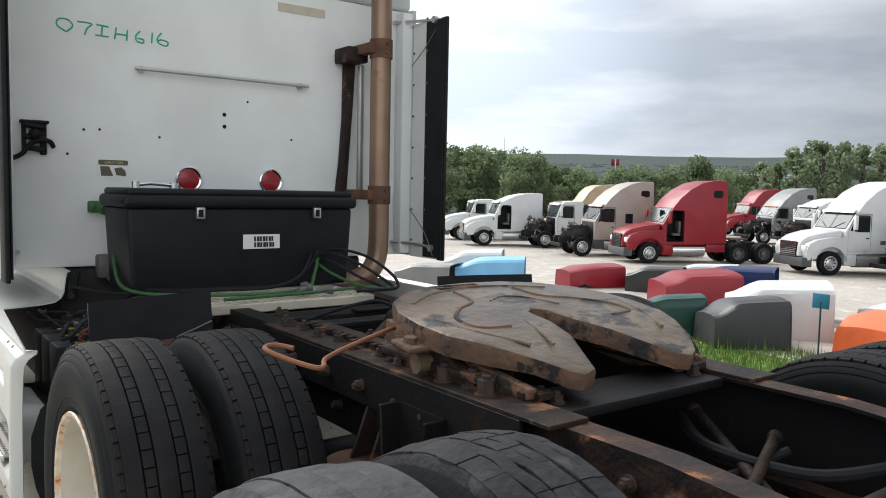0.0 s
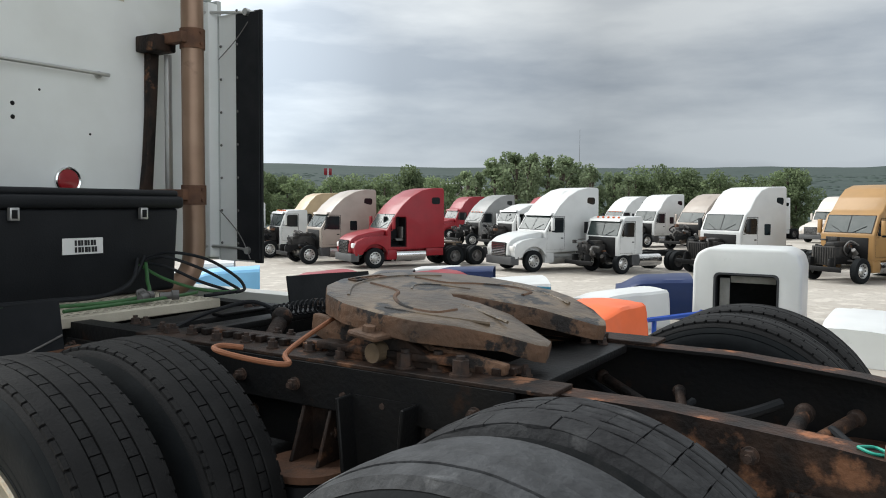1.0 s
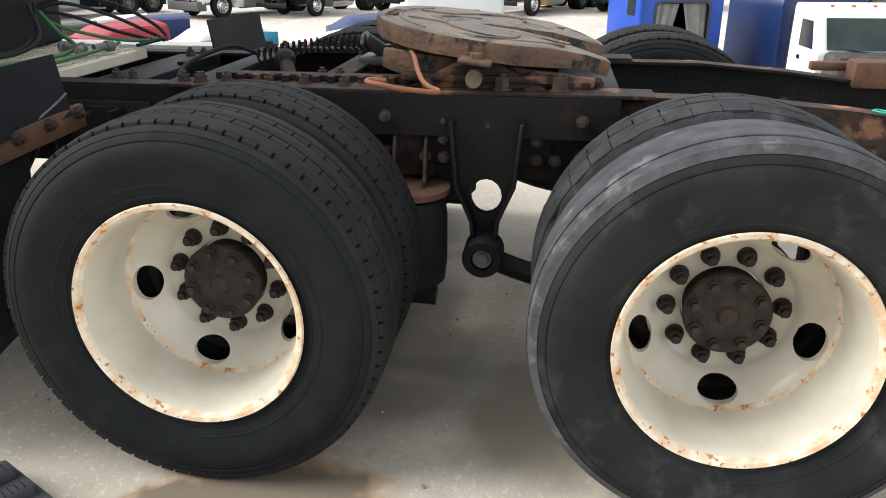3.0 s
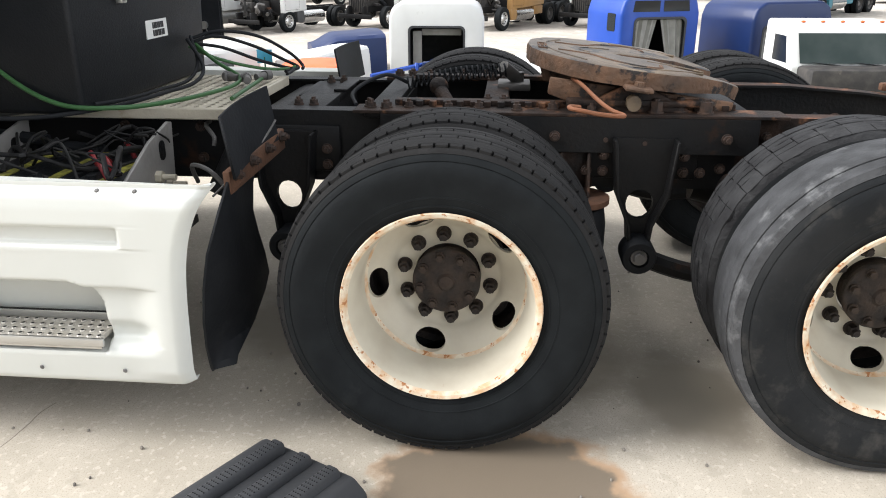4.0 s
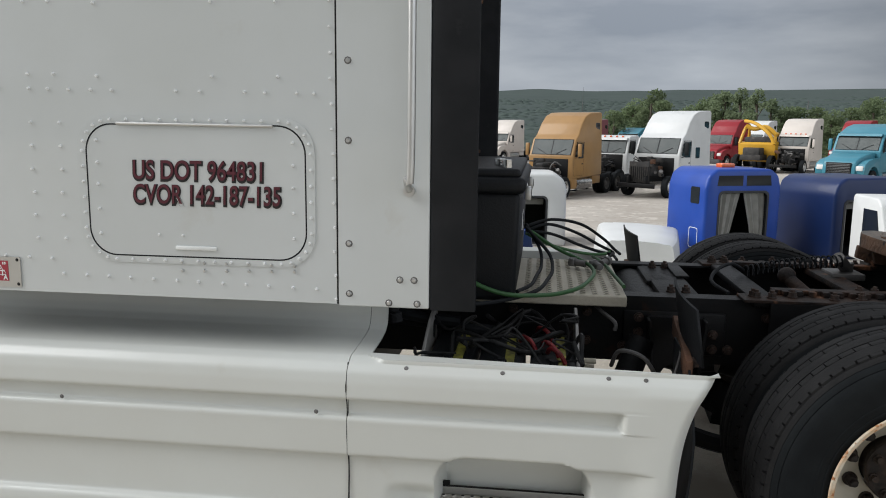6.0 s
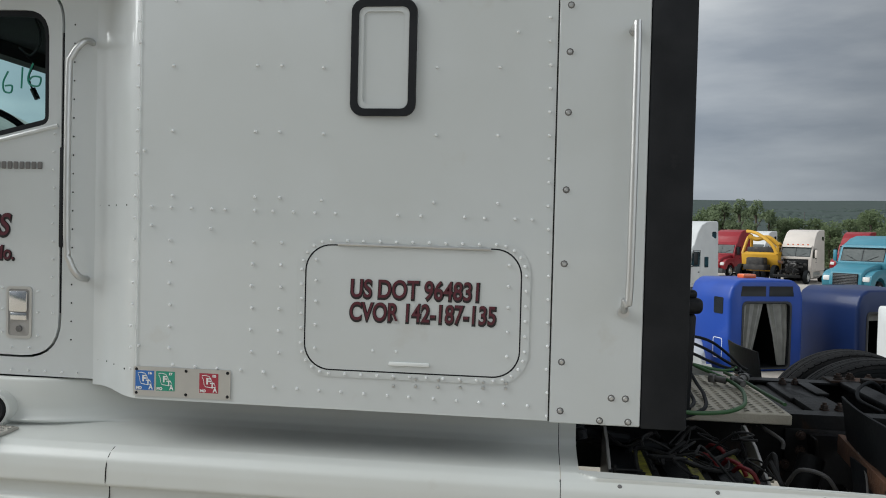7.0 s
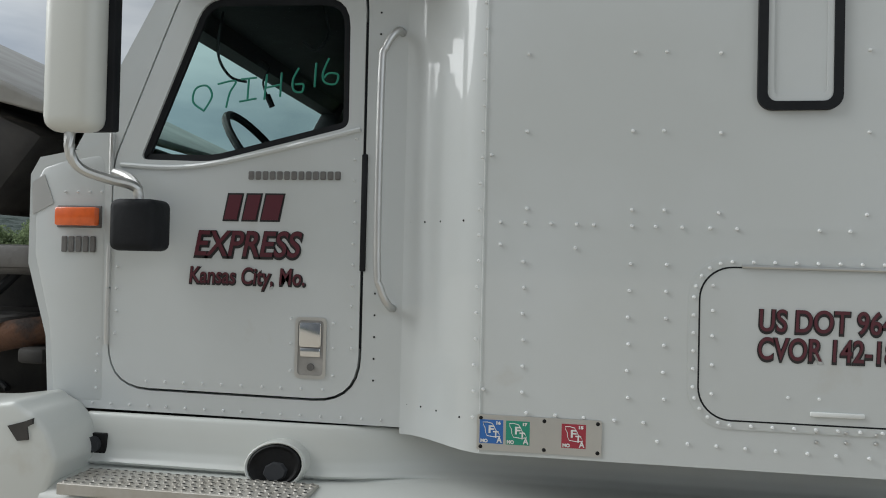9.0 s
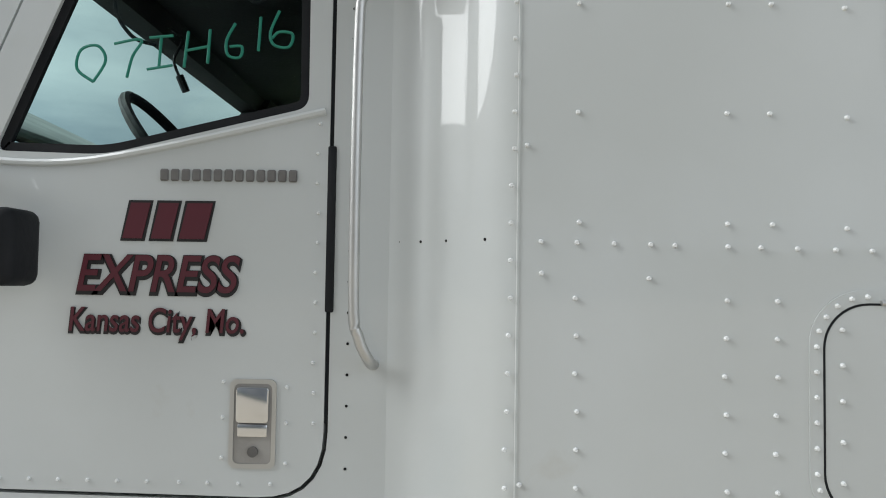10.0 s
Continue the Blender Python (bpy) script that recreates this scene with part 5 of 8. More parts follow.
# grab handles
for pts, r in (([(-1.00, 3.556, 2.320), (-1.06, 3.565, 2.318), (-1.085, 3.597, 2.26), (-1.088, 3.609, 2.17), (-1.088, 3.609, 1.60), (-1.085, 3.597, 1.50), (-1.065, 3.574, 1.445), (-1.00, 3.570, 1.432)], 0.0125),
               ([(-SX, 1.590, 2.30), (-SX - 0.045, 1.590, 2.295), (-SX - 0.055, 1.586, 2.25), (-SX - 0.055, 1.588, 1.50), (-SX - 0.05, 1.60, 1.44), (-SX - 0.02, 1.60, 1.41), (-SX, 1.60, 1.40)], 0.0125)):
    bm = bmesh.new()
    tube(bm, pts, r, 12, 6)
    for q in (pts[0], pts[-1]):
        cyl(bm, (q[0] - 0.004, q[1], q[2]), (q[0] - 0.018, q[1], q[2]), 0.018, 12)
    part("grab_handle", bm, M_ALU, cab, "tubular metal grab handle")

# door handle: recessed chrome paddle with a lock
bm = bmesh.new()
ring_prism(bm, rounded(3.787, 1.198, 3.893, 1.397, 0.015, 4), rounded(3.797, 1.208, 3.883, 1.387, 0.012, 4), -DX - 0.009, -DX - 0.003)
dh = part("door_handle", bm, M_ALU, door_l, "recessed chrome paddle handle")
bm = bmesh.new()
prism(bm, rounded(3.797, 1.208, 3.883, 1.387, 0.012, 4), -DX - 0.006, -DX - 0.003)
part("handle_pan", bm, M_BARE, dh)
bm = bmesh.new()
prism(bm, rounded(3.803, 1.300, 3.877, 1.380, 0.008, 3), -DX - 0.016, -DX - 0.006, "x", 0.003)
box(bm, (-DX - 0.012, 3.806, 1.268), (-DX - 0.006, 3.874, 1.297), 0.003)
part("paddle", bm, M_CHROME, dh)
bm = bmesh.new()
cyl(bm, (-DX - 0.006, 3.838, 1.235), (-DX - 0.012, 3.838, 1.235), 0.012, 16)
part("lock", bm, M_ENGINE_GREY, dh)

# hinge strip, marker lamp, worn edge of the cowl
for z0, z1 in ((1.28, 1.47), (1.475, 1.62), (1.86, 2.0)):
    bm = bmesh.new()
    cyl(bm, (-DX - 0.004, 4.566, z0), (-DX - 0.004, 4.566, z1), 0.009, 8)
    part("hinge", bm, M_ALU, cab)
bm = bmesh.new()
box(bm, (-DX - 0.035, 4.603, 1.682), (-DX - 0.004, 4.757, 1.746), 0.008)
ml = part("marker_lamp", bm, M_AMBER, cab, "amber plastic side marker lamp")
bm = bmesh.new()
box(bm, (-DX - 0.010, 4.597, 1.676), (-DX - 0.001, 4.763, 1.752), 0.003)
part("lamp_base", bm, M_ENGINE_GREY, ml)
bm = bmesh.new()
prism(bm, [(4.78, 1.76), (4.86, 1.72), (4.865, 1.83), (4.82, 1.86)], -DX - 0.0045, -DX - 0.0015)
part("bare_patch", bm, M_ALU, cab)

# driver's mirror: white housing on a tube arm, and a black spot mirror
mir = new("side_mirror")
mir.parent = cab
tagged(mir, "large white mirror housing on a tube arm")
bm = bmesh.new()
box(bm, (-1.37, 4.415, 1.955), (-1.265, 4.595, 2.75), 0.045, 4)
part("mirror_housing", bm, M_SKIRT, mir)
bm = bmesh.new()
box(bm, (-1.285, 4.400, 1.965), (-1.245, 4.585, 2.74), 0.008)
part("mirror_backing", bm, M_RUBBER, mir)
bm = bmesh.new()
box(bm, (-1.246, 4.42, 2.25), (-1.241, 4.57, 2.72))
box(bm, (-1.246, 4.42, 1.99), (-1.241, 4.57, 2.22))
part("mirror_glass", bm, M_CHROME, mir)
bm = bmesh.new()
tube(bm, [(-1.315, 4.52, 1.99), (-1.315, 4.52, 1.90), (-1.29, 4.50, 1.85), (-1.23, 4.45, 1.825), (-1.17, 4.40, 1.81), (-1.155, 4.385, 1.78), (-1.155, 4.385, 1.70)], 0.016, 10)
tube(bm, [(-1.155, 4.385, 1.80), (-1.10, 4.45, 1.84), (-1.02, 4.555, 1.87)], 0.014, 8)
part("mirror_arm", bm, M_ALU, mir)
bm = bmesh.new()
box(bm, (-1.215, 4.30, 1.60), (-1.09, 4.455, 1.765), 0.025, 3)
part("spot_mirror", bm, M_RUBBER, mir, "black plastic spot mirror")
bm = bmesh.new()
tube(bm, [(-1.34, 4.50, 2.72), (-1.20, 4.36, 2.62), (-1.03, 4.27, 2.52)], 0.018, 8)
box(bm, (-1.06, 4.20, 2.47), (-1.02, 4.32, 2.53), 0.012)
part("mirror_bracket", bm, M_RUBBER, mir)

# green marker writing on the driver's window and on the back wall: 07IH616
WRITING = [[(0.05, 0.0), (0.0, 0.03), (0.01, 0.075), (0.06, 0.085), (0.085, 0.05), (0.05, 0.0)], [(0.11, 0.09), (0.19, 0.10), (0.165, 0.06), (0.15, 0.01)],
           [(0.215, 0.105), (0.285, 0.11)], [(0.25, 0.108), (0.245, 0.035)], [(0.21, 0.03), (0.285, 0.04)], [(0.33, 0.12), (0.32, 0.035)], [(0.325, 0.075), (0.39, 0.085)],
           [(0.395, 0.125), (0.39, 0.045)], [(0.47, 0.14), (0.445, 0.10), (0.45, 0.065), (0.485, 0.06), (0.49, 0.085), (0.455, 0.085)], [(0.545, 0.155), (0.54, 0.075)],
           [(0.60, 0.17), (0.575, 0.12), (0.585, 0.09), (0.63, 0.085), (0.64, 0.115), (0.60, 0.12), (0.58, 0.105)]]
SIGNS = ((0, 1), (1, 2), (2, 5), (5, 8), (8, 9), (9, 10), (10, 11))
for a_, b_ in SIGNS:
    stroke("window_numeral", [[(x * 0.79, y * 1.0) for x, y in l_] for l_ in WRITING[a_:b_]], 0.0036, M_GREENDARK, door_l, on_side(-DX + 0.010, 4.281, 2.078), "green marker character on glass")
    stroke("wall_numeral", [[(x * 0.85, y * 0.72 - x * 0.12) for x, y in l_] for l_ in WRITING[a_:b_]], 0.0042, M_GREENMARK, cab, on_back(-0.897, 1.919, 2.225), "green marker character")

# back wall: handrail, reflectors, sticker, latch, holes
bm = bmesh.new()
tube(bm, [(-0.495, 1.915, 2.070), (-0.495, 1.885, 2.070), (-0.463, 1.875, 2.070), (0.392, 1.875, 2.070), (0.425, 1.885, 2.070), (0.425, 1.915, 2.070)], 0.010, 10)
for x in (-0.495, 0.425):
    cyl(bm, (x, 1.919, 2.070), (x, 1.905, 2.070), 0.02, 12)
part("hand_rail", bm, M_ALU, cab)
for x in (-0.246, 0.240):
    bm = bmesh.new()
    lathe(bm, [(1.919, 0.072), (1.905, 0.072), (1.900, 0.066), (1.905, 0.058)], 28, "y", (x, 0, 1.497))
    rf = part("tail_lamp", bm, M_CHROME, cab, "round red lamp with a chrome ring")
    bm = bmesh.new()
    lathe(bm, [(1.908, 0.059), (1.902, 0.055), (1.899, 0.035), (1.898, 0.0)], 28, "y", (x, 0, 1.497))
    part("red_lens", bm, M_REDLENS, rf)
bm = bmesh.new()
prism(bm, rounded(-0.717, 1.491, -0.562, 1.592, 0.008, 3), 1.9165, 1.9195, "y")
cs = part("caution_sticker", bm, M_LABELWHITE, cab, "small white caution sticker")
bm = bmesh.new()
prism(bm, rounded(-0.713, 1.562, -0.566, 1.588, 0.006, 3), 1.9155, 1.9162, "y")
prism(bm, [(-0.70, 1.505), (-0.64, 1.505), (-0.66, 1.555), (-0.705, 1.555)], 1.9155, 1.9162, "y")
prism(bm, [(-0.625, 1.510), (-0.575, 1.505), (-0.580, 1.535), (-0.60, 1.552), (-0.635, 1.545)], 1.9155, 1.9162, "y")
part("printed_block", bm, mat("faded_print", (0.10, 0.085, 0.06), 0.6), cs)
lettering("sticker_text", "CAUTION", 0.018, M_YELLOW, cs, on_back(-0.682, 1.9148, 1.569), 0.0003, 0, 0.0006, 0.09)
bm = bmesh.new()
box(bm, (-1.065, 1.895, 1.60), (-1.045, 1.919, 1.755), 0.006)
box(bm, (-0.985, 1.895, 1.60), (-0.955, 1.919, 1.755), 0.006)
for z in (1.745, 1.69, 1.635):
    cyl(bm, (-1.06, 1.89, z), (-0.96, 1.885, z - 0.012), 0.014, 10)
ball(bm, (-1.01, 1.88, 1.70), 0.030, (1, 0.7, 0.9))
box(bm, (-1.075, 1.88, 1.752), (-0.945, 1.915, 1.768), 0.005)
tube(bm, [(-1.12, 1.90, 1.575), (-1.07, 1.885, 1.60), (-1.02, 1.88, 1.66), (-0.95, 1.885, 1.67), (-0.925, 1.90, 1.64)], 0.012, 8)
part("latch", bm, M_FRAME, cab, "black iron latch")
bm = bmesh.new()
box(bm, (0.286, 1.9165, 2.495), (0.594, 1.9195, 2.545))
part("tape_patch", bm, M_PLATE, cab)
spots = [((x, 1.919, z), NY) for x, z in ((-0.038, 1.868), (-0.038, 1.801), (-0.007, 1.75), (-0.78, 1.738), (-0.704, 1.743), (-0.858, 1.612), (0.376, 1.748), (-0.69, 1.40), (0.1, 1.95), (-0.4, 1.72))]
rivets("wall_plugs", spots[:2], 0.012, cab, M_FRAME)
rivets("wall_plugs", spots[3:], 0.007, cab, M_FRAME)
# wiring sockets and hose fittings low on the wall
bm = bmesh.new()
box(bm, (-0.77, 1.88, 1.315), (-0.68, 1.919, 1.375), 0.01)
cyl(bm, (-0.72, 1.88, 1.345), (-0.70, 1.82, 1.33), 0.028, 12)
part("socket", bm, M_GREENHOSE, cab)
bm = bmesh.new()
box(bm, (-0.74, 1.82, 0.98), (-0.60, 1.90, 1.10), 0.012)
tube(bm, [(-0.70, 1.86, 1.0), (-0.6, 1.75, 0.93), (-0.5, 1.5, 0.96)], 0.02, 8)
part("bracket_block", bm, M_ENGINE_GREY, cab)
# dark skirting under the sleeper floor
bm = bmesh.new()
box(bm, (-0.895, 1.97, 0.30), (0.895, 4.40, 1.03), 0.02)
part("underfloor", bm, M_DARK, cab)

# exhaust stack on the passenger side
ex = new("exhaust_stack")
ex.parent = truck
tagged(ex, "heat-browned vertical exhaust stack with rusty clamps")
bm = bmesh.new()
tube(bm, [(0.46, 1.70, 0.90), (0.62, 1.65, 0.905), (0.74, 1.63, 0.95), (0.805, 1.63, 1.04), (0.82, 1.63, 1.18), (0.82, 1.63, 1.40), (0.82, 1.63, 2.2), (0.82, 1.63, 3.9)], 0.062, 20, 8)
part("pipe", bm, M_STACK, ex)
for z in (1.43, 2.30):
    bm = bmesh.new()
    lathe(bm, [(z - 0.055, 0.0625), (z - 0.055, 0.069), (z + 0.055, 0.069), (z + 0.055, 0.0625)], 24, "z", (0.82, 1.63, 0))
    for dz in (-0.03, 0.03):
        cyl(bm, (0.82, 1.55, z + dz), (0.82, 1.71, z + dz), 0.009, 8)
    box(bm, (0.72, 1.60, z - 0.03), (0.78, 1.915, z + 0.03), 0.006)
    part("clamp", bm, M_RUST, ex)
bm = bmesh.new()
prism(bm, [(0.715, 2.25), (0.79, 2.27), (0.775, 2.0), (0.735, 1.45), (0.66, 1.38), (0.69, 1.62), (0.71, 1.9)], 1.87, 1.918, "y", 0.01)
box(bm, (0.66, 1.74, 2.23), (0.80, 1.918, 2.32), 0.01)
part("heat_shield", bm, M_RUSTFRAME, ex)
bm = bmesh.new()
box(bm, (0.755, 1.76, 1.45), (0.785, 1.795, 2.22), 0.004)
part("strut", bm, M_ALU, ex)

# screws, rust marks and a bent wire on the far extender's inner face
rivets("extender_screws", [((SX - 0.032, y, 1.14 + 0.2 * k), NX) for y in (1.66, 1.80) for k in range(8)], 0.009, cab, M_ENGINE_GREY, 0.6)
bm = bmesh.new()
tube(bm, [(SX - 0.04, 1.56, 2.46), (SX - 0.045, 1.66, 2.36), (SX - 0.05, 1.80, 2.26)], 0.003, 6)
part("stay_wire", bm, M_ENGINE_GREY, cab)
bm = bmesh.new()
tube(bm, [(SX - 0.04, 1.55, 1.05), (SX - 0.045, 1.64, 1.2), (SX - 0.05, 1.80, 1.34)], 0.003, 6)
part("stay_wire", bm, M_ENGINE_GREY, cab)
# looped cables hanging inside the driver's window
for pts in ([(-0.93, 4.22, 2.44), (-0.92, 4.24, 2.30), (-0.91, 4.20, 2.22), (-0.90, 4.14, 2.20)], [(-0.93, 3.86, 2.46), (-0.92, 3.84, 2.36), (-0.92, 3.88, 2.30), (-0.92, 3.93, 2.33)]):
    bm = bmesh.new()
    tube(bm, pts, 0.005, 6)
    part("hanging_cable", bm, M_RUBBER, cab)


# ---- moulded side skirts with steps ----
def resample(sec, step):
    out = []
    for (x0, z0), (x1, z1) in zip(sec, sec[1:]):
        n = max(1, round(math.hypot(x1 - x0, z1 - z0) / step))
        out += [(x0 + (x1 - x0) * k / n, z0 + (z1 - z0) * k / n) for k in range(n)]
    out.append(sec[-1])
    out = [out[0]] + [tuple((a + 2 * b + c) / 4 for a, b, c in zip(out[i - 1], out[i], out[i + 1])) for i in range(1, len(out) - 1)] + [out[-1]]
    return out


LOW = [(-1.245, 0.240), (-1.264, 0.236), (-1.274, 0.25), (-1.282, 0.335), (-1.278, 0.362), (-1.253, 0.372), (-1.250, 0.53), (-1.252, 0.552), (-1.278, 0.560), (-1.281, 0.655), (-1.283, 0.683),
       (-1.256, 0.692), (-1.256, 0.740), (-1.286, 0.749), (-1.283, 0.80), (-1.276, 0.833), (-1.252, 0.855)]
SHELF = [(-1.215, 0.868), (-1.19, 0.868), (-1.12, 0.872), (-1.02, 0.878), (-0.965, 0.886), (-0.935, 0.905), (-0.922, 0.935), (-0.914, 1.0), (-0.906, 1.033), (-0.89, 1.033)]
REAR_SEC = resample(LOW + SHELF, 0.0065)
FRONT_SEC = REAR_SEC


def skirt(name, y_rear, y_front, sec, shape, step, label):
    ys_n = round((y_front - y_rear(0.5)) / step)
    bm = bmesh.new()
    grid = []
    for i in range(ys_n + 1):
        row = []
        for x, z in sec:
            a = y_rear(z)
            y = a + (y_front - a) * i / ys_n
            dx, dz = shape(x, y, z)
            row.append(bm.verts.new((x + dx, y, z + dz)))
        grid.append(row)
    for A, B in zip(grid, grid[1:]):
        for k in range(len(sec) - 1):
            bm.faces.new((A[k], A[k + 1], B[k + 1], B[k]))
    bmesh.ops.recalc_face_normals(bm, faces=bm.faces)
    ob = part(name, bm, M_SKIRT, truck, label, angle=55)
    md = ob.modifiers.new("thickness", "SOLIDIFY")
    md.thickness, md.offset = 0.006, 0
    return ob


def band(v, a, b, e):
    return ease((v - a) / e) * ease((b - v) / e)


def rear_shape(x, y, z):
    dx = 0.0
    if x < -1.2:
        # the pressed bands fade into a smooth bulge towards the rear edge
        if 0.25 < z < 0.83:
            dx += (-1.286 - x) * ease((z - 0.25) / 0.04) * ease((0.83 - z) / 0.03) * ease((0.945 - y) / (0.022 if 0.684 < z < 0.749 else 0.13))
        # step recess with a rounded arch
        yc, half, zt, r = 1.262, 0.244, 0.572, 0.10
        if 0.33 < z < zt + 0.01 and abs(y - yc) < half + 0.02:
            d = min(half - abs(y - yc), zt - z, z - 0.345)
            if zt - z < r and half - abs(y - yc) < r:
                d = min(d, r - math.hypot(r - (zt - z), r - (half - abs(y - yc))))
            dx += 0.13 * ease((d + 0.004) / 0.022)
        # flares at both ends of the step
        dx += 0.035 * band(z, 0.345, 0.47, 0.05) * band(y, 1.46, 1.68, 0.09)
        dx += 0.030 * band(z, 0.335, 0.45, 0.05) * band(y, 0.84, 1.06, 0.08)
    # the top lip is narrow but for the return at the joint
    if z > 0.85 and x > -1.25 and y < 1.72:
        dx += (-1.25 - x) * ease((1.72 - y) / 0.05)
    # the rear edge rolls inwards
    d = y - rear_edge(z)
    if d < 0.035 and x < -1.2:
        dx += 0.035 * (1 - d / 0.035) ** 2
    return dx, 0.0


def rear_edge(z):
    # the shelf and the wall under the sleeper are only a short return at the joint
    if z > 0.8683:
        return 1.725
    t = min(1.0, max(0.0, (z - 0.236) / 0.63))
    return 0.770 - 0.012 * t - 0.105 * t ** 5


def front_shape(x, y, z):
    dx, dz = 0.0, 0.0
    if z < 0.5:
        dz -= 0.03 * ease((y - 1.8) / 1.5) * ease((0.4 - z) / 0.16)
    # the shelf widens ahead of the sleeper
    k = ease((y - 3.30) / 0.5)
    dx -= 0.13 * k * ease((z - 0.868) / 0.03) * ease((x + 1.215) / 0.15)
    dz += 0.014 * k * ease((z - 0.98) / 0.04)
    return dx, dz


skirt_rear = skirt("rear_skirt", rear_edge, 1.785, REAR_SEC, rear_shape, 0.0070, "white moulded side skirt with a step recess")
skirt_front = skirt("front_skirt", lambda z: 1.7875, 4.62, FRONT_SEC, front_shape, 0.06, "white moulded tank fairing")
# passenger side skirts, plain
bm = bmesh.new()
prism(bm, [(-x, z) for x, z in LOW[::-1]] + [(1.20, 0.866), (1.16, 0.85), (1.16, 0.26)], 0.80, 4.6, "y")
part("far_skirt", bm, M_SKIRT, truck)


M_TREADMETAL = mat("worn_tread_metal", (0.46, 0.44, 0.40), 0.5, 0.3, (0.36, 0.33, 0.28), 14.0, 0.6, 0.15, 80, (0.25, 0.20, 0.15), 8.0, 0.66)


def tread_step(parent, y0, y1, x0, x1, z, rows, cols, name="step_tread"):
    """A perforated metal tread: a pan with raised rings round dark holes."""
    bm = bmesh.new()
    box(bm, (x0, y0, z - 0.014), (x1, y1, z), 0.003, 1)
    box(bm, (x0 - 0.003, y0, z - 0.035), (x0 + 0.004, y1, z), 0.002, 1)
    st = part(name, bm, M_TREADMETAL, parent, "perforated metal step tread")
    holes, rims = bmesh.new(), bmesh.new()
    for i in range(cols):
        for j in range(rows):
            y = y0 + (y1 - y0) * (i + 0.5 + 0.25 * (j % 2) - 0.125) / cols
            x = x0 + (x1 - x0) * (j + 0.5) / rows
            r = min((y1 - y0) / cols, (x1 - x0) / rows) * 0.21
            cyl(holes, (x, y, z), (x, y, z + 0.0022), r, 8)
            lathe(rims, [(z, r * 1.5), (z + 0.004, r * 1.15), (z + 0.0035, r)], 8, "z", (x, y, 0))
    tagged(part("tread_perforation", holes, M_FRAME, st, smooth=False), kind="stuff")
    tagged(part("tread_relief", rims, M_TREADMETAL, st), kind="stuff")
    return st


tread_step(truck, 1.03, 1.50, -1.285, -1.155, 0.392, 4, 15)
bm = bmesh.new()
box(bm, (-1.29, 1.022, 0.366), (-1.278, 1.515, 0.392), 0.003)
part("step_edge", bm, M_ALU, truck)
bm = bmesh.new()
box(bm, (-1.158, 1.03, 0.392), (-1.150, 1.50, 0.416), 0.002, 1)
part("tread_lip", bm, M_ALU, truck)
bm = bmesh.new()
box(bm, (-1.156, 1.025, 0.416), (-1.149, 1.50, 0.4195))
box(bm, (-1.157, 1.47, 0.416), (-1.149, 1.50, 0.436))
part("recess_crack", bm, M_FRAME, truck)
tread_step(truck, 3.77, 4.55, -1.288, -1.115, 0.884, 6, 26)
# skirt screws
spots = [((-1.284, y, 0.285), NX) for y in (0.97, 1.235, 1.70, 1.86, 2.2, 2.6, 3.0, 3.5)] + [((-1.284, 1.885, 0.70), NX), ((-1.284, 2.75, 0.70), NX)]
spots += [((-1.262, y, 0.850), (-0.7, 0, 0.7)) for y in (0.87, 0.98, 1.3, 1.6)]
rivets("skirt_screws", spots, 0.0075, truck, M_ENGINE_GREY)
# wavy joint between the two skirts
bm = bmesh.new()
tube(bm, [(-1.280, 1.7862, 0.24), (-1.262, 1.7868, 0.40), (-1.258, 1.7860, 0.52), (-1.281, 1.7866, 0.62), (-1.275, 1.786, 0.71), (-1.287, 1.787, 0.79), (-1.255, 1.787, 0.858)], 0.0022, 6)
part("skirt_joint", bm, M_FRAME, truck)

# filler recess, socket and the front corner piece
bm = bmesh.new()
m = Matrix.Translation((-1.098, 3.925, 0.928)) @ Matrix.Rotation(radians(-86), 4, "Y") @ Matrix.Rotation(radians(12), 4, "Z") @ Matrix.Diagonal((0.74, 1.0, 1.0, 1.0))
lathe(bm, [(0.002, 0.0), (0.002, 0.070), (0.010, 0.082), (0.006, 0.088), (-0.03, 0.088)], 28, "z")
bmesh.ops.transform(bm, matrix=m, verts=bm.verts)
bm2 = bmesh.new()
lathe(bm2, [(-0.03, 0.092), (0.004, 0.092), (0.008, 0.097), (0.002, 0.103), (-0.03, 0.105), (-0.14, 0.106)], 28, "z")
bmesh.ops.transform(bm2, matrix=m, verts=bm2.verts)
part("filler_rim", bm2, M_SKIRT, truck)
fc = part("filler_recess", bm, M_FRAME, truck, "dark round fuel filler recess")
bm = bmesh.new()
lathe(bm, [(0.012, 0.0), (0.012, 0.036), (0.002, 0.042)], 8, "z", (-0.025, 0.0, 0.0))
bmesh.ops.transform(bm, matrix=m, verts=bm.verts)
part("filler_cap", bm, M_MUD, fc)
bm = bmesh.new()
box(bm, (-1.062, 4.535, 0.915), (-1.035, 4.62, 0.985), 0.004)
sk = part("socket_plate", bm, M_FRAME, truck)
bm = bmesh.new()
cyl(bm, (-1.062, 4.577, 0.95), (-1.082, 4.577, 0.95), 0.026, 20)
part("socket_cover", bm, M_MUD, sk)
bm = bmesh.new()
prism(bm, [(4.62, 0.30), (5.4, 0.30), (5.5, 0.95), (5.2, 1.085), (4.87, 1.10), (4.72, 1.122), (4.69, 1.098), (4.655, 1.085), (4.60, 1.03), (4.57, 0.94), (4.60, 0.86)], -1.27, -1.02, "x", 0.018, 3)
fn = part("fender_piece", bm, M_SKIRT, truck, "white moulded fender corner")
bm = bmesh.new()
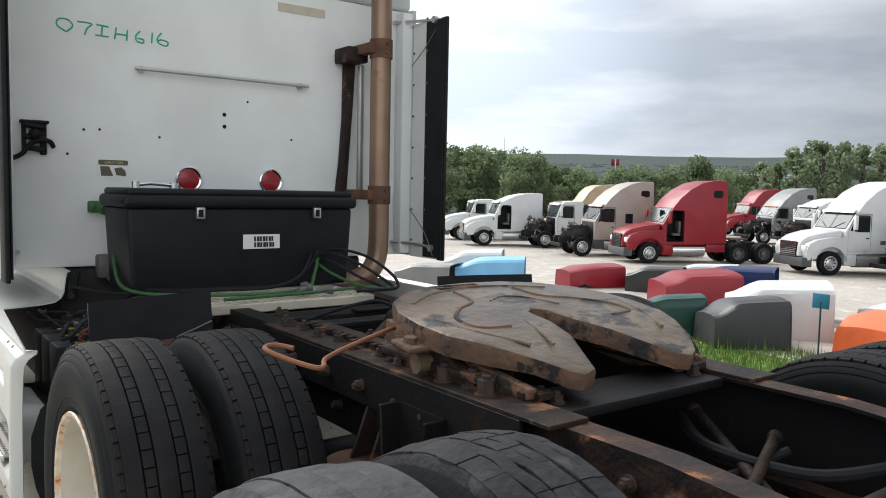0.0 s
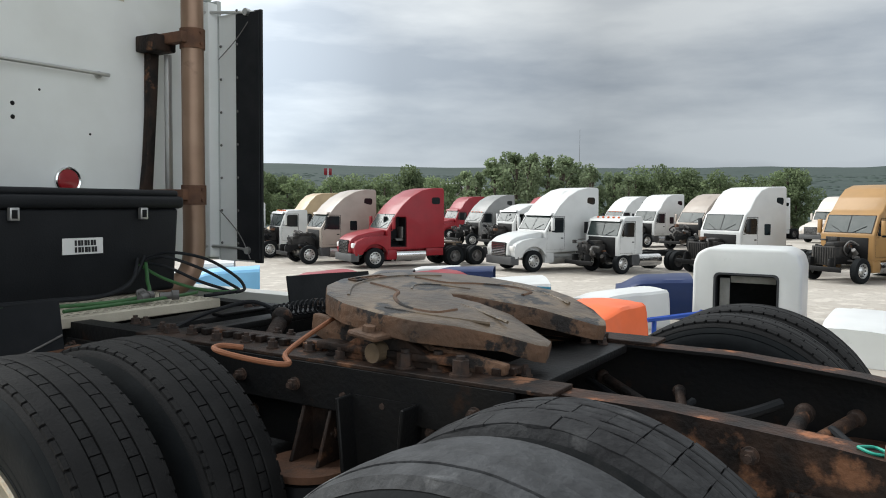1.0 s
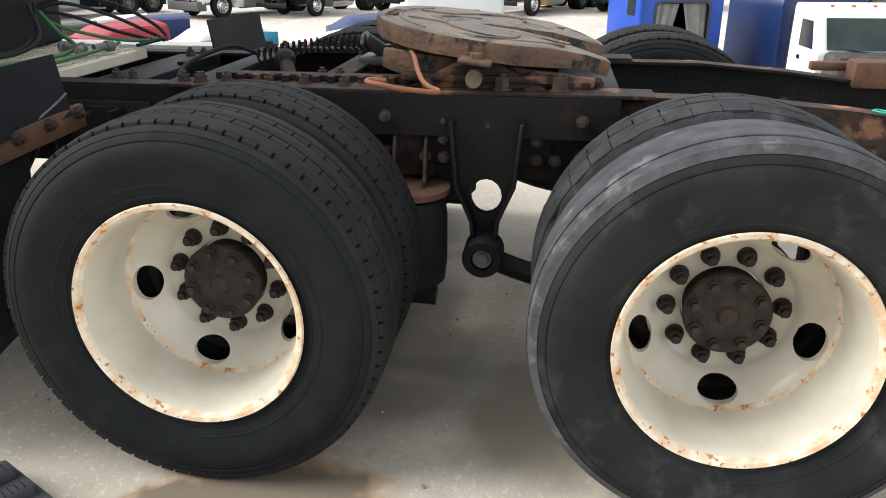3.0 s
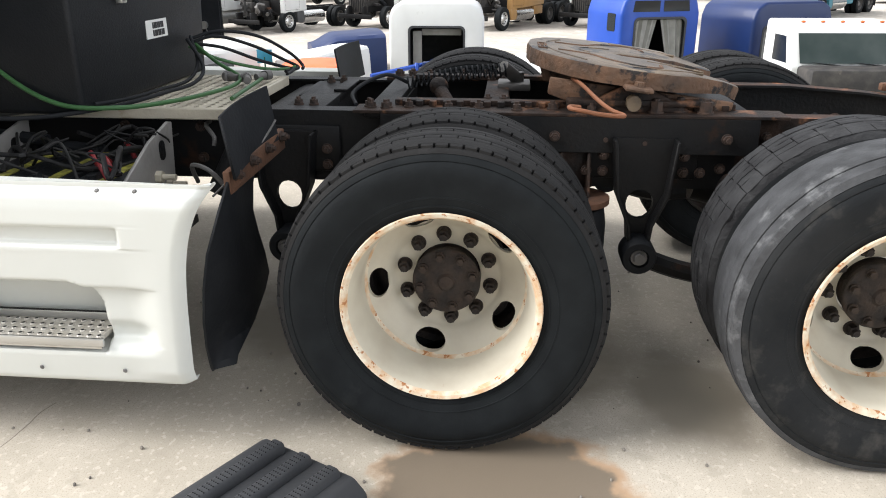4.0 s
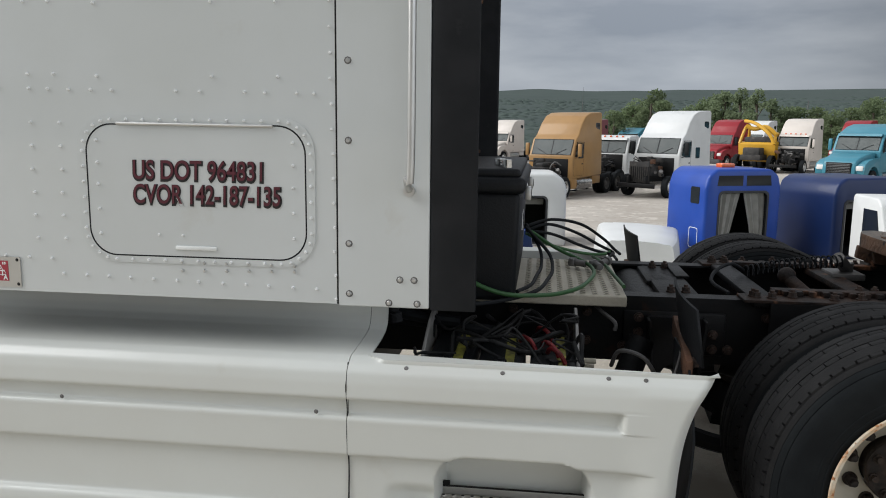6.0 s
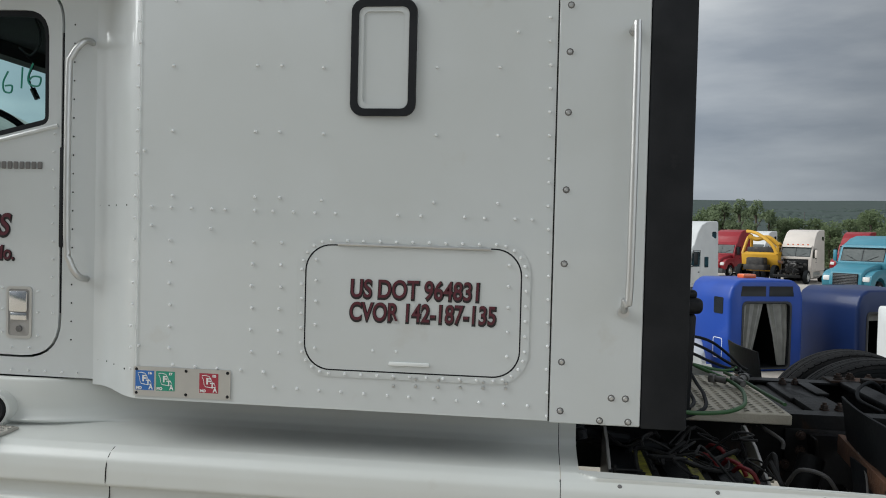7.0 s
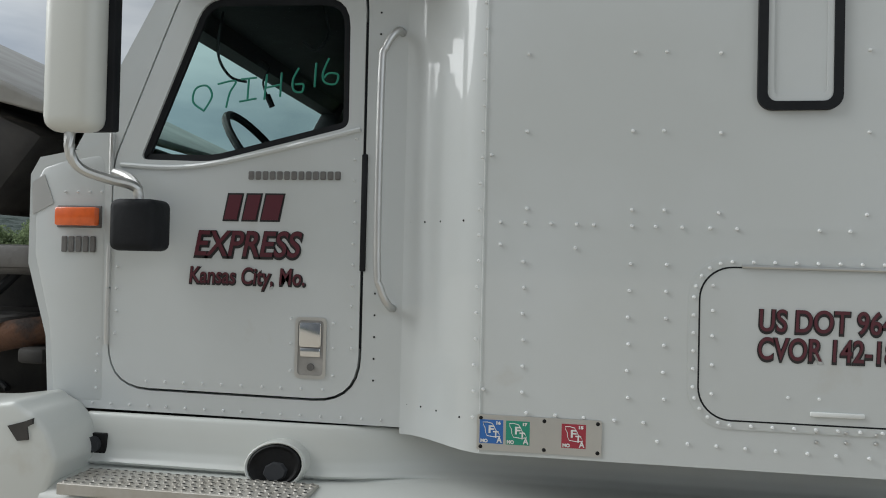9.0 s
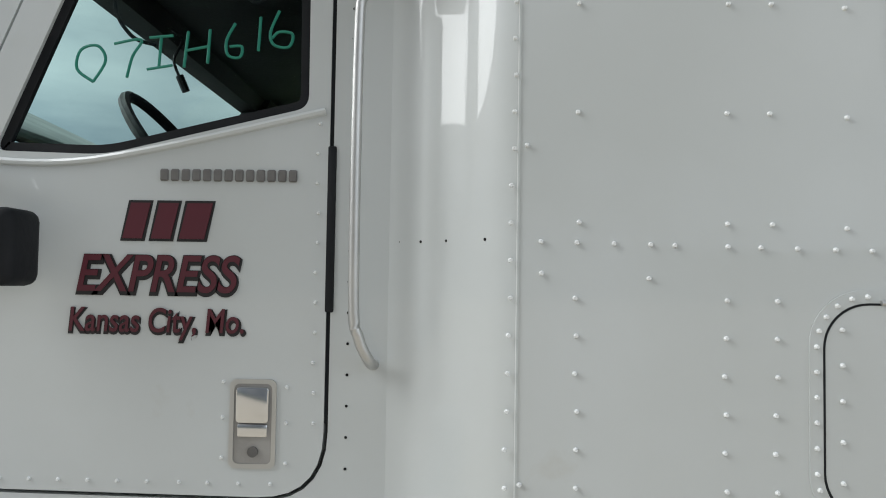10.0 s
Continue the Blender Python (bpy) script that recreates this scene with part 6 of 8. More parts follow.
prism(bm, [(4.700, 1.000), (4.735, 1.045), (4.675, 1.062), (4.650, 1.072), (4.648, 1.055), (4.668, 1.045), (4.662, 1.005)], -1.276, -1.260, "x")
part("fender_hole", bm, M_DARK, fn)

# the tank fairing's vertical seam under the sleeper's front corner
bm = bmesh.new()
tube(bm, [(x - 0.003, 3.325, z) for x, z in FRONT_SEC[::4] if z < 0.90], 0.0022, 6, 2)
part("fairing_seam", bm, M_FRAME, truck)


# ---- deck plate, tool box, batteries, hoses ----
bm = bmesh.new()
box(bm, (-0.53, 0.855, 0.905), (0.315, 1.90, 0.947), 0.004, 1)
deck = part("deck_plate", bm, M_PLATE, truck, "worn perforated deck plate")
holes, rims = bmesh.new(), bmesh.new()
for i in range(9):
    for j in range(20):
        x, y = -0.50 + 0.0410 * j, 0.885 + 0.045 * i
        cyl(holes, (x, y, 0.947), (x, y, 0.9492), 0.0085, 8)
        lathe(rims, [(0.947, 0.015), (0.951, 0.0115), (0.9505, 0.0085)], 8, "z", (x, y, 0))
tagged(part("deck_perforation", holes, M_FRAME, deck, smooth=False), kind="stuff")
tagged(part("deck_relief", rims, M_PLATE, deck), kind="stuff")

toolbox = thing("tool_box", (-0.156, 1.49, 0.952), "large black plastic tool chest on the deck behind the sleeper", "tool box")
bm = bmesh.new()
poly = [(-0.565, -0.205), (0.565, -0.205), (0.565, 0.205), (-0.565, 0.205)]
A = [bm.verts.new((x * 1.0, y * 0.99, 0.0)) for x, y in poly]
B = [bm.verts.new((x * 1.035, y * 1.05, 0.408)) for x, y in poly]
bm.faces.new(A[::-1]), bm.faces.new(B)
for k in range(4):
    bm.faces.new((A[k], A[(k + 1) % 4], B[(k + 1) % 4], B[k]))
bmesh.ops.bevel(bm, geom=list(bm.edges), offset=0.02, segments=3, profile=0.5, affect="EDGES")
body = part("body", bm, M_BOX, toolbox)
bm = bmesh.new()
box(bm, (-0.605, -0.235, 0.405), (0.605, 0.232, 0.466), 0.022, 3)
box(bm, (-0.585, -0.215, 0.460), (0.585, 0.21, 0.496), 0.016, 3)
lid = part("lid", bm, M_BOX, toolbox)
for x in (-0.26, 0.355):
    bm = bmesh.new()
    box(bm, (x - 0.018, -0.250, 0.355), (x + 0.022, -0.224, 0.41), 0.004)
    lt = part("latch", bm, M_ALU, toolbox)
    bm = bmesh.new()
    box(bm, (x - 0.012, -0.252, 0.365), (x + 0.012, -0.2495, 0.40), 0.001)
    part("latch_slot", bm, M_FRAME, lt)
bm = bmesh.new()
box(bm, (-0.035, -0.2165, 0.200), (0.160, -0.2125, 0.272))
lab = part("name_label", bm, M_LABELWHITE, toolbox, "white maker's label with black blocks")
lab.matrix_basis = pose(0, 0.0005, 0, -0.8, 0, 0)
for x0, x1, z0, z1 in ((0.022, 0.13, 0.238, 0.262), (0.022, 0.135, 0.208, 0.232)):
    bm = bmesh.new()
    n = 7
    for k in range(n):
        a = x0 + (x1 - x0) * k / n
        box(bm, (a, -0.2185, z0), (a + (x1 - x0) / n * (0.62 + 0.2 * (k % 2)), -0.2160, z1))
    q = part("print", bm, M_INK, lab)
# tie-down tool lying on the lid
wrench = thing("ratchet_binder", (-0.60, 1.34, 1.449), "small rusty-chrome ratchet lying on the tool chest", "tool", turn=8)
bm = bmesh.new()
tube(bm, [(-0.09, 0, 0.012), (-0.02, 0.01, 0.02), (0.05, 0.0, 0.016), (0.10, 0.01, 0.012)], 0.008, 8)
cyl(bm, (-0.09, 0, 0.0), (-0.09, 0, 0.03), 0.018, 12)
cyl(bm, (0.10, 0.01, 0.0), (0.10, 0.01, 0.026), 0.022, 12)
part("bar", bm, M_CHROME, wrench)


def hose(pts, r, m, label=""):
    bm = bmesh.new()
    tube(bm, pts, r, 10, 7)
    return part("hose", bm, m, truck, label)


hose([(0.22, 1.27, 1.12), (0.27, 1.15, 1.15), (0.36, 1.00, 1.12), (0.43, 0.88, 1.04), (0.43, 0.82, 0.985), (0.36, 0.80, 0.975)], 0.0075, M_RUBBER, "black rubber air hose")
hose([(0.21, 1.27, 1.10), (0.25, 1.14, 1.08), (0.31, 1.00, 1.02), (0.38, 0.90, 0.98), (0.35, 0.84, 0.972), (0.20, 0.83, 0.972)], 0.0075, M_RUBBER)
hose([(0.20, 1.27, 1.10), (0.24, 1.16, 1.13), (0.33, 1.02, 1.08), (0.40, 0.90, 1.01), (0.40, 0.83, 0.975), (0.28, 0.86, 0.972)], 0.0075, M_RUBBER)
hose([(0.19, 1.27, 1.09), (0.23, 1.15, 1.03), (0.29, 0.99, 0.985), (0.36, 0.88, 0.972), (0.42, 0.84, 0.98)], 0.0075, M_GREENHOSE, "green air hose")
hose([(0.22, 1.27, 1.13), (0.10, 1.20, 1.03), (-0.05, 1.19, 0.975), (-0.30, 1.21, 0.974), (-0.50, 1.23, 0.975), (-0.66, 1.28, 0.98)], 0.0075, M_RUBBER)
hose([(0.18, 1.27, 1.12), (0.06, 1.16, 1.02), (-0.10, 1.14, 0.975), (-0.35, 1.16, 0.974), (-0.62, 1.22, 0.97), (-0.80, 1.4, 0.96), (-0.9, 1.62, 0.97)], 0.008, M_RUBBER)
hose([(0.21, 1.25, 1.10), (0.12, 1.12, 1.03), (0.02, 0.99, 0.985), (-0.15, 0.96, 0.972), (-0.38, 1.0, 0.972), (-0.56, 1.06, 0.975), (-0.68, 1.17, 0.975), (-0.745, 1.34, 0.99), (-0.74, 1.50, 1.06), (-0.70, 1.66, 1.18), (-0.65, 1.78, 1.30), (-0.61, 1.84, 1.355)],
     0.0085, M_GREENHOSE, "green air hose draped past the tool chest")
hose([(-0.45, 0.86, 0.972), (-0.2, 0.88, 0.972), (0.05, 0.90, 0.973), (0.25, 0.94, 0.975)], 0.008, M_GREENHOSE)
for x, y, z, a in ((-0.03, 0.94, 0.985, 20), (0.06, 0.90, 0.985, -30), (0.02, 1.02, 0.985, 60)):
    bm = bmesh.new()
    cyl(bm, (-0.05, 0, 0), (0.02, 0, 0.005), 0.022, 14)
    cyl(bm, (0.02, 0, 0.005), (0.06, 0, 0.005), 0.030, 14)
    box(bm, (0.02, -0.02, -0.02), (0.05, 0.035, 0.03), 0.008)
    g = part("glad_hand", bm, M_ENGINE_GREY, truck)
    g.matrix_basis = pose(x, y, z - 0.006, 0, 0, a) @ Matrix.Scale(0.72, 4)

# coiled electrical cable and the valve it runs to
pts, n = [], 19
for k in range(n * 8):
    t = k / (n * 8 - 1)
    c = Vector((0.06 + 0.04 * t, 0.27 - 0.43 * t, 0.972 + 0.055 * t + 0.012 * math.sin(3.1 * t) - 0.012))
    a = 2 * math.pi * k / 8
    pts.append(c + Vector((0.026 * math.cos(a), 0.0, 0.026 * math.sin(a))))
bm = bmesh.new()
tube(bm, pts, 0.0042, 5, 2)
part("coiled_cable", bm, M_RUBBER, truck, "black coiled cable")
bm = bmesh.new()
tube(bm, [pts[0], (0.02, 0.34, 1.0), (-0.05, 0.42, 0.98), (-0.16, 0.46, 0.95), (-0.30, 0.42, 0.93)], 0.008, 8)
part("cable_tail", bm, M_RUBBER, truck)
bm = bmesh.new()
cyl(bm, (0.16, -0.20, 0.975), (0.10, -0.14, 1.03), 0.028, 14)
cyl(bm, (0.16, -0.21, 0.95), (0.16, -0.21, 1.0), 0.022, 12)
box(bm, (0.08, -0.26, 0.93), (0.24, -0.12, 0.96), 0.006)
part("valve", bm, M_ENGINE_GREY, truck)
bm = bmesh.new()
box(bm, (-0.25, 0.02, 0.86), (-0.10, 0.10, 0.90), 0.01)
cyl(bm, (-0.22, 0.04, 0.88), (-0.05, 0.12, 0.96), 0.028, 12)
ball(bm, (-0.05, 0.12, 0.965), 0.04)
part("levelling_valve", bm, M_RUSTFRAME, truck)
bm = bmesh.new()
box(bm, (-0.05, 0.54, 0.88), (0.33, 0.72, 0.925), 0.012)
box(bm, (0.02, 0.52, 0.925), (0.30, 0.58, 0.937), 0.004)
part("air_tank_cover", bm, M_FRAME, truck)
bm = bmesh.new()
cyl(bm, (-0.33, 0.75, 0.80), (0.33, 0.75, 0.80), 0.11, 20)
part("air_tank", bm, M_FRAME, truck)

# battery box behind the skirt: tray, two batteries, straps and cables
tray = new("battery_box")
tray.parent = truck
tagged(tray, "open battery box full of cables")
bm = bmesh.new()
box(bm, (-1.12, 1.02, 0.50), (-0.50, 1.62, 0.53))
part("tray", bm, M_FRAME, tray)
for y in (1.14, 1.32, 1.50):
    bm = bmesh.new()
    box(bm, (-1.08, y - 0.08, 0.53), (-0.56, y + 0.08, 0.795), 0.012)
    for x in (-1.0, -0.64):
        cyl(bm, (x, y, 0.795), (x, y, 0.82), 0.016, 10)
    bt = part("battery", bm, M_BOX, tray)
    bm = bmesh.new()
    box(bm, (-1.0, y - 0.045, 0.795), (-0.62, y - 0.012, 0.7985))
    part("battery_label", bm, M_YELLOW, bt, "yellow warning label")
for y, x0 in ((1.055, -0.99), (1.60, -0.98)):
    bm = bmesh.new()
    prism(bm, [(x0, 0.66), (-0.60, 0.62), (-0.57, 0.905), (-0.60, 0.912), (-0.76, 0.875), (x0 + 0.01, 0.78)], y - 0.006, y + 0.006, "y", 0.002, 1)
    bp = part("end_plate", bm, M_BARE, tray, "bare metal bracket plate")
    bm = bmesh.new()
    prism(bm, rounded(-0.70, 0.79, -0.655, 0.86, 0.02, 3), y - 0.009, y - 0.0065, "y")
    part("slot", bm, M_FRAME, bp)
    for nx, nz, nr in ((-0.74, 0.745, 0.022), (-0.66, 0.70, 0.018)):
        bm = bmesh.new()
        cyl(bm, (nx, y - 0.006, nz), (nx, y - 0.028, nz), nr, 6)
        cyl(bm, (nx, y - 0.028, nz), (nx, y - 0.075, nz), nr * 0.5, 8)
        part("plate_nut", bm, M_PLATE, bp)
cab_rng = random.Random(4)
for k in range(19):
    x, y = cab_rng.uniform(-1.05, -0.62), cab_rng.uniform(1.08, 1.55)
    pts = [(x, y, 0.80)]
    for j in range(4):
        x += cab_rng.uniform(-0.13, 0.13)
        y += cab_rng.uniform(-0.12, 0.12)
        pts.append((min(-0.52, max(-1.1, x)), min(1.6, max(1.05, y)), 0.815 + cab_rng.uniform(0.0, 0.09)))
    bm = bmesh.new()
    tube(bm, pts, cab_rng.choice((0.0035, 0.005, 0.008)), 8, 5)
    part("battery_cable", bm, M_CABLE, tray)
for x, y in ((-0.90, 1.12), (-0.84, 1.20), (-0.98, 1.10), (-0.70, 1.14)):
    bm = bmesh.new()
    tube(bm, [(x, y, 0.80), (x + 0.01, y + 0.02, 0.835), (x + 0.05, y + 0.05, 0.84), (x + 0.10, y + 0.06, 0.81)], 0.008, 8)
    part("red_boot", bm, M_REDCABLE, tray)
for pts in ([(-0.85, 1.8, 1.02), (-0.88, 1.72, 0.97), (-0.89, 1.70, 0.90)], [(-0.55, 1.85, 0.88), (-0.62, 1.7, 0.86), (-0.62, 1.5, 0.84)], [(-0.50, 1.9, 0.82), (-0.58, 1.6, 0.82), (-0.6, 1.3, 0.80)]):
    bm = bmesh.new()
    tube(bm, pts, 0.022, 8)
    part("hanging_cable", bm, M_RUBBER, tray)

# mud flaps: upright stub, rusty hanger bar and the hanging flap
for s in (-1, 1):
    fl = new("mud_flap")
    fl.parent = truck
    tagged(fl, "torn black rubber mud flap on a rusty bar")
    bm = bmesh.new()
    n = 10
    rows = []
    xa, xb = (s * 0.575, s * 1.04) if s < 0 else (s * 0.58, s * 1.22)
    for i in range(n + 1):
        t = i / n
        x = xa + (xb - xa) * t
        rows.append([bm.verts.new((x, 0.66 + 0.02 * math.sin(t * 3) + 0.03 * v, 0.848 + 0.192 * v - 0.02 * t)) for v in (0, 0.5, 1.0)])
    for A, B in zip(rows, rows[1:]):
        for k in range(2):
            bm.faces.new((A[k], B[k], B[k + 1], A[k + 1]))
    ob = part("stub", bm, M_RUBBER, fl)
    md = ob.modifiers.new("thickness", "SOLIDIFY")
    md.thickness = 0.008
    bm = bmesh.new()
    box(bm, (-0.25, -0.012, -0.055), (0.25, 0.012, 0.02), 0.004)
    br = part("hanger_bar", bm, M_RUST, fl)
    br.matrix_basis = Matrix.Translation((s * 0.76, 0.68, 0.84)) @ Matrix.Rotation(radians(s * 4), 4, "Z") @ Matrix.Rotation(radians(s * 4), 4, "Y")
    for k in range(4):
        piece("bolt", BOLT, br, Matrix.Translation((-0.21 + 0.14 * k, -0.012, 0)) @ Matrix.Rotation(radians(90), 4, "X"))
    if s < 0:
        bm = bmesh.new()
        rows = []
        outline = [(0.84, -0.97, -0.70), (0.74, -1.10, -0.76), (0.64, -1.20, -0.76), (0.54, -1.23, -0.70), (0.43, -1.23, -0.63), (0.34, -1.215, -0.60), (0.29, -1.20, -0.80), (0.255, -1.19, -1.06), (0.235, -1.18, -1.10)]
        for z, x0, x1 in outline:
            rows.append([bm.verts.new((x0 + (x1 - x0) * k / 8, 0.70 + 0.05 * math.sin(k * 0.7 + z * 4) * (0.85 - z) + 0.03 * (0.8 - z), z)) for k in range(9)])
        for A, B in zip(rows, rows[1:]):
            for k in range(8):
                bm.faces.new((A[k], A[k + 1], B[k + 1], B[k]))
        ob = part("hanging_flap", bm, M_RUBBER, fl)
        md = ob.modifiers.new("thickness", "SOLIDIFY")
        md.thickness = 0.008
# bent wires and rod ends near the flap
for pts, r in (([(-0.43, 0.96, 0.88), (-0.50, 0.95, 0.88), (-0.56, 0.90, 0.85), (-0.57, 0.90, 0.82)], 0.008), ([(-0.70, 0.92, 0.72), (-0.78, 0.90, 0.80), (-0.82, 0.82, 0.79), (-0.80, 0.76, 0.70)], 0.008),
               ([(-1.0, 0.75, 0.76), (-0.85, 0.70, 0.82), (-0.68, 0.67, 0.88), (-0.58, 0.66, 0.92)], 0.004)):
    bm = bmesh.new()
    tube(bm, pts, r, 8)
    part("bent_rod", bm, M_ENGINE_GREY, truck)
bm = bmesh.new()
cyl(bm, (-0.66, 0.86, 0.66), (-0.60, 0.80, 0.80), 0.05, 16)
part("canister", bm, M_FRAME, truck)

# a loose ribbed plastic liner lying on the concrete
liner = thing("plastic_liner", (-1.59, 0.50, 0.0), "grey ribbed plastic step liner lying on the concrete", "plastic panel", turn=-30)
bm = bmesh.new()
prism(bm, [(-0.22, 0.0), (0.22, 0.0), (0.22, 0.05), (0.19, 0.075), (-0.17, 0.085), (-0.22, 0.05)], -0.24, 0.24, "x", 0.012, 2)
part("panel", bm, M_MUD, liner)
for k in range(3):
    bm = bmesh.new()
    y = -0.11 + 0.11 * k
    prism(bm, [(y - 0.032, 0.074), (y + 0.032, 0.074), (y + 0.020, 0.108), (y - 0.020, 0.108)], -0.22, 0.22, "x", 0.008, 2)
    part("rib", bm, M_MUD, liner)
    bm = bmesh.new()
    for i in range(26):
        for j in range(4):
            cyl(bm, (-0.2 + 0.016 * i, y - 0.013 + 0.0085 * j, 0.106), (-0.2 + 0.016 * i, y - 0.013 + 0.0085 * j, 0.1092), 0.0022, 6)
    tagged(part("rib_texture", bm, M_FRAME, liner, smooth=False), kind="stuff")

M_HOODIN = mat("dusty_fibreglass_edge", (0.30, 0.30, 0.29), 0.6, 0, (0.20, 0.195, 0.18), 5.0, 0.7, 0.2, 30)

# open engine bay ahead of the cowl, with the hood tipped forward
bay = new("engine_bay")
bay.parent = truck
tagged(bay, "oily black open engine bay")
bm = bmesh.new()
box(bm, (-0.45, 4.95, 0.75), (0.45, 6.1, 1.55), 0.06)
box(bm, (-0.62, 5.05, 1.0), (-0.40, 5.9, 1.35), 0.04)
part("engine_block", bm, M_DARK, bay)
bm = bmesh.new()
tube(bm, [(-0.55, 5.9, 1.35), (-0.75, 5.4, 1.52), (-0.80, 5.0, 1.55), (-0.6, 4.85, 1.5)], 0.05, 12)
part("intake_pipe", bm, M_ENGINE_GREY, bay)
bm = bmesh.new()
tube(bm, [(-0.70, 5.8, 1.05), (-0.85, 5.35, 1.2), (-0.86, 5.05, 1.28), (-0.7, 4.85, 1.3)], 0.055, 12)
part("coolant_pipe", bm, M_RUST, bay)
bm = bmesh.new()
pts = []
for k in range(18 * 8):
    t = k / (18 * 8 - 1)
    a = 2 * math.pi * k / 8
    pts.append((-0.80 + 0.035 * math.cos(a), 5.35 + 0.035 * math.sin(a), 1.62 + 0.36 * t))
tube(bm, pts, 0.007, 5, 2)
part("coil_spring", bm, M_FRAME, bay)
for k in range(22):
    y0, z0 = cab_rng.uniform(4.85, 5.9), cab_rng.uniform(0.85, 1.9)
    bm = bmesh.new()
    if k % 3 == 0:
        box(bm, (-0.92, y0, z0), (-0.62, y0 + cab_rng.uniform(0.08, 0.3), z0 + cab_rng.uniform(0.05, 0.16)), 0.015)
        part("bay_part", bm, M_DARK if k % 2 else M_ENGINE_GREY, bay)
    else:
        x = cab_rng.uniform(-0.95, -0.6)
        tube(bm, [(x, y0, z0), (x + 0.05, y0 + 0.15, z0 + cab_rng.uniform(-0.2, 0.2)), (x, y0 + 0.35, z0 + cab_rng.uniform(-0.3, 0.2)), (x + 0.1, y0 + 0.6, z0)], cab_rng.choice((0.012, 0.02, 0.028)), 8)
        part("bay_hose", bm, M_GREENHOSE if k == 7 else M_RUBBER, bay)
bm = bmesh.new()
prism(bm, [(4.90, 2.02), (5.15, 1.72), (6.3, 1.95), (6.8, 2.6), (6.2, 2.46), (5.6, 2.26), (5.10, 2.10)], -0.92, 0.92, "x", 0.05, 2)
part("hood_underside", bm, M_DARK, bay)
bm = bmesh.new()
prism(bm, [(4.80, 2.10), (4.81, 2.07), (5.10, 2.14), (5.9, 2.42), (6.9, 2.80), (6.9, 3.02), (5.6, 2.46), (5.11, 2.24)], -0.98, 0.98, "x", 0.012, 2)
part("tipped_hood", bm, M_HOODIN, bay, "grey-white hood edge tipped forward")
bm = bmesh.new()
lathe(bm, [(-1.06, 0.30), (-1.06, 0.47), (-1.02, 0.50), (-0.84, 0.50), (-0.80, 0.47), (-0.80, 0.3)], 40, "x", (0, 5.75, 0.5))
part("steer_tyre", bm, M_TYRE, bay)


# ---- tractors parked across the yard ----
def paint(name, c, dirt=0.8):
    return mat(name, c, 0.42, 0, tuple(v * dirt for v in c), 1.6, 0.6, 0.02, 6, tuple(0.65 * v + 0.02 for v in c), 1.1, 0.64, coat=0.1, spec=0.3)


P_WHITE = paint("yard_white", (0.60, 0.61, 0.605), 0.88)
P_CREAM = paint("yard_cream", (0.58, 0.53, 0.48), 0.88)
P_GOLD = paint("yard_gold", (0.34, 0.195, 0.075))
P_RED = paint("yard_red", (0.25, 0.010, 0.018))
P_TAUPE = paint("yard_taupe", (0.36, 0.31, 0.27))
P_GREY = paint("yard_grey", (0.24, 0.24, 0.235))
P_TEAL = paint("yard_teal", (0.05, 0.21, 0.28))
P_BEIGE = paint("yard_beige", (0.45, 0.33, 0.19))
P_MAROON = paint("yard_maroon", (0.17, 0.05, 0.06))
P_BLUE = paint("yard_blue", (0.014, 0.060, 0.33))
P_NAVY = paint("yard_navy", (0.006, 0.020, 0.085))
P_YELLOW = paint("yard_yellow", (0.60, 0.33, 0.03))
P_ORANGE = paint("yard_orange", (0.78, 0.15, 0.05))
P_SKY = paint("yard_light_blue", (0.22, 0.50, 0.78))
P_CHARCOAL = paint("yard_charcoal", (0.042, 0.041, 0.042))
P_GREEN = paint("yard_green", (0.010, 0.055, 0.045))


def far_wheel_meshes():
    t = bmesh.new()
    lathe(t, [(-0.11, 0.29), (-0.14, 0.34), (-0.145, 0.42), (-0.12, 0.49), (-0.05, 0.502), (0.05, 0.502), (0.12, 0.49), (0.145, 0.42), (0.14, 0.34), (0.11, 0.29)], 32)
    r = bmesh.new()
    lathe(r, [(-0.125, 0.30), (-0.13, 0.28), (-0.09, 0.26), (-0.05, 0.20), (-0.09, 0.15), (-0.11, 0.10), (-0.15, 0.08), (-0.155, 0.0)], 24)
    d = bmesh.new()
    lathe(d, [(-0.12, 0.30), (-0.128, 0.29), (-0.06, 0.27), (0.04, 0.24), (0.06, 0.15), (0.02, 0.12), (-0.06, 0.11), (-0.08, 0.0)], 24)
    holes = bmesh.new()
    cyl(holes, (-0.088, 0, 0), (-0.066, 0, 0), 0.030, 8)
    return mesh_of("tyre", t, M_TYRE), mesh_of("rim", r, M_ALU), mesh_of("rim", d, M_ENGINE_GREY), mesh_of("rim_hole", holes, M_FRAME)


FT, FR, FD, FH = far_wheel_meshes()


def far_wheel(parent, x, y, dual=False):
    w = new("wheel")
    w.parent = parent
    w.matrix_basis = pose(x, y, 0.5, 0, 0, 0 if x < 0 else 180)
    piece("tyre", FT, w, Matrix())
    if dual:
        piece("tyre", FT, w, Matrix.Translation((0.33, 0, 0)))
    piece("rim", FD if dual else FR, w, Matrix())
    if not dual:
        for k in range(10):
            a = 2 * math.pi * k / 10
            piece("rim_hole", FH, w, Matrix.Translation((0, 0.215 * math.cos(a), 0.215 * math.sin(a))))
    return w


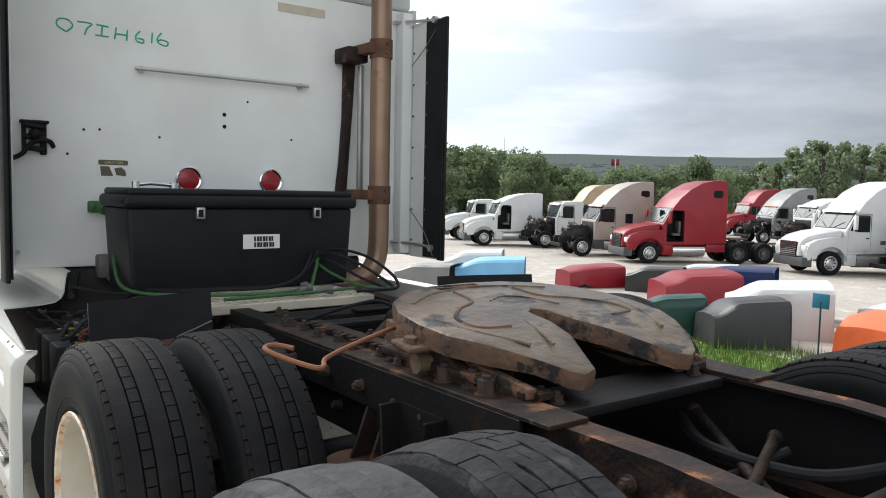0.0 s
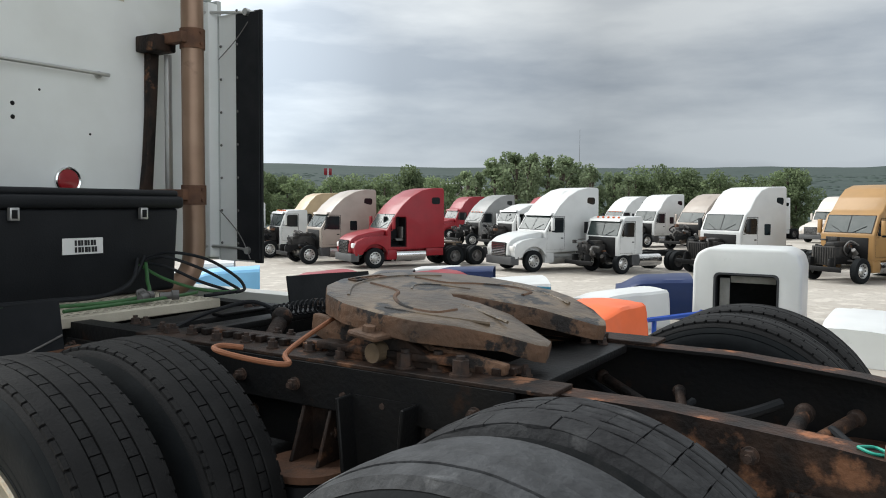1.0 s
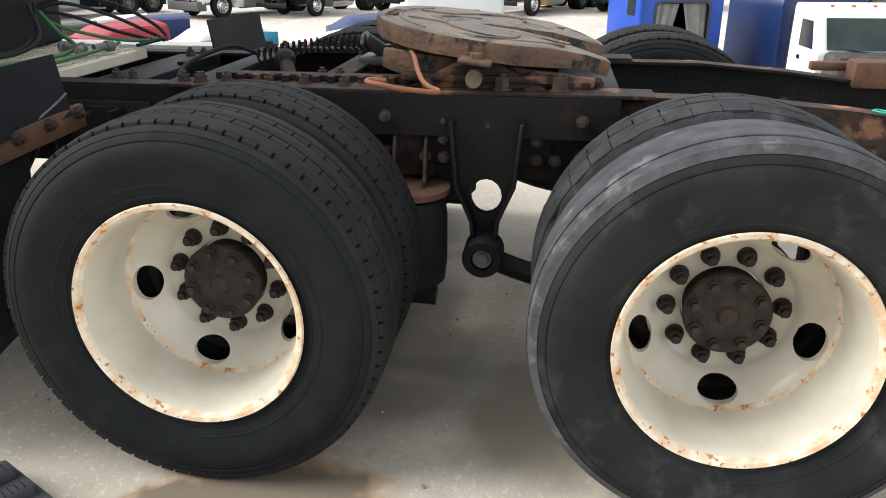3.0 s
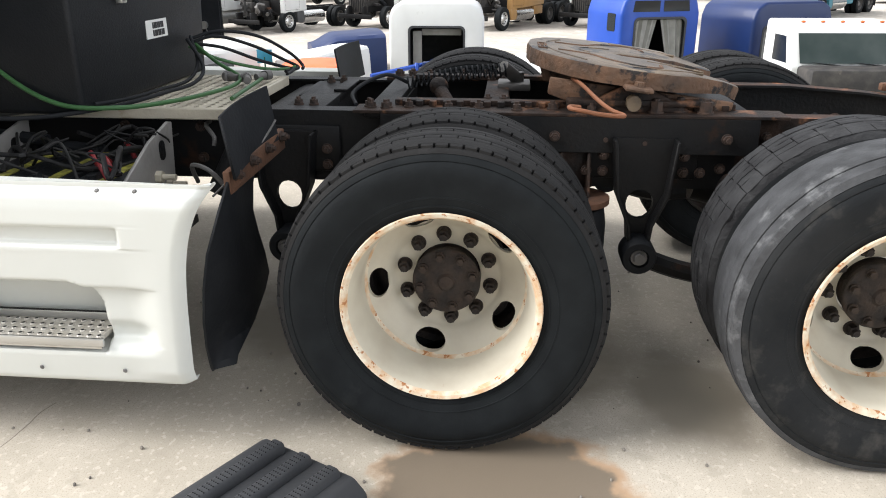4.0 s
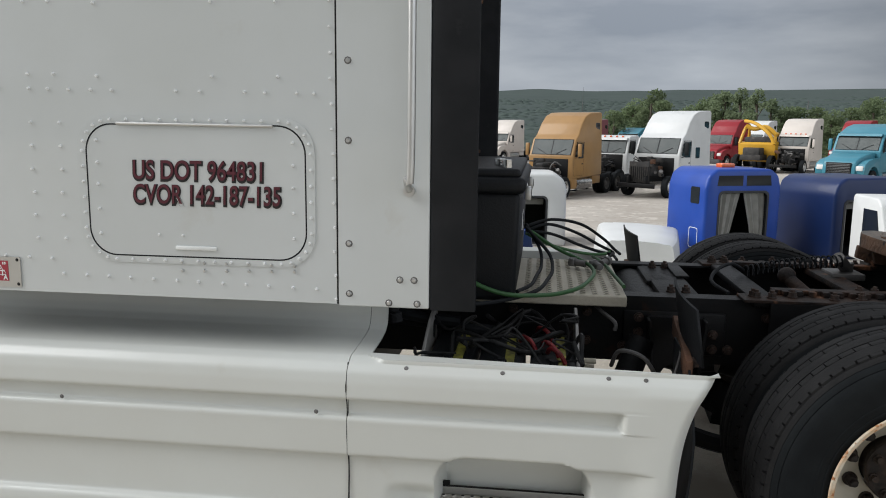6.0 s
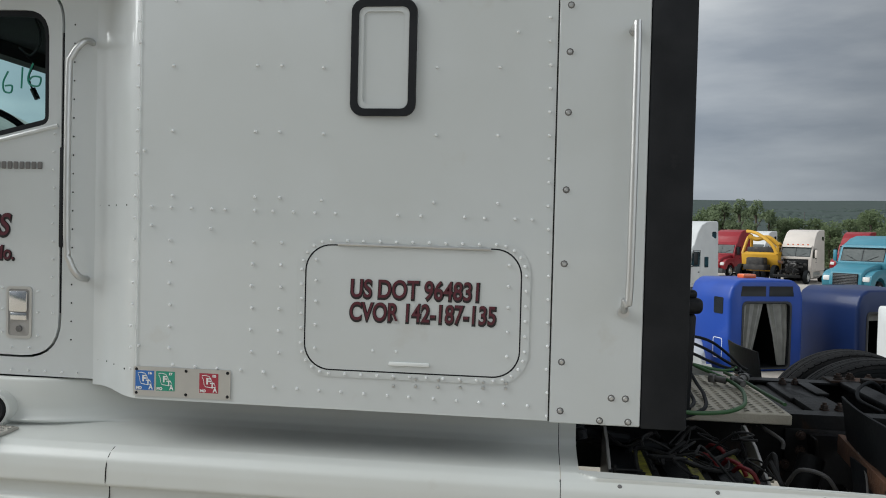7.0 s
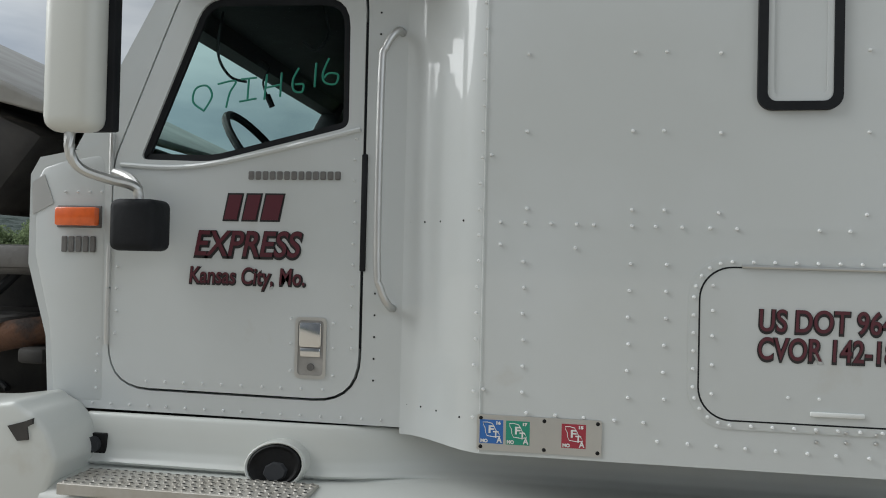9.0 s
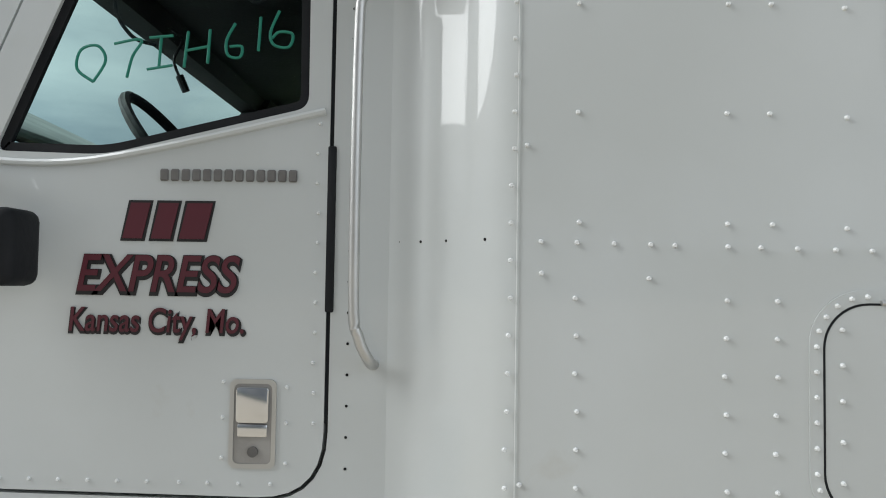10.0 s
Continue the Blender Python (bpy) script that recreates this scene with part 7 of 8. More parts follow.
PROFILE = {
    "aero": [(-0.62, 0.85), (-0.62, 1.86), (-1.10, 2.62), (-1.45, 3.05), (-1.95, 3.48), (-2.55, 3.80), (-3.15, 3.93), (-3.72, 3.93), (-3.80, 3.85), (-3.80, 0.95)],
    "steep": [(-0.62, 0.85), (-0.62, 1.90), (-0.95, 2.68), (-1.22, 2.86), (-1.60, 3.40), (-2.00, 3.76), (-2.5, 3.92), (-3.62, 3.97), (-3.72, 3.90), (-3.72, 0.95)],
    "mid": [(-0.62, 0.85), (-0.62, 1.88), (-0.98, 2.66), (-1.25, 2.80), (-1.9, 3.08), (-2.6, 3.22), (-3.55, 3.25), (-3.62, 3.18), (-3.62, 0.95)],
    "day": [(-0.62, 0.85), (-0.62, 1.78), (-0.90, 2.58), (-1.10, 2.76), (-2.20, 2.80), (-2.28, 2.70), (-2.28, 0.95)],
}


def semi(at, turn, colour, style, hood, label, group="parked tractors", frame_end=-6.1, scale=1.0, open_door=False, seed=0, hood_colour=None, fwd=0.0):
    rnd = random.Random(100 + seed)
    z = ground_z(at[0], at[1])
    ca, sa = math.cos(radians(turn)), math.sin(radians(turn))
    # at is the ground point under the driver's front wheel
    ox, oy = at[0] + ca * 1.03 * scale, at[1] + sa * 1.03 * scale
    tr = thing("semi_truck", (ox, oy, z), label, "truck", group, turn=turn)
    tr.scale = (scale, scale, scale)
    prof = PROFILE[style]
    rear = prof[-1][0]
    bm = bmesh.new()
    prism(bm, prof, -1.17, 1.17, "x", 0.10, 3)
    for v in bm.verts:
        k = ease((v.co.z - 1.9) / 1.9)
        v.co.x *= 1.0 - 0.07 * k
    if open_door:
        hole = bmesh.new()
        prism(hole, [(-0.80, 1.02), (-0.80, 1.84), (-1.04, 2.42), (-1.12, 2.50), (-1.62, 2.50), (-1.66, 2.44), (-1.66, 1.02)], -1.4, -0.30)
        c = piece("cab", cut_mesh(bm, hole, colour, "cab"), tr, Matrix())
        bm = bmesh.new()
        for lo, hi in (((-0.34, -1.66, 1.02), (-0.31, -0.80, 2.49)), ((-1.08, -1.655, 1.025), (-0.34, -1.63, 2.42)), ((-1.08, -1.63, 1.025), (-0.34, -0.83, 1.06)), ((-1.08, -0.83, 1.03), (-0.34, -0.805, 1.80))):
            box(bm, lo, hi)
        part("lining", bm, M_RUBBER, c, "dark bare cab interior", smooth=False)
        bm = bmesh.new()
        box(bm, (-0.95, -1.60, 1.30), (-0.45, -1.20, 1.42), 0.04)
        box(bm, (-0.95, -1.60, 1.42), (-0.45, -1.48, 2.00), 0.05)
        part("seat", bm, M_ENGINE_GREY, c)
        bm = bmesh.new()
        tube(bm, [(-0.72 + 0.21 * math.cos(q * 0.785), -0.98 + 0.06 * math.sin(q * 0.785), 1.72 + 0.20 * math.sin(q * 0.785)) for q in range(8)], 0.016, 6, 3, True)
        part("steering_wheel", bm, M_FRAME, c)
    else:
        c = part("cab", bm, colour, tr)
    c.matrix_basis = Matrix.Translation((0, fwd, 0))
    # windscreen, split in two panes
    (y0, z0), (y1, z1) = prof[1], prof[2]
    d = Vector((y1 - y0, z1 - z0))
    nn = Vector((d.y, -d.x)).normalized() * 0.012
    a, b = Vector((y0, z0)) + d * 0.10, Vector((y0, z0)) + d * 0.95
    for s in (-1, 1):
        bm = bmesh.new()
        lo, hi = sorted((s * 0.012, s * 1.0))
        prism(bm, [tuple(a - nn), tuple(a + nn), tuple(b + nn), tuple(b - nn)], lo, hi)
        ws = part("windscreen", bm, M_GLASSGREY, c, smooth=False)
        bm = bmesh.new()
        nn2 = nn * 1.25
        for u0, u1, w0, w1 in ((0.07, 0.10, 0.0, 1.03), (0.95, 0.985, 0.0, 1.03), (0.07, 0.985, 0.0, 0.022), (0.07, 0.985, 1.0, 1.03)):
            q0, q1 = Vector((y0, z0)) + d * u0, Vector((y0, z0)) + d * u1
            lo, hi = sorted((s * w0, s * w1))
            prism(bm, [tuple(q0 - nn2), tuple(q0 + nn2), tuple(q1 + nn2), tuple(q1 - nn2)], lo, hi)
        part("rubber_frame", bm, M_RUBBER, ws, smooth=False)
        bm = bmesh.new()
        w0_ = Vector((y0, z0)) + d * 0.10 + nn * 1.8
        w1_ = Vector((y0, z0)) + d * 0.42 + nn * 1.8
        cyl(bm, (s * 0.25, w0_.x, w0_.y), (s * 0.75, w1_.x, w1_.y), 0.012, 6)
        part("wiper", bm, M_RUBBER, ws)
    if style in ("day", "mid") or seed % 3 == 0:
        bm = bmesh.new()
        e = Vector((y0, z0)) + d * 1.02
        prism(bm, [(e.x - 0.02, e.y), (e.x + 0.16, e.y - 0.05), (e.x + 0.10, e.y + 0.06), (e.x - 0.05, e.y + 0.08)], -1.05, 1.05)
        part("sun_visor", bm, colour, c)
    for s in (-1, 1):
        kx = 1.0 - 0.07 * ease(0.35 / 1.9)
        lo, hi = sorted((s * 1.155 * kx, s * 1.176 * kx))
        bm = bmesh.new()
        if not open_door or s > 0:
            prism(bm, [(-0.78, 1.86), (-1.02, 2.42), (-1.10, 2.50), (-1.62, 2.50), (-1.66, 2.44), (-1.66, 1.80), (-1.2, 1.80)], lo, hi)
            part("side_window", bm, M_GLASSDARK, c, smooth=False)
            bm = bmesh.new()
            ring_prism(bm, [(-0.70, 1.0), (-0.70, 1.85), (-1.02, 2.56), (-1.72, 2.56), (-1.72, 1.0)][::-1], [(-0.715, 1.015), (-0.715, 1.84), (-1.03, 2.545), (-1.705, 2.545), (-1.705, 1.015)][::-1],
                       s * 1.150, s * 1.170)
            part("door_seam", bm, M_FRAME, c, smooth=False)
            bm = bmesh.new()
            box(bm, (min(s * 1.165, s * 1.185), -1.64, 1.52), (max(s * 1.165, s * 1.185), -1.50, 1.57), 0.005)
            part("door_handle", bm, M_FRAME, c, smooth=False)
        if style in ("aero", "steep"):
            kx = 1.0 - 0.07 * ease(1.35 / 1.9)
            lo, hi = sorted((s * 1.155 * kx, s * 1.178 * kx))
            bm = bmesh.new()
            prism(bm, rounded(rear + 0.25, 3.12, rear + 0.72, 3.46, 0.10, 3), lo, hi)
            part("sleeper_window", bm, M_GLASSDARK, c, smooth=False)
        if seed % 2 == 0 and style != "day":
            bm = bmesh.new()
            prism(bm, rounded(rear + 1.15, 1.75, rear + 1.55, 2.25, 0.04, 2), s * 1.150, s * 1.170)
            part("vent_window", bm, M_GLASSDARK, c, smooth=False)
        # mirror
        bm = bmesh.new()
        box(bm, (s * 1.38 - 0.09, -0.92, 1.90), (s * 1.38 + 0.09, -0.80, 2.48), 0.03)
        tube(bm, [(s * 1.38, -0.86, 2.0), (s * 1.28, -0.82, 1.84), (s * 1.10, -0.78, 1.80)], 0.02, 6)
        part("mirror", bm, colour if seed % 2 else M_RUBBER, c)
        # fuel tank, step fairing
        bm = bmesh.new()
        cyl(bm, (s * 0.86, -1.15, 0.62), (s * 0.86, -2.75, 0.62), 0.30, 24)
        for q in (-1.45, -2.0, -2.5):
            cyl(bm, (s * 0.86, q, 0.62), (s * 0.86, q + 0.05, 0.62), 0.306, 24)
        part("fuel_tank", bm, M_CHROME if seed % 3 else M_ALU, tr)
        bm = bmesh.new()
        box(bm, (min(s * 0.75, s * 1.14), -1.15, 0.40), (max(s * 0.75, s * 1.14), -0.62, 0.92), 0.04)
        part("step_box", bm, colour if seed % 2 else M_CHARCOALPLASTIC, tr)
        if style != "day":
            bm = bmesh.new()
            box(bm, (min(s * 0.6, s * 1.13), rear + 0.05, 0.55), (max(s * 0.6, s * 1.13), -2.78, 0.93), 0.03)
            part("side_fairing", bm, colour, tr)
    # roof lamps
    e = Vector(prof[3]) if style != "aero" else Vector(prof[2])
    for k in range(5 if style == "day" or seed % 7 == 0 else 0):
        bm = bmesh.new()
        x = -0.7 + 0.35 * k
        box(bm, (x - 0.05, e.x + 0.02, e.y - 0.06), (x + 0.05, e.x + 0.10, e.y + 0.02), 0.015)
        part("roof_lamp", bm, M_AMBER, c)
    # frame
    bm = bmesh.new()
    for s in (-1, 1):
        box(bm, (s * 0.43 - 0.045, frame_end, 0.74), (s * 0.43 + 0.045, 1.05, 1.0))
    for y in (-3.0, -4.0, -4.6, -5.3, frame_end + 0.1):
        box(bm, (-0.42, y - 0.06, 0.78), (0.42, y + 0.06, 0.96))
    part("frame", bm, M_FRAME, tr)
    if frame_end < -5.5:
        bm = bmesh.new()
        prism(bm, [(-0.45, -4.6), (-0.3, -4.3), (0.3, -4.3), (0.45, -4.6), (0.40, -5.0), (0.25, -5.35), (0.06, -4.8), (-0.06, -4.8), (-0.25, -5.35), (-0.40, -5.0)], 1.10, 1.20, "z", 0.01, 1)
        box(bm, (-0.4, -4.9, 0.98), (0.4, -4.7, 1.11))
        part("coupling_plate", bm, M_FIFTH, tr)
    axles = [-4.45, -5.75] if frame_end < -5.5 else [-4.0]
    for s in (-1, 1):
        far_wheel(tr, s * 1.03, 0.0)
        for y in axles:
            far_wheel(tr, s * 1.03, y, True)
            if seed % 2:
                bm = bmesh.new()
                prism(bm, [(y - 0.6, 0.9), (y - 0.62, 0.9), (y - 0.62, 0.35), (y - 0.6, 0.35)], s * 0.75, s * 1.18)
                part("mud_flap", bm, M_RUBBER, tr, smooth=False)
    if hood:
        hc = hood_colour or colour
        bm = bmesh.new()
        prism(bm, [(-0.60, 0.95), (-0.60, 1.86), (0.15, 1.76), (0.80, 1.60), (1.10, 1.42), (1.17, 1.20), (1.20, 0.74), (0.62, 0.74)], -0.86, 0.86, "x", 0.09, 3)
        for v in bm.verts:
            v.co.x *= 1.12 - 0.20 * ease((v.co.y + 0.6) / 1.8)
        hd = part("hood", bm, hc, tr)
        for s in (-1, 1):
            bm = bmesh.new()
            arch = [(0.68 * math.cos(radians(a)), 0.52 + 0.66 * math.sin(radians(a))) for a in range(15, 176, 16)]
            outer = [(1.02, 0.62), (1.10, 1.02), (0.98, 1.30), (0.62, 1.46), (0.1, 1.55), (-0.66, 1.58), (-0.66, 0.62)]
            prism(bm, outer + arch[::-1], min(s * 0.72, s * 1.16), max(s * 0.72, s * 1.16), "x", 0.075, 3)
            part("fender", bm, hc, tr)
            bm = bmesh.new()
            box(bm, (min(s * 0.72, s * 1.10), 0.98, 0.98), (max(s * 0.72, s * 1.10), 1.125, 1.22), 0.05)
            part("headlamp", bm, M_LABELWHITE, tr)
        bm = bmesh.new()
        box(bm, (-0.60, 1.14, 0.70), (0.60, 1.215, 1.36), 0.03)
        gr = part("grille", bm, M_FRAME, tr)
        for k in range(8):
            bm = bmesh.new()
            box(bm, (-0.56, 1.21, 0.75 + 0.075 * k), (0.56, 1.232, 0.785 + 0.075 * k))
            part("grille_bar", bm, M_CHROME, gr)
        bm = bmesh.new()
        prism(bm, [(-1.18, 0.86), (-1.05, 1.22), (1.05, 1.22), (1.18, 0.86), (1.0, 0.80), (0.9, 1.0), (-0.9, 1.0), (-1.0, 0.80)], 0.34, 0.72, "z", 0.03, 2)
        part("bumper", bm, M_CHARCOALPLASTIC, tr)
    else:
        # bare front: dark bulkhead, engine with its covers, pipes, hoses and battery boxes
        bm = bmesh.new()
        box(bm, (-0.92, -0.66, 0.80), (0.92, -0.60, 1.78), 0.02)
        part("bulkhead", bm, M_FRAME, tr).matrix_basis = Matrix.Translation((0, fwd, 0))
        bm = bmesh.new()
        box(bm, (-0.30, -0.62, 0.80), (0.28, 0.62, 1.42), 0.05)
        box(bm, (-0.20, -0.55, 1.42), (0.16, 0.48, 1.60), 0.05)
        cyl(bm, (0.0, 0.62, 1.12), (0.0, 0.72, 1.12), 0.17, 14)
        part("engine", bm, M_DARK, tr).matrix_basis = Matrix.Translation((0, fwd, 0))
        fan = part("fan", cyl(bmesh.new(), (0, 0.72, 1.12), (0, 0.76, 1.12), 0.09, 12), M_FRAME, tr)
        fan.matrix_basis = Matrix.Translation((0, fwd, 0))
        for k in range(7):
            bm = bmesh.new()
            box(bm, (-0.05, 0.73, 0.06), (0.05, 0.75, 0.36), 0.0, 1, Matrix.Translation((0, 0, 1.12)) @ Matrix.Rotation(2 * math.pi * k / 7, 4, "Y"))
            part("fan_blade", bm, M_FRAME, fan, smooth=False)
        stuff_mats = (M_DARK, M_ENGINE_GREY, M_FRAME, M_RUST, M_RUBBER, M_ENGINE_GREY)
        for k in range(20):
            bm = bmesh.new()
            x, y, zz = rnd.uniform(-0.95, 0.85), rnd.uniform(-0.55, 0.55), rnd.uniform(0.85, 1.65)
            if k % 3 == 0:
                box(bm, (x, y, zz), (x + rnd.uniform(0.1, 0.3), y + rnd.uniform(0.1, 0.3), zz + rnd.uniform(0.06, 0.22)), 0.02)
            elif k % 3 == 1:
                cyl(bm, (x, y, zz), (x + rnd.uniform(-0.2, 0.2), y + rnd.uniform(0.1, 0.3), zz + rnd.uniform(-0.1, 0.3)), rnd.uniform(0.04, 0.10), 12)
            else:
                tube(bm, [(x, y, zz), (x + 0.2, y + 0.25, zz + rnd.uniform(-0.1, 0.25)), (x + rnd.uniform(-0.3, 0.4), y + 0.45, zz - 0.15), (x * 0.5, y + 0.2, zz - 0.4)], rnd.uniform(0.02, 0.05), 8)
            part("engine_part", bm, stuff_mats[k % 6], tr).matrix_basis = Matrix.Translation((0, fwd * 0.9, 0))
        if seed in (1, 2, 19, 20):
            bm = bmesh.new()
            box(bm, (-0.50, 0.78, 0.70), (0.50, 0.86, 1.45 if seed != 20 else 1.62), 0.02)
            rd = part("radiator", bm, M_DARK, tr)
            for k in range(9):
                bm = bmesh.new()
                box(bm, (-0.48 + 0.106 * k, 0.86, 0.74), (-0.44 + 0.106 * k, 0.875, 1.40), 0.0)
                part("radiator_fin", bm, M_FRAME, rd, smooth=False)
        bm = bmesh.new()
        for sx_ in (-0.43, 0.43):
            box(bm, (sx_ - 0.06, 0.7, 0.62), (sx_ + 0.06, 1.10, 0.95), 0.03)
        box(bm, (-0.95, 1.06, 0.46), (0.95, 1.14, 0.66), 0.02)
        part("front_crossmember", bm, M_FRAME, tr).matrix_basis = Matrix.Translation((0, fwd * 0.8, 0))
    if style != "day" and seed % 2 == 0:
        bm = bmesh.new()
        cyl(bm, (1.0, rear - 0.18, 0.9), (1.0, rear - 0.18, 3.9), 0.075, 12)
        part("exhaust_stack", bm, M_CHROME, tr)
    return tr


M_CHARCOALPLASTIC = mat("dark_grey_plastic", (0.05, 0.052, 0.055), 0.6, 0, (0.08, 0.08, 0.08), 4.0, 0.5)
HEAD = 61
semi((32.1, 0.25), HEAD, P_GOLD, "steep", False, "gold sleeper tractor with its hood gone and engine bare", seed=1)
semi((33.23, 5.47), HEAD, P_WHITE, "steep", False, "white sleeper tractor with missing hood and dark engine bay", seed=2)
semi((31.28, 9.61), HEAD + 4, P_WHITE, "day", False, "small white day cab truck on a long bare chassis", seed=4, frame_end=-5.4, scale=0.92, fwd=0.95)
semi((30.13, 13.43), HEAD, P_WHITE, "aero", True, "white aerodynamic sleeper tractor with a chrome grille", seed=3)
semi((27.73, 20.7), HEAD, P_RED, "aero", True, "faded red sleeper tractor with its door missing", seed=5, open_door=True)
semi((28.17, 25.3), HEAD, P_TAUPE, "aero", False, "taupe sleeper tractor without a hood", seed=6)
semi((30.6, 30.5), HEAD, P_WHITE, "day", False, "white day cab tractor stripped of its hood", seed=7)
semi((28.66, 33.81), HEAD, P_WHITE, "mid", True, "white tractor with a low sleeper and open door", seed=9, open_door=True)
semi((30.99, 39.04), HEAD, P_WHITE, "day", True, "white day cab tractor with red lettering", seed=11)
semi((37.04, 35.12), HEAD, P_BEIGE, "steep", True, "beige sleeper tractor parked behind others", seed=12)
semi((35.95, 42.01), HEAD, P_BLUE, "mid", True, "blue tractor parked behind others", seed=13)
semi((48.25, 27.07), HEAD, P_GREY, "aero", False, "dark grey sleeper tractor without a hood", seed=14)
semi((47.09, 23.65), HEAD, P_WHITE, "mid", False, "white low-roof tractor without a hood", seed=15, open_door=True)
semi((54.2, 15.64), HEAD, P_WHITE, "steep", False, "white day cab tractor with a tall roof fairing", seed=16)
semi((51.55, 11.61), HEAD, P_TAUPE, "aero", False, "taupe-grey sleeper tractor with bare engine", seed=17)
semi((64.24, -2.63), HEAD, P_MAROON, "steep", True, "maroon sleeper tractor in the far row", seed=18)
semi((38.74, -2.86), HEAD, P_WHITE, "day", False, "white day cab tractor with stripped front", seed=19)
semi((33.45, -4.62), HEAD - 8, P_WHITE, "steep", False, "white sleeper tractor with black radiator bare", seed=20, scale=1.03)
semi((54.72, -17.2), HEAD - 6, P_CREAM, "steep", False, "cream sleeper tractor without a hood", seed=21)
semi((62.57, -13.65), HEAD - 10, P_RED, "steep", True, "red long-nosed tractor in the far row", seed=22)
semi((71.24, -18.34), HEAD - 10, P_WHITE, "steep", True, "white tractor in the far row", seed=23)
semi((67.95, -25.98), HEAD - 10, P_RED, "steep", True, "red tractor in the far row", seed=24)
semi((39.5, -15.8), HEAD - 14, P_TEAL, "mid", True, "teal sleeper tractor with a white grille", seed=25, scale=1.08)
semi((73.86, 11.0), HEAD, P_WHITE, "aero", True, "white tractor in the far row", seed=26)
semi((69.94, 4.95), HEAD, P_CREAM, "steep", True, "cream tractor in the far row", seed=27)
semi((61.73, 20.84), HEAD, P_WHITE, "aero", True, "white tractor in the far row", seed=28)
semi((59.64, 27.82), HEAD, P_RED, "steep", True, "red tractor in the far row", seed=29)
semi((57.55, 34.79), HEAD, P_RED, "steep", True, "red tractor behind the beige one", seed=30)
semi((78.11, -7.95), HEAD, P_TEAL, "mid", True, "blue-green tractor in the far row", seed=31)
semi((52.34, -25.78), HEAD - 14, P_WHITE, "steep", True, "white tractor at the end of the row", seed=32)


def wreck(at, turn):
    """A crushed yellow cab with its roof peeled back."""
    w = thing("wrecked_cab", (at[0], at[1], ground_z(*at)), "crushed yellow truck cab with its roof torn open", "truck wreck", turn=turn)
    w.scale = (1.25, 1.25, 1.3)
    bm = bmesh.new()
    tube(bm, [(-1.1, 0.2, 1.6), (-0.7, 0.1, 2.2), (0.2, -0.2, 2.75), (1.0, -0.6, 2.9)], 0.10, 8)
    part("torn_roof_rail", bm, P_YELLOW, w)
    bm = bmesh.new()
    prism(bm, [(-0.2, 0.6), (0.0, 1.6), (-0.3, 1.75), (-1.3, 1.7), (-1.5, 0.6)], -1.1, 1.1, "x", 0.06, 2)
    part("body", bm, P_YELLOW, w)
    for s, top in ((-1, 2.2), (1, 2.65)):
        bm = bmesh.new()
        tube(bm, [(s * 1.05, -0.1, 1.6), (s * 0.9, -0.45, top - 0.2), (s * 0.85, -0.9, top), (s * 1.0, -1.4, top - 0.5), (s * 1.05, -1.45, 1.6)], 0.09, 8)
        part("pillar", bm, P_YELLOW, w)
    bm = bmesh.new()
    tube(bm, [(-0.95, -0.5, 2.1), (-0.3, -0.6, 2.55), (0.4, -0.6, 2.45), (0.9, -0.5, 2.6)], 0.13, 8)
    part("roof_edge", bm, P_YELLOW, w)
    bm = bmesh.new()
    box(bm, (-0.85, -1.3, 1.55), (0.85, -0.2, 2.0), 0.1)
    part("interior", bm, M_DARK, w)
    bm = bmesh.new()
    box(bm, (-0.6, -3.6, 0.7), (0.6, 0.9, 1.0), 0.02)
    box(bm, (-0.5, 0.0, 0.8), (0.5, 0.8, 1.4), 0.08)
    part("chassis", bm, M_DARK, w)
    for s in (-1, 1):
        far_wheel(w, s * 1.0, 0.2)
        far_wheel(w, s * 1.0, -3.0, True)


wreck((56.68, -14.43), HEAD - 6)


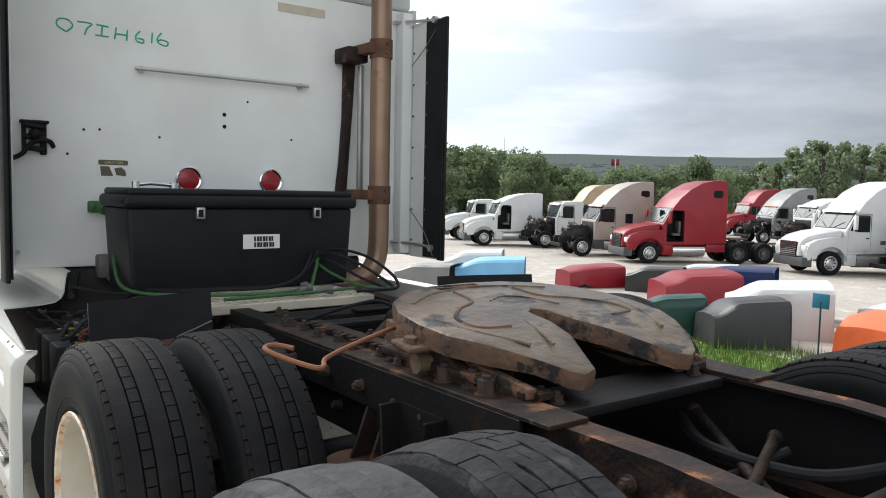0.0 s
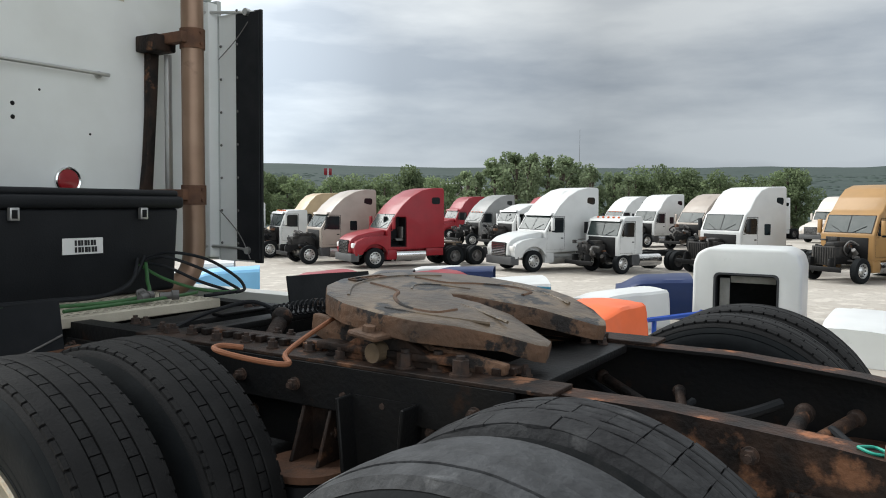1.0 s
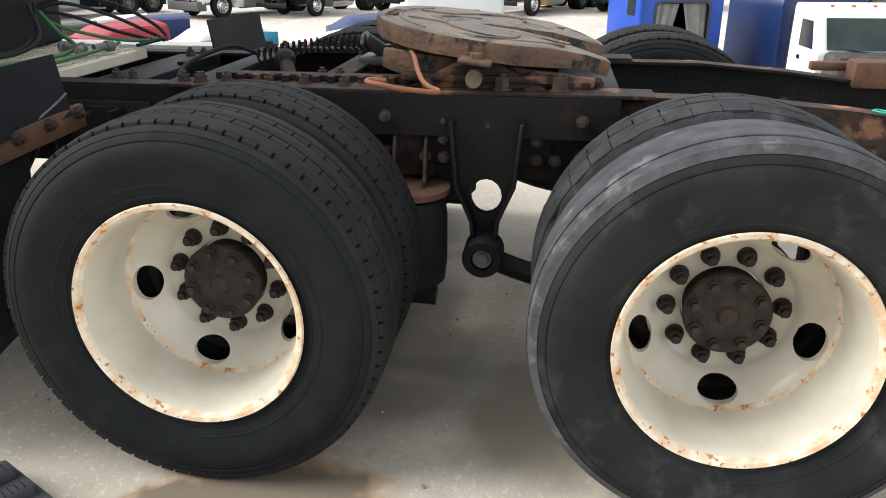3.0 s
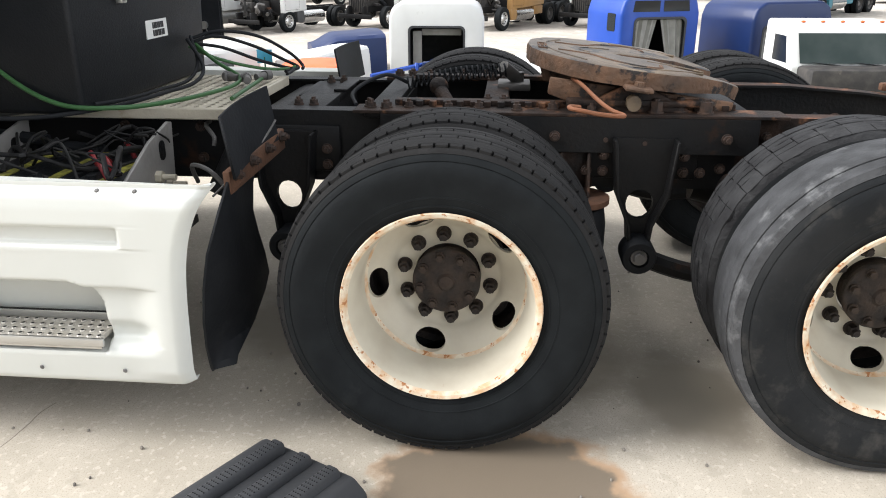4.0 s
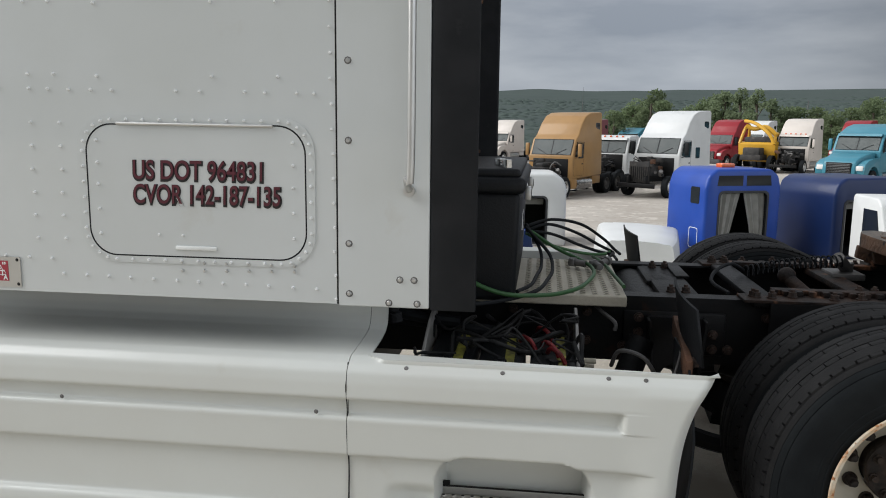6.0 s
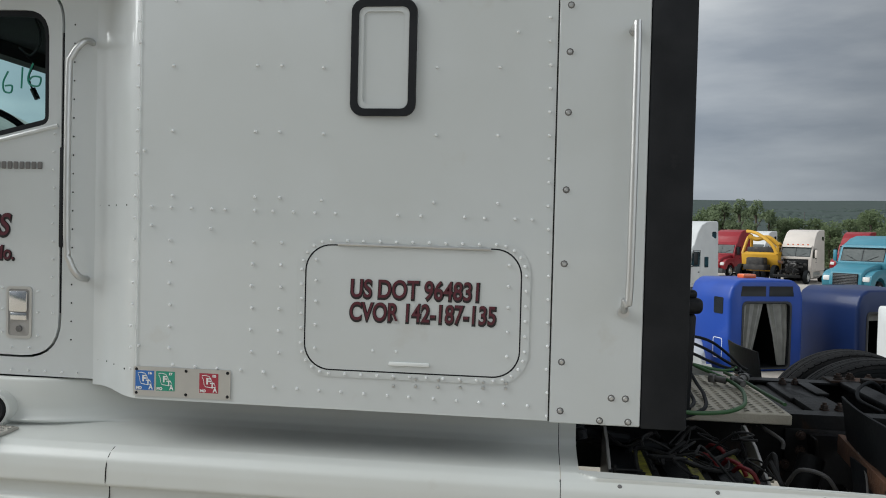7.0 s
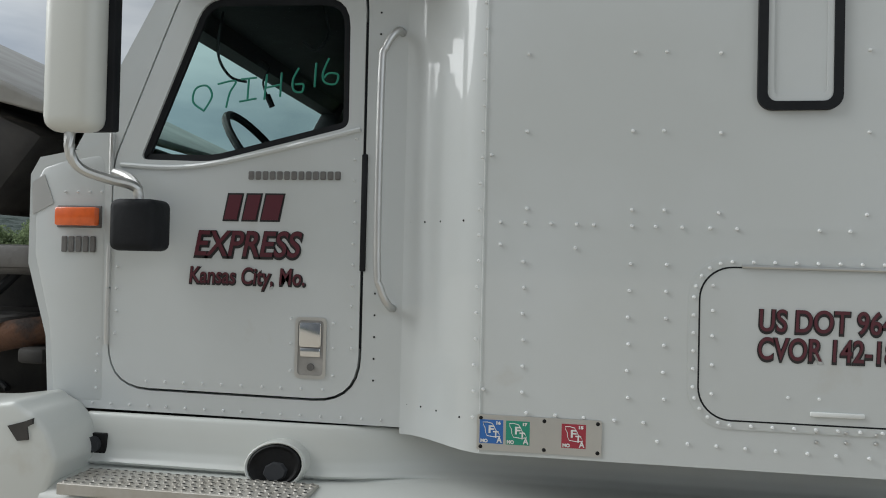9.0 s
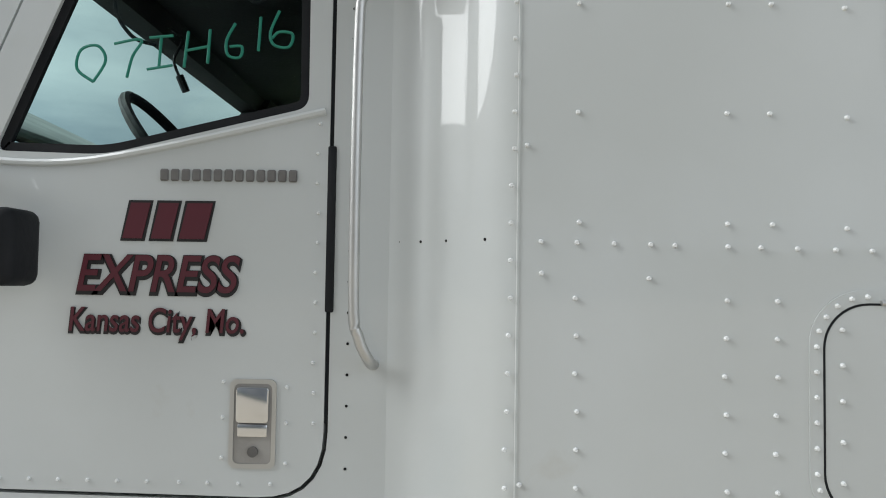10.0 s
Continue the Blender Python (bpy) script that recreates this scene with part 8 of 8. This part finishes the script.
# ---- cut-off sleeper shells, hoods and panels lying on the near side of the yard ----
def shell(name, at, turn, size, colour, label, opening=(0.62, 0.62), dark=None, window=False, lamp=False, curtains=False):
    """A sleeper box cut from its truck: a rounded body with a framed opening in the back."""
    w, d, h = size
    sh = thing(name, (at[0], at[1], ground_z(*at)), label, "truck cab", "cut-off sleeper cabs", turn=turn)
    bm = bmesh.new()
    prism(bm, [(-w / 2, 0.0), (w / 2, 0.0), (w / 2, h * 0.80), (w * 0.46, h * 0.93), (w * 0.36, h), (-w * 0.36, h), (-w * 0.46, h * 0.93), (-w / 2, h * 0.80)], -d / 2, d / 2, "y", 0.09, 3)
    cut = bmesh.new()
    ow, oh = w * opening[0] / 2, h * opening[1]
    prism(cut, rounded(-ow, 0.10, ow, oh + 0.10, 0.12, 4), -d / 2 - 0.2, d / 2 - 0.12, "y")
    me = cut_mesh(bm, cut, [colour, dark or M_RUBBER], "body")
    for p in me.polygons:
        c = p.center
        if abs(c.x) < ow + 0.02 and c.z < oh + 0.12 and c.y > -d / 2 + 0.06 and c.y < d / 2 - 0.05:
            p.material_index = 1
    body_ = piece("body", me, sh, Matrix())
    bm = bmesh.new()
    ring_prism(bm, rounded(-ow - 0.05, 0.06, ow + 0.05, oh + 0.15, 0.13, 4), rounded(-ow, 0.10, ow, oh + 0.10, 0.12, 4), -d / 2 - 0.012, -d / 2 + 0.03, "y")
    part("opening_seal", bm, M_MUD if dark is None else dark, sh)
    if curtains:
        for s in (-1, 1):
            bm = bmesh.new()
            rows = []
            for i in range(9):
                t = i / 8
                top, bot = s * (0.05 + (ow - 0.05) * t), s * (ow * 0.62 + ow * 0.36 * t)
                wob = 0.03 * math.sin(t * 19)
                rows.append([bm.verts.new((top, -d / 2 + 0.10 + wob, oh + 0.08)), bm.verts.new(((top + bot) / 2 + 0.02 * s, -d / 2 + 0.08 + wob, oh * 0.55)), bm.verts.new((bot, -d / 2 + 0.10 + wob, 0.14))])
            for A, B in zip(rows, rows[1:]):
                for k in range(2):
                    bm.faces.new((A[k], A[k + 1], B[k + 1], B[k]))
            cu = part("curtain", bm, M_CURTAIN, sh, "grey cloth curtain")
            md = cu.modifiers.new("thickness", "SOLIDIFY")
            md.thickness = 0.01
        for x0, x1 in ((-0.75, -0.05), (0.05, 0.75)):
            bm = bmesh.new()
            z0, z1 = h * 0.82, h * 0.93
            A = [bm.verts.new(p) for p in ((x0, -d / 2 - 0.006, z0), (x1, -d / 2 - 0.006, z0), (x1 * 0.95, -d / 2 - 0.004, z1), (x0 * 0.95, -d / 2 - 0.004, z1))]
            bm.faces.new(A)
            g = part("roof_window", bm, M_GLASSDARK, sh, smooth=False)
            md = g.modifiers.new("thickness", "SOLIDIFY")
            md.thickness = 0.02
    else:
        # torn lining inside the opening
        bm = bmesh.new()
        box(bm, (-ow + 0.06, -d / 2 + 0.25, 0.12), (-ow + 0.30, -d / 2 + 0.30, oh), 0.02)
        box(bm, (-ow + 0.30, -d / 2 + 0.35, oh - 0.12), (ow - 0.05, -d / 2 + 0.40, oh + 0.05), 0.02)
        part("lining", bm, M_CURTAIN, sh)
    if window:
        for s in (-1, 1):
            bm = bmesh.new()
            prism(bm, rounded(-d / 2 + 0.25, h * 0.62, -d / 2 + 0.62, h * 0.80, 0.04, 3), s * (w / 2 - 0.01), s * (w / 2 + 0.008))
            part("side_window", bm, M_GLASSDARK, sh, smooth=False)
            bm = bmesh.new()
            ring_prism(bm, rounded(-d / 2 + 0.25, 0.30, -d / 2 + 0.62, 0.80, 0.06, 4), rounded(-d / 2 + 0.265, 0.315, -d / 2 + 0.605, 0.785, 0.05, 4), s * (w / 2 - 0.01), s * (w / 2 + 0.006))
            part("hatch_outline", bm, M_LABELWHITE, sh, smooth=False)
    if lamp:
        bm = bmesh.new()
        box(bm, (-0.18, -0.15, h - 0.01), (0.20, 0.12, h + 0.10), 0.03)
        part("beacon", bm, M_AMBER, sh, "orange roof beacon")
    return sh


M_CURTAIN = mat("grey_cloth", (0.24, 0.24, 0.23), 0.9, 0, (0.16, 0.16, 0.155), 5.0, 0.6, 0.2, 30)
shell("sleeper_shell", (18.58, 1.83), -90 + 3, (2.5, 2.0, 2.0), P_WHITE, "white sleeper cab shell standing on the gravel with its back open", (0.56, 0.62))
shell("sleeper_shell", (16.64, -3.32), -90 + 22, (2.1, 1.7, 2.24), P_BLUE, "bright blue sleeper shell with grey curtains and orange roof beacon", (0.62, 0.70), None, True, True, True)
shell("sleeper_shell", (17.68, -6.54), -90 + 25, (2.4, 2.0, 2.02), P_NAVY, "dark blue sleeper shell with an open black back", (0.72, 0.66))


def day_cab(at, turn):
    """A white cab set down on the ground, windscreen forward, engine bay bare."""
    c = thing("truck_cab", (at[0], at[1], ground_z(*at)), "white day cab sitting on its chassis with hood missing", "truck cab", turn=turn)
    bm = bmesh.new()
    prism(bm, [(0.0, 0.35), (0.0, 0.92), (-0.30, 1.62), (-0.45, 1.76), (-1.5, 1.78), (-1.55, 1.70), (-1.55, 0.35)], -1.12, 1.12, "x", 0.07, 3)
    part("body", bm, P_WHITE, c)
    bm = bmesh.new()
    prism(bm, [(0.008, 1.0), (0.02, 1.0), (-0.255, 1.57), (-0.267, 1.57)], -0.95, 0.95)
    part("windscreen", bm, M_GLASSGREY, c, smooth=False)
    for s in (-1, 1):
        bm = bmesh.new()
        prism(bm, [(-0.25, 0.98), (-0.42, 1.50), (-1.0, 1.50), (-1.0, 0.98)], s * 1.105, s * 1.128)
        part("side_window", bm, M_GLASSDARK, c, smooth=False)
        bm = bmesh.new()
        box(bm, (s * 1.14 - 0.02, -0.95, 0.72), (s * 1.14 + 0.02, -0.86, 0.80), 0.01)
        part("door_handle", bm, M_FRAME, c)
    for k in range(5):
        bm = bmesh.new()
        ball(bm, (-0.8 + 0.4 * k, -0.48, 1.78), 0.034, (1.4, 1, 0.7), 10, 6)
        part("roof_lamp", bm, M_AMBER, c)
    bm = bmesh.new()
    box(bm, (-1.0, -0.02, 0.30), (1.0, 0.75, 0.97), 0.08)
    part("engine_bay", bm, M_DARK, c)
    for s in (-0.5, 0.35):
        bm = bmesh.new()
        tube(bm, [(s - 0.35, 0.0, 0.94), (s, 0.02, 0.98), (s + 0.35, 0.0, 1.02)], 0.012, 6)
        part("wiper", bm, M_RUBBER, c)
    bm = bmesh.new()
    box(bm, (-0.45, -2.4, 0.0), (0.45, 0.9, 0.34), 0.02)
    part("chassis", bm, M_FRAME, c)
    return c


day_cab((13.29, -6.94), 90 + 4)


def hood(at, turn, size, colour, label, lift=0.0, flat=0.6, seed=0):
    """A moulded hood lying on the ground: a flat-topped shell with a drooping nose, flared edges and an open back."""
    l, w, h = size
    rnd = random.Random(seed)
    hd = thing("hood", (at[0], at[1], ground_z(*at)), label, "truck hood", "hoods on the ground", turn=turn)
    tilt = rnd.uniform(-0.10, 0.10) * h
    nose = rnd.uniform(0.08, 0.28)
    half = [(0.5, 0.0), (0.505, 0.06), (0.49, 0.40), (0.475, 0.72), (0.455, 0.90), (0.41, 0.97), (0.30, 0.985), (0.27, 1.0), (0.12, 1.02), (0.0, 1.025)]
    sec = half + [(-a, b) for a, b in half[-2::-1]]
    bm = bmesh.new()
    nu = 12
    G = []
    for i in range(nu + 1):
        u = i / nu
        k = 1.0 - 0.16 * u - 0.10 * ease((u - 0.7) / 0.3)
        top = h * (1.0 - 0.10 * u - nose * ease((u - 0.62) / 0.38))
        row = []
        for cx, cz in sec:
            # wheel arch cut into the lower side
            low = 0.20 * h * math.exp(-((u - 0.75) / 0.12) ** 2) if cz < 0.2 and seed % 3 == 0 else 0.0
            z_ = max(low, cz * top) + (tilt * (cx + 0.5) + 0.012 * noise.noise((u * 4, cx * 6, seed)) if cz > 0.05 else 0.0)
            row.append(bm.verts.new((cx * w * k, (u - 0.5) * l, max(0.0, z_))))
        G.append(row)
    n_ = len(sec)
    for A, B in zip(G, G[1:]):
        for j in range(n_ - 1):
            bm.faces.new((A[j], A[j + 1], B[j + 1], B[j]))
    bm.faces.new(G[-1])
    bmesh.ops.recalc_face_normals(bm, faces=bm.faces)
    sk_ = part("skin", bm, colour, hd, angle=32)
    md = sk_.modifiers.new("thickness", "SOLIDIFY")
    md.thickness = 0.015
    bm = bmesh.new()
    tube(bm, [(cx * w * 0.985, -l / 2 + 0.02, max(0.02, cz * h * 0.98 + tilt * (cx + 0.5) * (cz > 0.05))) for cx, cz in sec], 0.02, 6, 2)
    part("edge_bead", bm, colour, hd)
    return hd


hood((13.11, 6.8), 55, (1.5, 1.6, 1.05), P_CHARCOAL, "charcoal truck hood lying on the grass edge", 0, 0.42, 1)
hood((15.11, 7.13), 35, (2.2, 1.7, 1.15), P_WHITE, "white truck hood lying behind a charcoal one", 0, 0.5, 2)
hood((14.54, 4.42), 80, (1.4, 1.9, 0.85), P_ORANGE, "orange truck hood lying nose down", 0, 0.62, 3)
hood((16.54, 4.65), 60, (2.2, 1.5, 0.95), P_WHITE, "white moulded fairing lying on gravel", 0, 0.5, 4)
hood((19.34, 4.59), 20, (2.0, 2.3, 1.10), P_NAVY, "dark blue truck hood lying on gravel", 0, 0.36, 5)
hood((17.66, 11.16), 60, (2.2, 1.9, 0.95), P_RED, "red truck hood lying on gravel", 0, 0.5, 6)
hood((13.09, 8.5), 50, (1.3, 1.1, 0.9), P_GREEN, "dark green hood lying on its edge", 0, 0.4, 7)
hood((19.22, 13.69), 30, (1.8, 1.5, 0.85), P_CHARCOAL, "charcoal hood lying on gravel", 0, 0.45, 8)
hood((18.39, 15.87), 70, (2.0, 1.6, 0.75), P_RED, "red hood lying on gravel", 0, 0.5, 9)
hood((21.44, 12.11), 25, (2.4, 1.8, 0.85), P_NAVY, "blue hood lying on gravel", 0, 0.45, 10)
hood((14.58, 16.63), 45, (2.2, 1.8, 1.10), P_SKY, "light blue hood lying on gravel", 0, 0.5, 11)
hood((15.36, 18.44), 45, (2.0, 1.8, 1.2), P_WHITE, "white hood lying on gravel", 0, 0.5, 12)
hood((12.97, 17.8), 30, (2.0, 1.6, 0.9), P_GREY, "grey hood with a torn edge", 0, 0.5, 13)
hood((22.32, 13.93), 30, (2.2, 1.6, 0.8), P_WHITE, "white hood lying on gravel", 0, 0.5, 14)
hood((15.11, -1.12), 85, (2.2, 2.1, 0.78), P_WHITE, "white moulded roof fairing lying on gravel", 0, 0.55, 15)
hood((17.3, 8.06), 20, (1.8, 1.5, 0.95), P_WHITE, "white fairing piece lying on gravel", 0, 0.5, 16)

# blue steel frame parts leaning by the white shell
junk = thing("blue_frame", (13.47, 2.11, ground_z(13.47, 2.11)), "bent blue steel bracket leaning on scrap", "scrap metal")
for a, b in (((-0.6, 0.6, 0.75), (0.3, -0.7, 0.95)), ((-0.4, -0.2, 0.0), (0.0, -0.3, 0.95)), ((0.2, -0.8, 0.2), (0.3, -0.6, 1.0)), ((-0.5, 0.5, 0.0), (-0.5, 0.5, 0.8))):
    bm = bmesh.new()
    cyl(bm, a, b, 0.05, 6)
    part("bar", bm, P_BLUE, junk)
bm = bmesh.new()
prism(bm, [(-0.75, 0.55), (-0.35, 0.55), (-0.42, 0.98), (-0.70, 0.98)], -0.1, 0.1, "x", 0.02)
part("bracket", bm, P_NAVY, junk)

# small blue sign on a stake in the grass
sign = thing("stake_sign", (12.74, 4.9, ground_z(12.74, 4.9)), "small blue square sign on a thin green stake", "sign")
bm = bmesh.new()
cyl(bm, (0, 0, -0.05), (0, 0, 1.15), 0.018, 8)
part("stake", bm, P_GREEN, sign)
bm = bmesh.new()
box(bm, (-0.012, -0.16, 1.02), (0.012, 0.16, 1.30), 0.004)
part("plate", bm, mat("blue_sign", (0.02, 0.16, 0.27), 0.5), sign)


# ---- trees, far woods and distant clutter ----
M_LEAF = mat("leaves", (0.20, 0.25, 0.135), 0.9, 0, (0.13, 0.175, 0.09), 0.5, 0.9, rand=0.22)
M_LEAF2 = mat("pale_leaves", (0.245, 0.30, 0.18), 0.9, 0, (0.17, 0.215, 0.12), 0.5, 0.9, rand=0.2)
for leaf_ in (M_LEAF, M_LEAF2):
    # thin leaves let part of the light through
    n_, l_ = leaf_.node_tree.nodes, leaf_.node_tree.links
    tl_, mx_ = n_.new("ShaderNodeBsdfTranslucent"), n_.new("ShaderNodeMixShader")
    mx_.inputs[0].default_value = 0.6
    l_.new(n_["Principled BSDF"].inputs["Base Color"].links[0].from_socket, tl_.inputs["Color"])
    l_.new(n_["Principled BSDF"].outputs[0], mx_.inputs[1])
    l_.new(tl_.outputs[0], mx_.inputs[2])
    l_.new(mx_.outputs[0], n_["Material Output"].inputs["Surface"])
M_BARK = mat("bark", (0.10, 0.08, 0.06), 0.9, 0, (0.06, 0.05, 0.04), 6.0, 0.7, 0.4, 20)
# crowns carry the same painted haze as the hills under them
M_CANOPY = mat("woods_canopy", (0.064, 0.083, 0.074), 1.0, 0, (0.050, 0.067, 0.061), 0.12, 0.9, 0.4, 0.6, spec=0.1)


def tree_meshes(seed, slender):
    rnd = random.Random(seed)
    bm = bmesh.new()
    tube(bm, [(0, 0, 0), (0.05, 0.02, 2.0), (-0.05, 0.08, 4.2), (0.0, 0.05, 6.5)], 0.12, 8, 3)
    lobes = []
    n = 13
    for k in range(n):
        t = k / (n - 1)
        zc = 1.6 + 5.8 * t
        spread = (1.5 if slender else 2.5) * math.sin(math.pi * (0.15 + 0.8 * t)) + 0.25
        a = rnd.uniform(0, 2 * math.pi)
        d = spread * rnd.uniform(0.25, 0.85)
        c = Vector((d * math.cos(a), d * math.sin(a), zc + rnd.uniform(-0.4, 0.4)))
        lobes.append((c, (0.75 if slender else 1.15) * rnd.uniform(0.6, 1.15)))
        tube(bm, [(0, 0, max(0.6, zc - 1.2)), tuple(c * 0.6 + Vector((0, 0, zc * 0.35))), tuple(c)], 0.045, 5, 2)
    trunk = mesh_of("trunk", bm, M_BARK)
    bm = bmesh.new()
    for c, r in lobes:
        for _ in range(85 if slender else 150):
            v = Vector((rnd.gauss(0, 1), rnd.gauss(0, 1), rnd.gauss(0, 1))).normalized() * r * rnd.uniform(0.55, 1.12)
            p = c + Vector((v.x, v.y, v.z * 0.85))
            s = rnd.uniform(0.08, 0.19)
            q = Euler((rnd.uniform(0, 6.3), rnd.uniform(0, 6.3), rnd.uniform(0, 6.3))).to_matrix()
            bm.faces.new([bm.verts.new(p + q @ Vector(o)) for o in ((-s, -s * 0.7, 0), (s * 0.9, -s * 0.5, 0.05), (s, s * 0.6, 0), (-s * 0.6, s, 0.06))])
    crown = mesh_of("crown", bm, M_LEAF2 if slender else M_LEAF, smooth=False)
    return trunk, crown


KINDS = [tree_meshes(k, k >= 4) for k in range(7)]
ELEV = [(58, 3.8), (53, 4.0), (51.5, 3.8), (47, 3.4), (44, 2.8), (41.5, 2.1), (36, 2.3), (33.7, 2.9), (32, 2.4), (30.7, 1.9), (28.5, 3.0), (27, 4.2), (23.5, 4.2), (21.2, 3.9), (19.5, 2.9), (16, 2.9),
        (12, 2.5), (9, 2.3), (7, 2.7), (5.6, 2.6), (4.6, 1.2), (-3.9, 1.2), (-4.6, 2.6), (-5.6, 2.2), (-7.2, 3.4), (-8.4, 1.8), (-10.4, 1.8), (-11.2, 3.1), (-12.8, 3.3), (-14.6, 3.0), (-15.4, 1.9), (-18, 2.0),
        (-20, 2.6), (-24, 2.6), (-30, 3.0), (-40, 3.0)]


def elev_at(az):
    for (a1, e1), (a0, e0) in zip(ELEV, ELEV[1:]):
        if a0 <= az <= a1:
            return e0 + (e1 - e0) * (az - a0) / (a1 - a0)
    return 2.5


rt = random.Random(21)
az = 57.0
while az > -38:
    e = elev_at(az)
    if e > 1.5:
        for layer in range(2):
            r = rt.uniform(82, 92) + 16 * layer
            a = az + rt.uniform(-0.5, 0.5) + 0.6 * layer
            x, y = -2.5 + r * math.cos(radians(a)), r * math.sin(radians(a))
            zg = ground_z(x, y)
            top = 1.5 + r * math.tan(radians(max(1.2, elev_at(a) - 0.15 - 0.2 * layer - rt.uniform(0, 0.7))))
            h = max(2.5, top - zg)
            slim = 17 < a < 29 or a < -11 and a > -15
            k = rt.randrange(4, 7) if slim else rt.randrange(0, 4)
            t = thing("tree", (x, y, zg - 0.1), "leafy green tree at the edge of the yard" if not slim else "slender pale-leaved tree at the yard's edge", "tree", "trees round the yard", turn=rt.uniform(0, 360))
            wide = max(0.8, min(1.35, h / 8)) * rt.uniform(0.9, 1.2)
            t.scale = (wide, wide, h / 8.0)
            piece("trunk", KINDS[k][0], t, Matrix())
            piece("crown", KINDS[k][1], t, Matrix())
    az -= rt.uniform(0.9, 1.4)

# far woods: rounded crowns crowded over the hills
bm = bmesh.new()
for _ in range(9500):
    a = radians(rt.uniform(-45, 62))
    r = 112 * (7.0 ** rt.random())
    x, y = r * math.cos(a), r * math.sin(a)
    if noise.noise((x * 0.012, y * 0.012, 7.0)) < -0.18:
        continue
    s = rt.uniform(0.8, 2.0) * (0.8 + r / 500)
    c = Vector((x, y, ground_z(x, y) - 0.2 * s))
    rings = []
    for lat, k_ in ((0.0, 1.0), (0.55, 0.92), (0.95, 0.58)):
        rings.append([bm.verts.new(c + Vector((s * k_ * rt.uniform(0.82, 1.15) * math.cos(q * 0.898), s * k_ * rt.uniform(0.82, 1.15) * math.sin(q * 0.898), s * 0.36 * lat * rt.uniform(0.7, 1.2)))) for q in range(7)])
    top_ = bm.verts.new(c + Vector((0, 0, s * rt.uniform(0.36, 0.55))))
    for A, B in zip(rings, rings[1:]):
        for q in range(7):
            bm.faces.new((A[q], A[(q + 1) % 7], B[(q + 1) % 7], B[q]))
    for q in range(7):
        bm.faces.new((rings[-1][q], rings[-1][(q + 1) % 7], top_))
tagged(part("far_woods", bm, M_CANOPY, None, angle=180), "green woods covering the far hills, with haze put into their colour", "woods", kind="stuff")

# pale sheds and a red sign far off
for azd, r, w, h, m in ((32.3, 300, 20, 2.2, M_GRAVEL), (30.8, 330, 22, 2.0, P_WHITE)):
    x, y = r * math.cos(radians(azd)), r * math.sin(radians(azd))
    sd = thing("shed", (x, y, ground_z(x, y)), "long pale industrial shed far across the valley", "shed", "far sheds", turn=azd + 90)
    bm = bmesh.new()
    box(bm, (-w / 2, -5, 0), (w / 2, 5, h * 1.4), 0.05)
    part("wall", bm, m, sd)
    bm = bmesh.new()
    prism(bm, [(-5.4, h * 1.4), (5.4, h * 1.4), (0, h * 1.4 + 0.7)], -w / 2 - 0.4, w / 2 + 0.4, "x")
    part("roof", bm, P_GREY, sd)
x, y = 260 * math.cos(radians(40.5)), 260 * math.sin(radians(40.5))
rs = thing("tall_sign", (x, y, ground_z(x, y)), "red roadside sign on a tall post far away", "sign", turn=130)
top = 1.5 + 260 * math.tan(radians(2.5)) - ground_z(x, y)
bm = bmesh.new()
cyl(bm, (0, 0, 0), (0, 0, top), 0.4, 8)
part("post", bm, M_ALU, rs)
bm = bmesh.new()
box(bm, (-1.3, -0.3, top - 2.2), (1.3, 0.3, top), 0.05)
part("panel", bm, P_RED, rs)
for azd, r, h in ((48.6, 300, 8), (22.0, 420, 14), (-2.5, 300, 2), (-17.5, 120, 3)):
    x, y = r * math.cos(radians(azd)), r * math.sin(radians(azd))
    ml_ = thing("mast", (x, y, ground_z(x, y)), "thin grey lattice mast on the skyline", "mast")
    bm = bmesh.new()
    cyl(bm, (0, 0, 0), (0, 0, h + r * 0.035), 0.14, 6, 0.05)
    part("pole", bm, M_ENGINE_GREY, ml_)

# grass blades and weeds on the bank
bm = bmesh.new()
for _ in range(9000):
    x, y = rt.uniform(6.5, 12.5), rt.uniform(1.5, 9.0)
    if rt.random() < 0.35:
        x, y = rt.uniform(10.5, 13.5), rt.uniform(2.5, 8.0)
    z = ground_z(x, y)
    h = rt.uniform(0.05, 0.16) * (2.2 if rt.random() < 0.05 else 1)
    a = rt.uniform(0, 6.3)
    dx, dy = 0.012 * math.cos(a), 0.012 * math.sin(a)
    lean = rt.uniform(-0.05, 0.05)
    bm.faces.new([bm.verts.new(p) for p in ((x - dx, y - dy, z), (x + dx, y + dy, z), (x + lean, y + lean, z + h))])
tagged(part("grass", bm, mat("grass_blades", (0.10, 0.19, 0.025), 0.9, 0, (0.15, 0.19, 0.05), 1.5, 0.7), None, smooth=False), "short green grass with a few taller weeds", "grass", kind="stuff")

# pebbles and crumbs on the concrete
bm = bmesh.new()
for _ in range(260):
    x, y = rt.uniform(-3.2, 0.6), rt.uniform(-2.2, 3.0)
    s = rt.uniform(0.003, 0.010)
    m = Matrix.Translation((x, y, s * 0.5)) @ Euler((rt.uniform(0, 3), rt.uniform(0, 3), 0)).to_matrix().to_4x4() @ Matrix.Diagonal((s, s * 0.8, s * 0.7, 1))
    bmesh.ops.create_icosphere(bm, subdivisions=1, radius=1.0, matrix=m)
tagged(part("pebbles", bm, mat("pebble_grey", (0.30, 0.27, 0.23), 0.9, 0, (0.12, 0.11, 0.10), 3.0, 0.9), None, smooth=False), "small stones and crumbs scattered on concrete", "pebbles", kind="stuff")
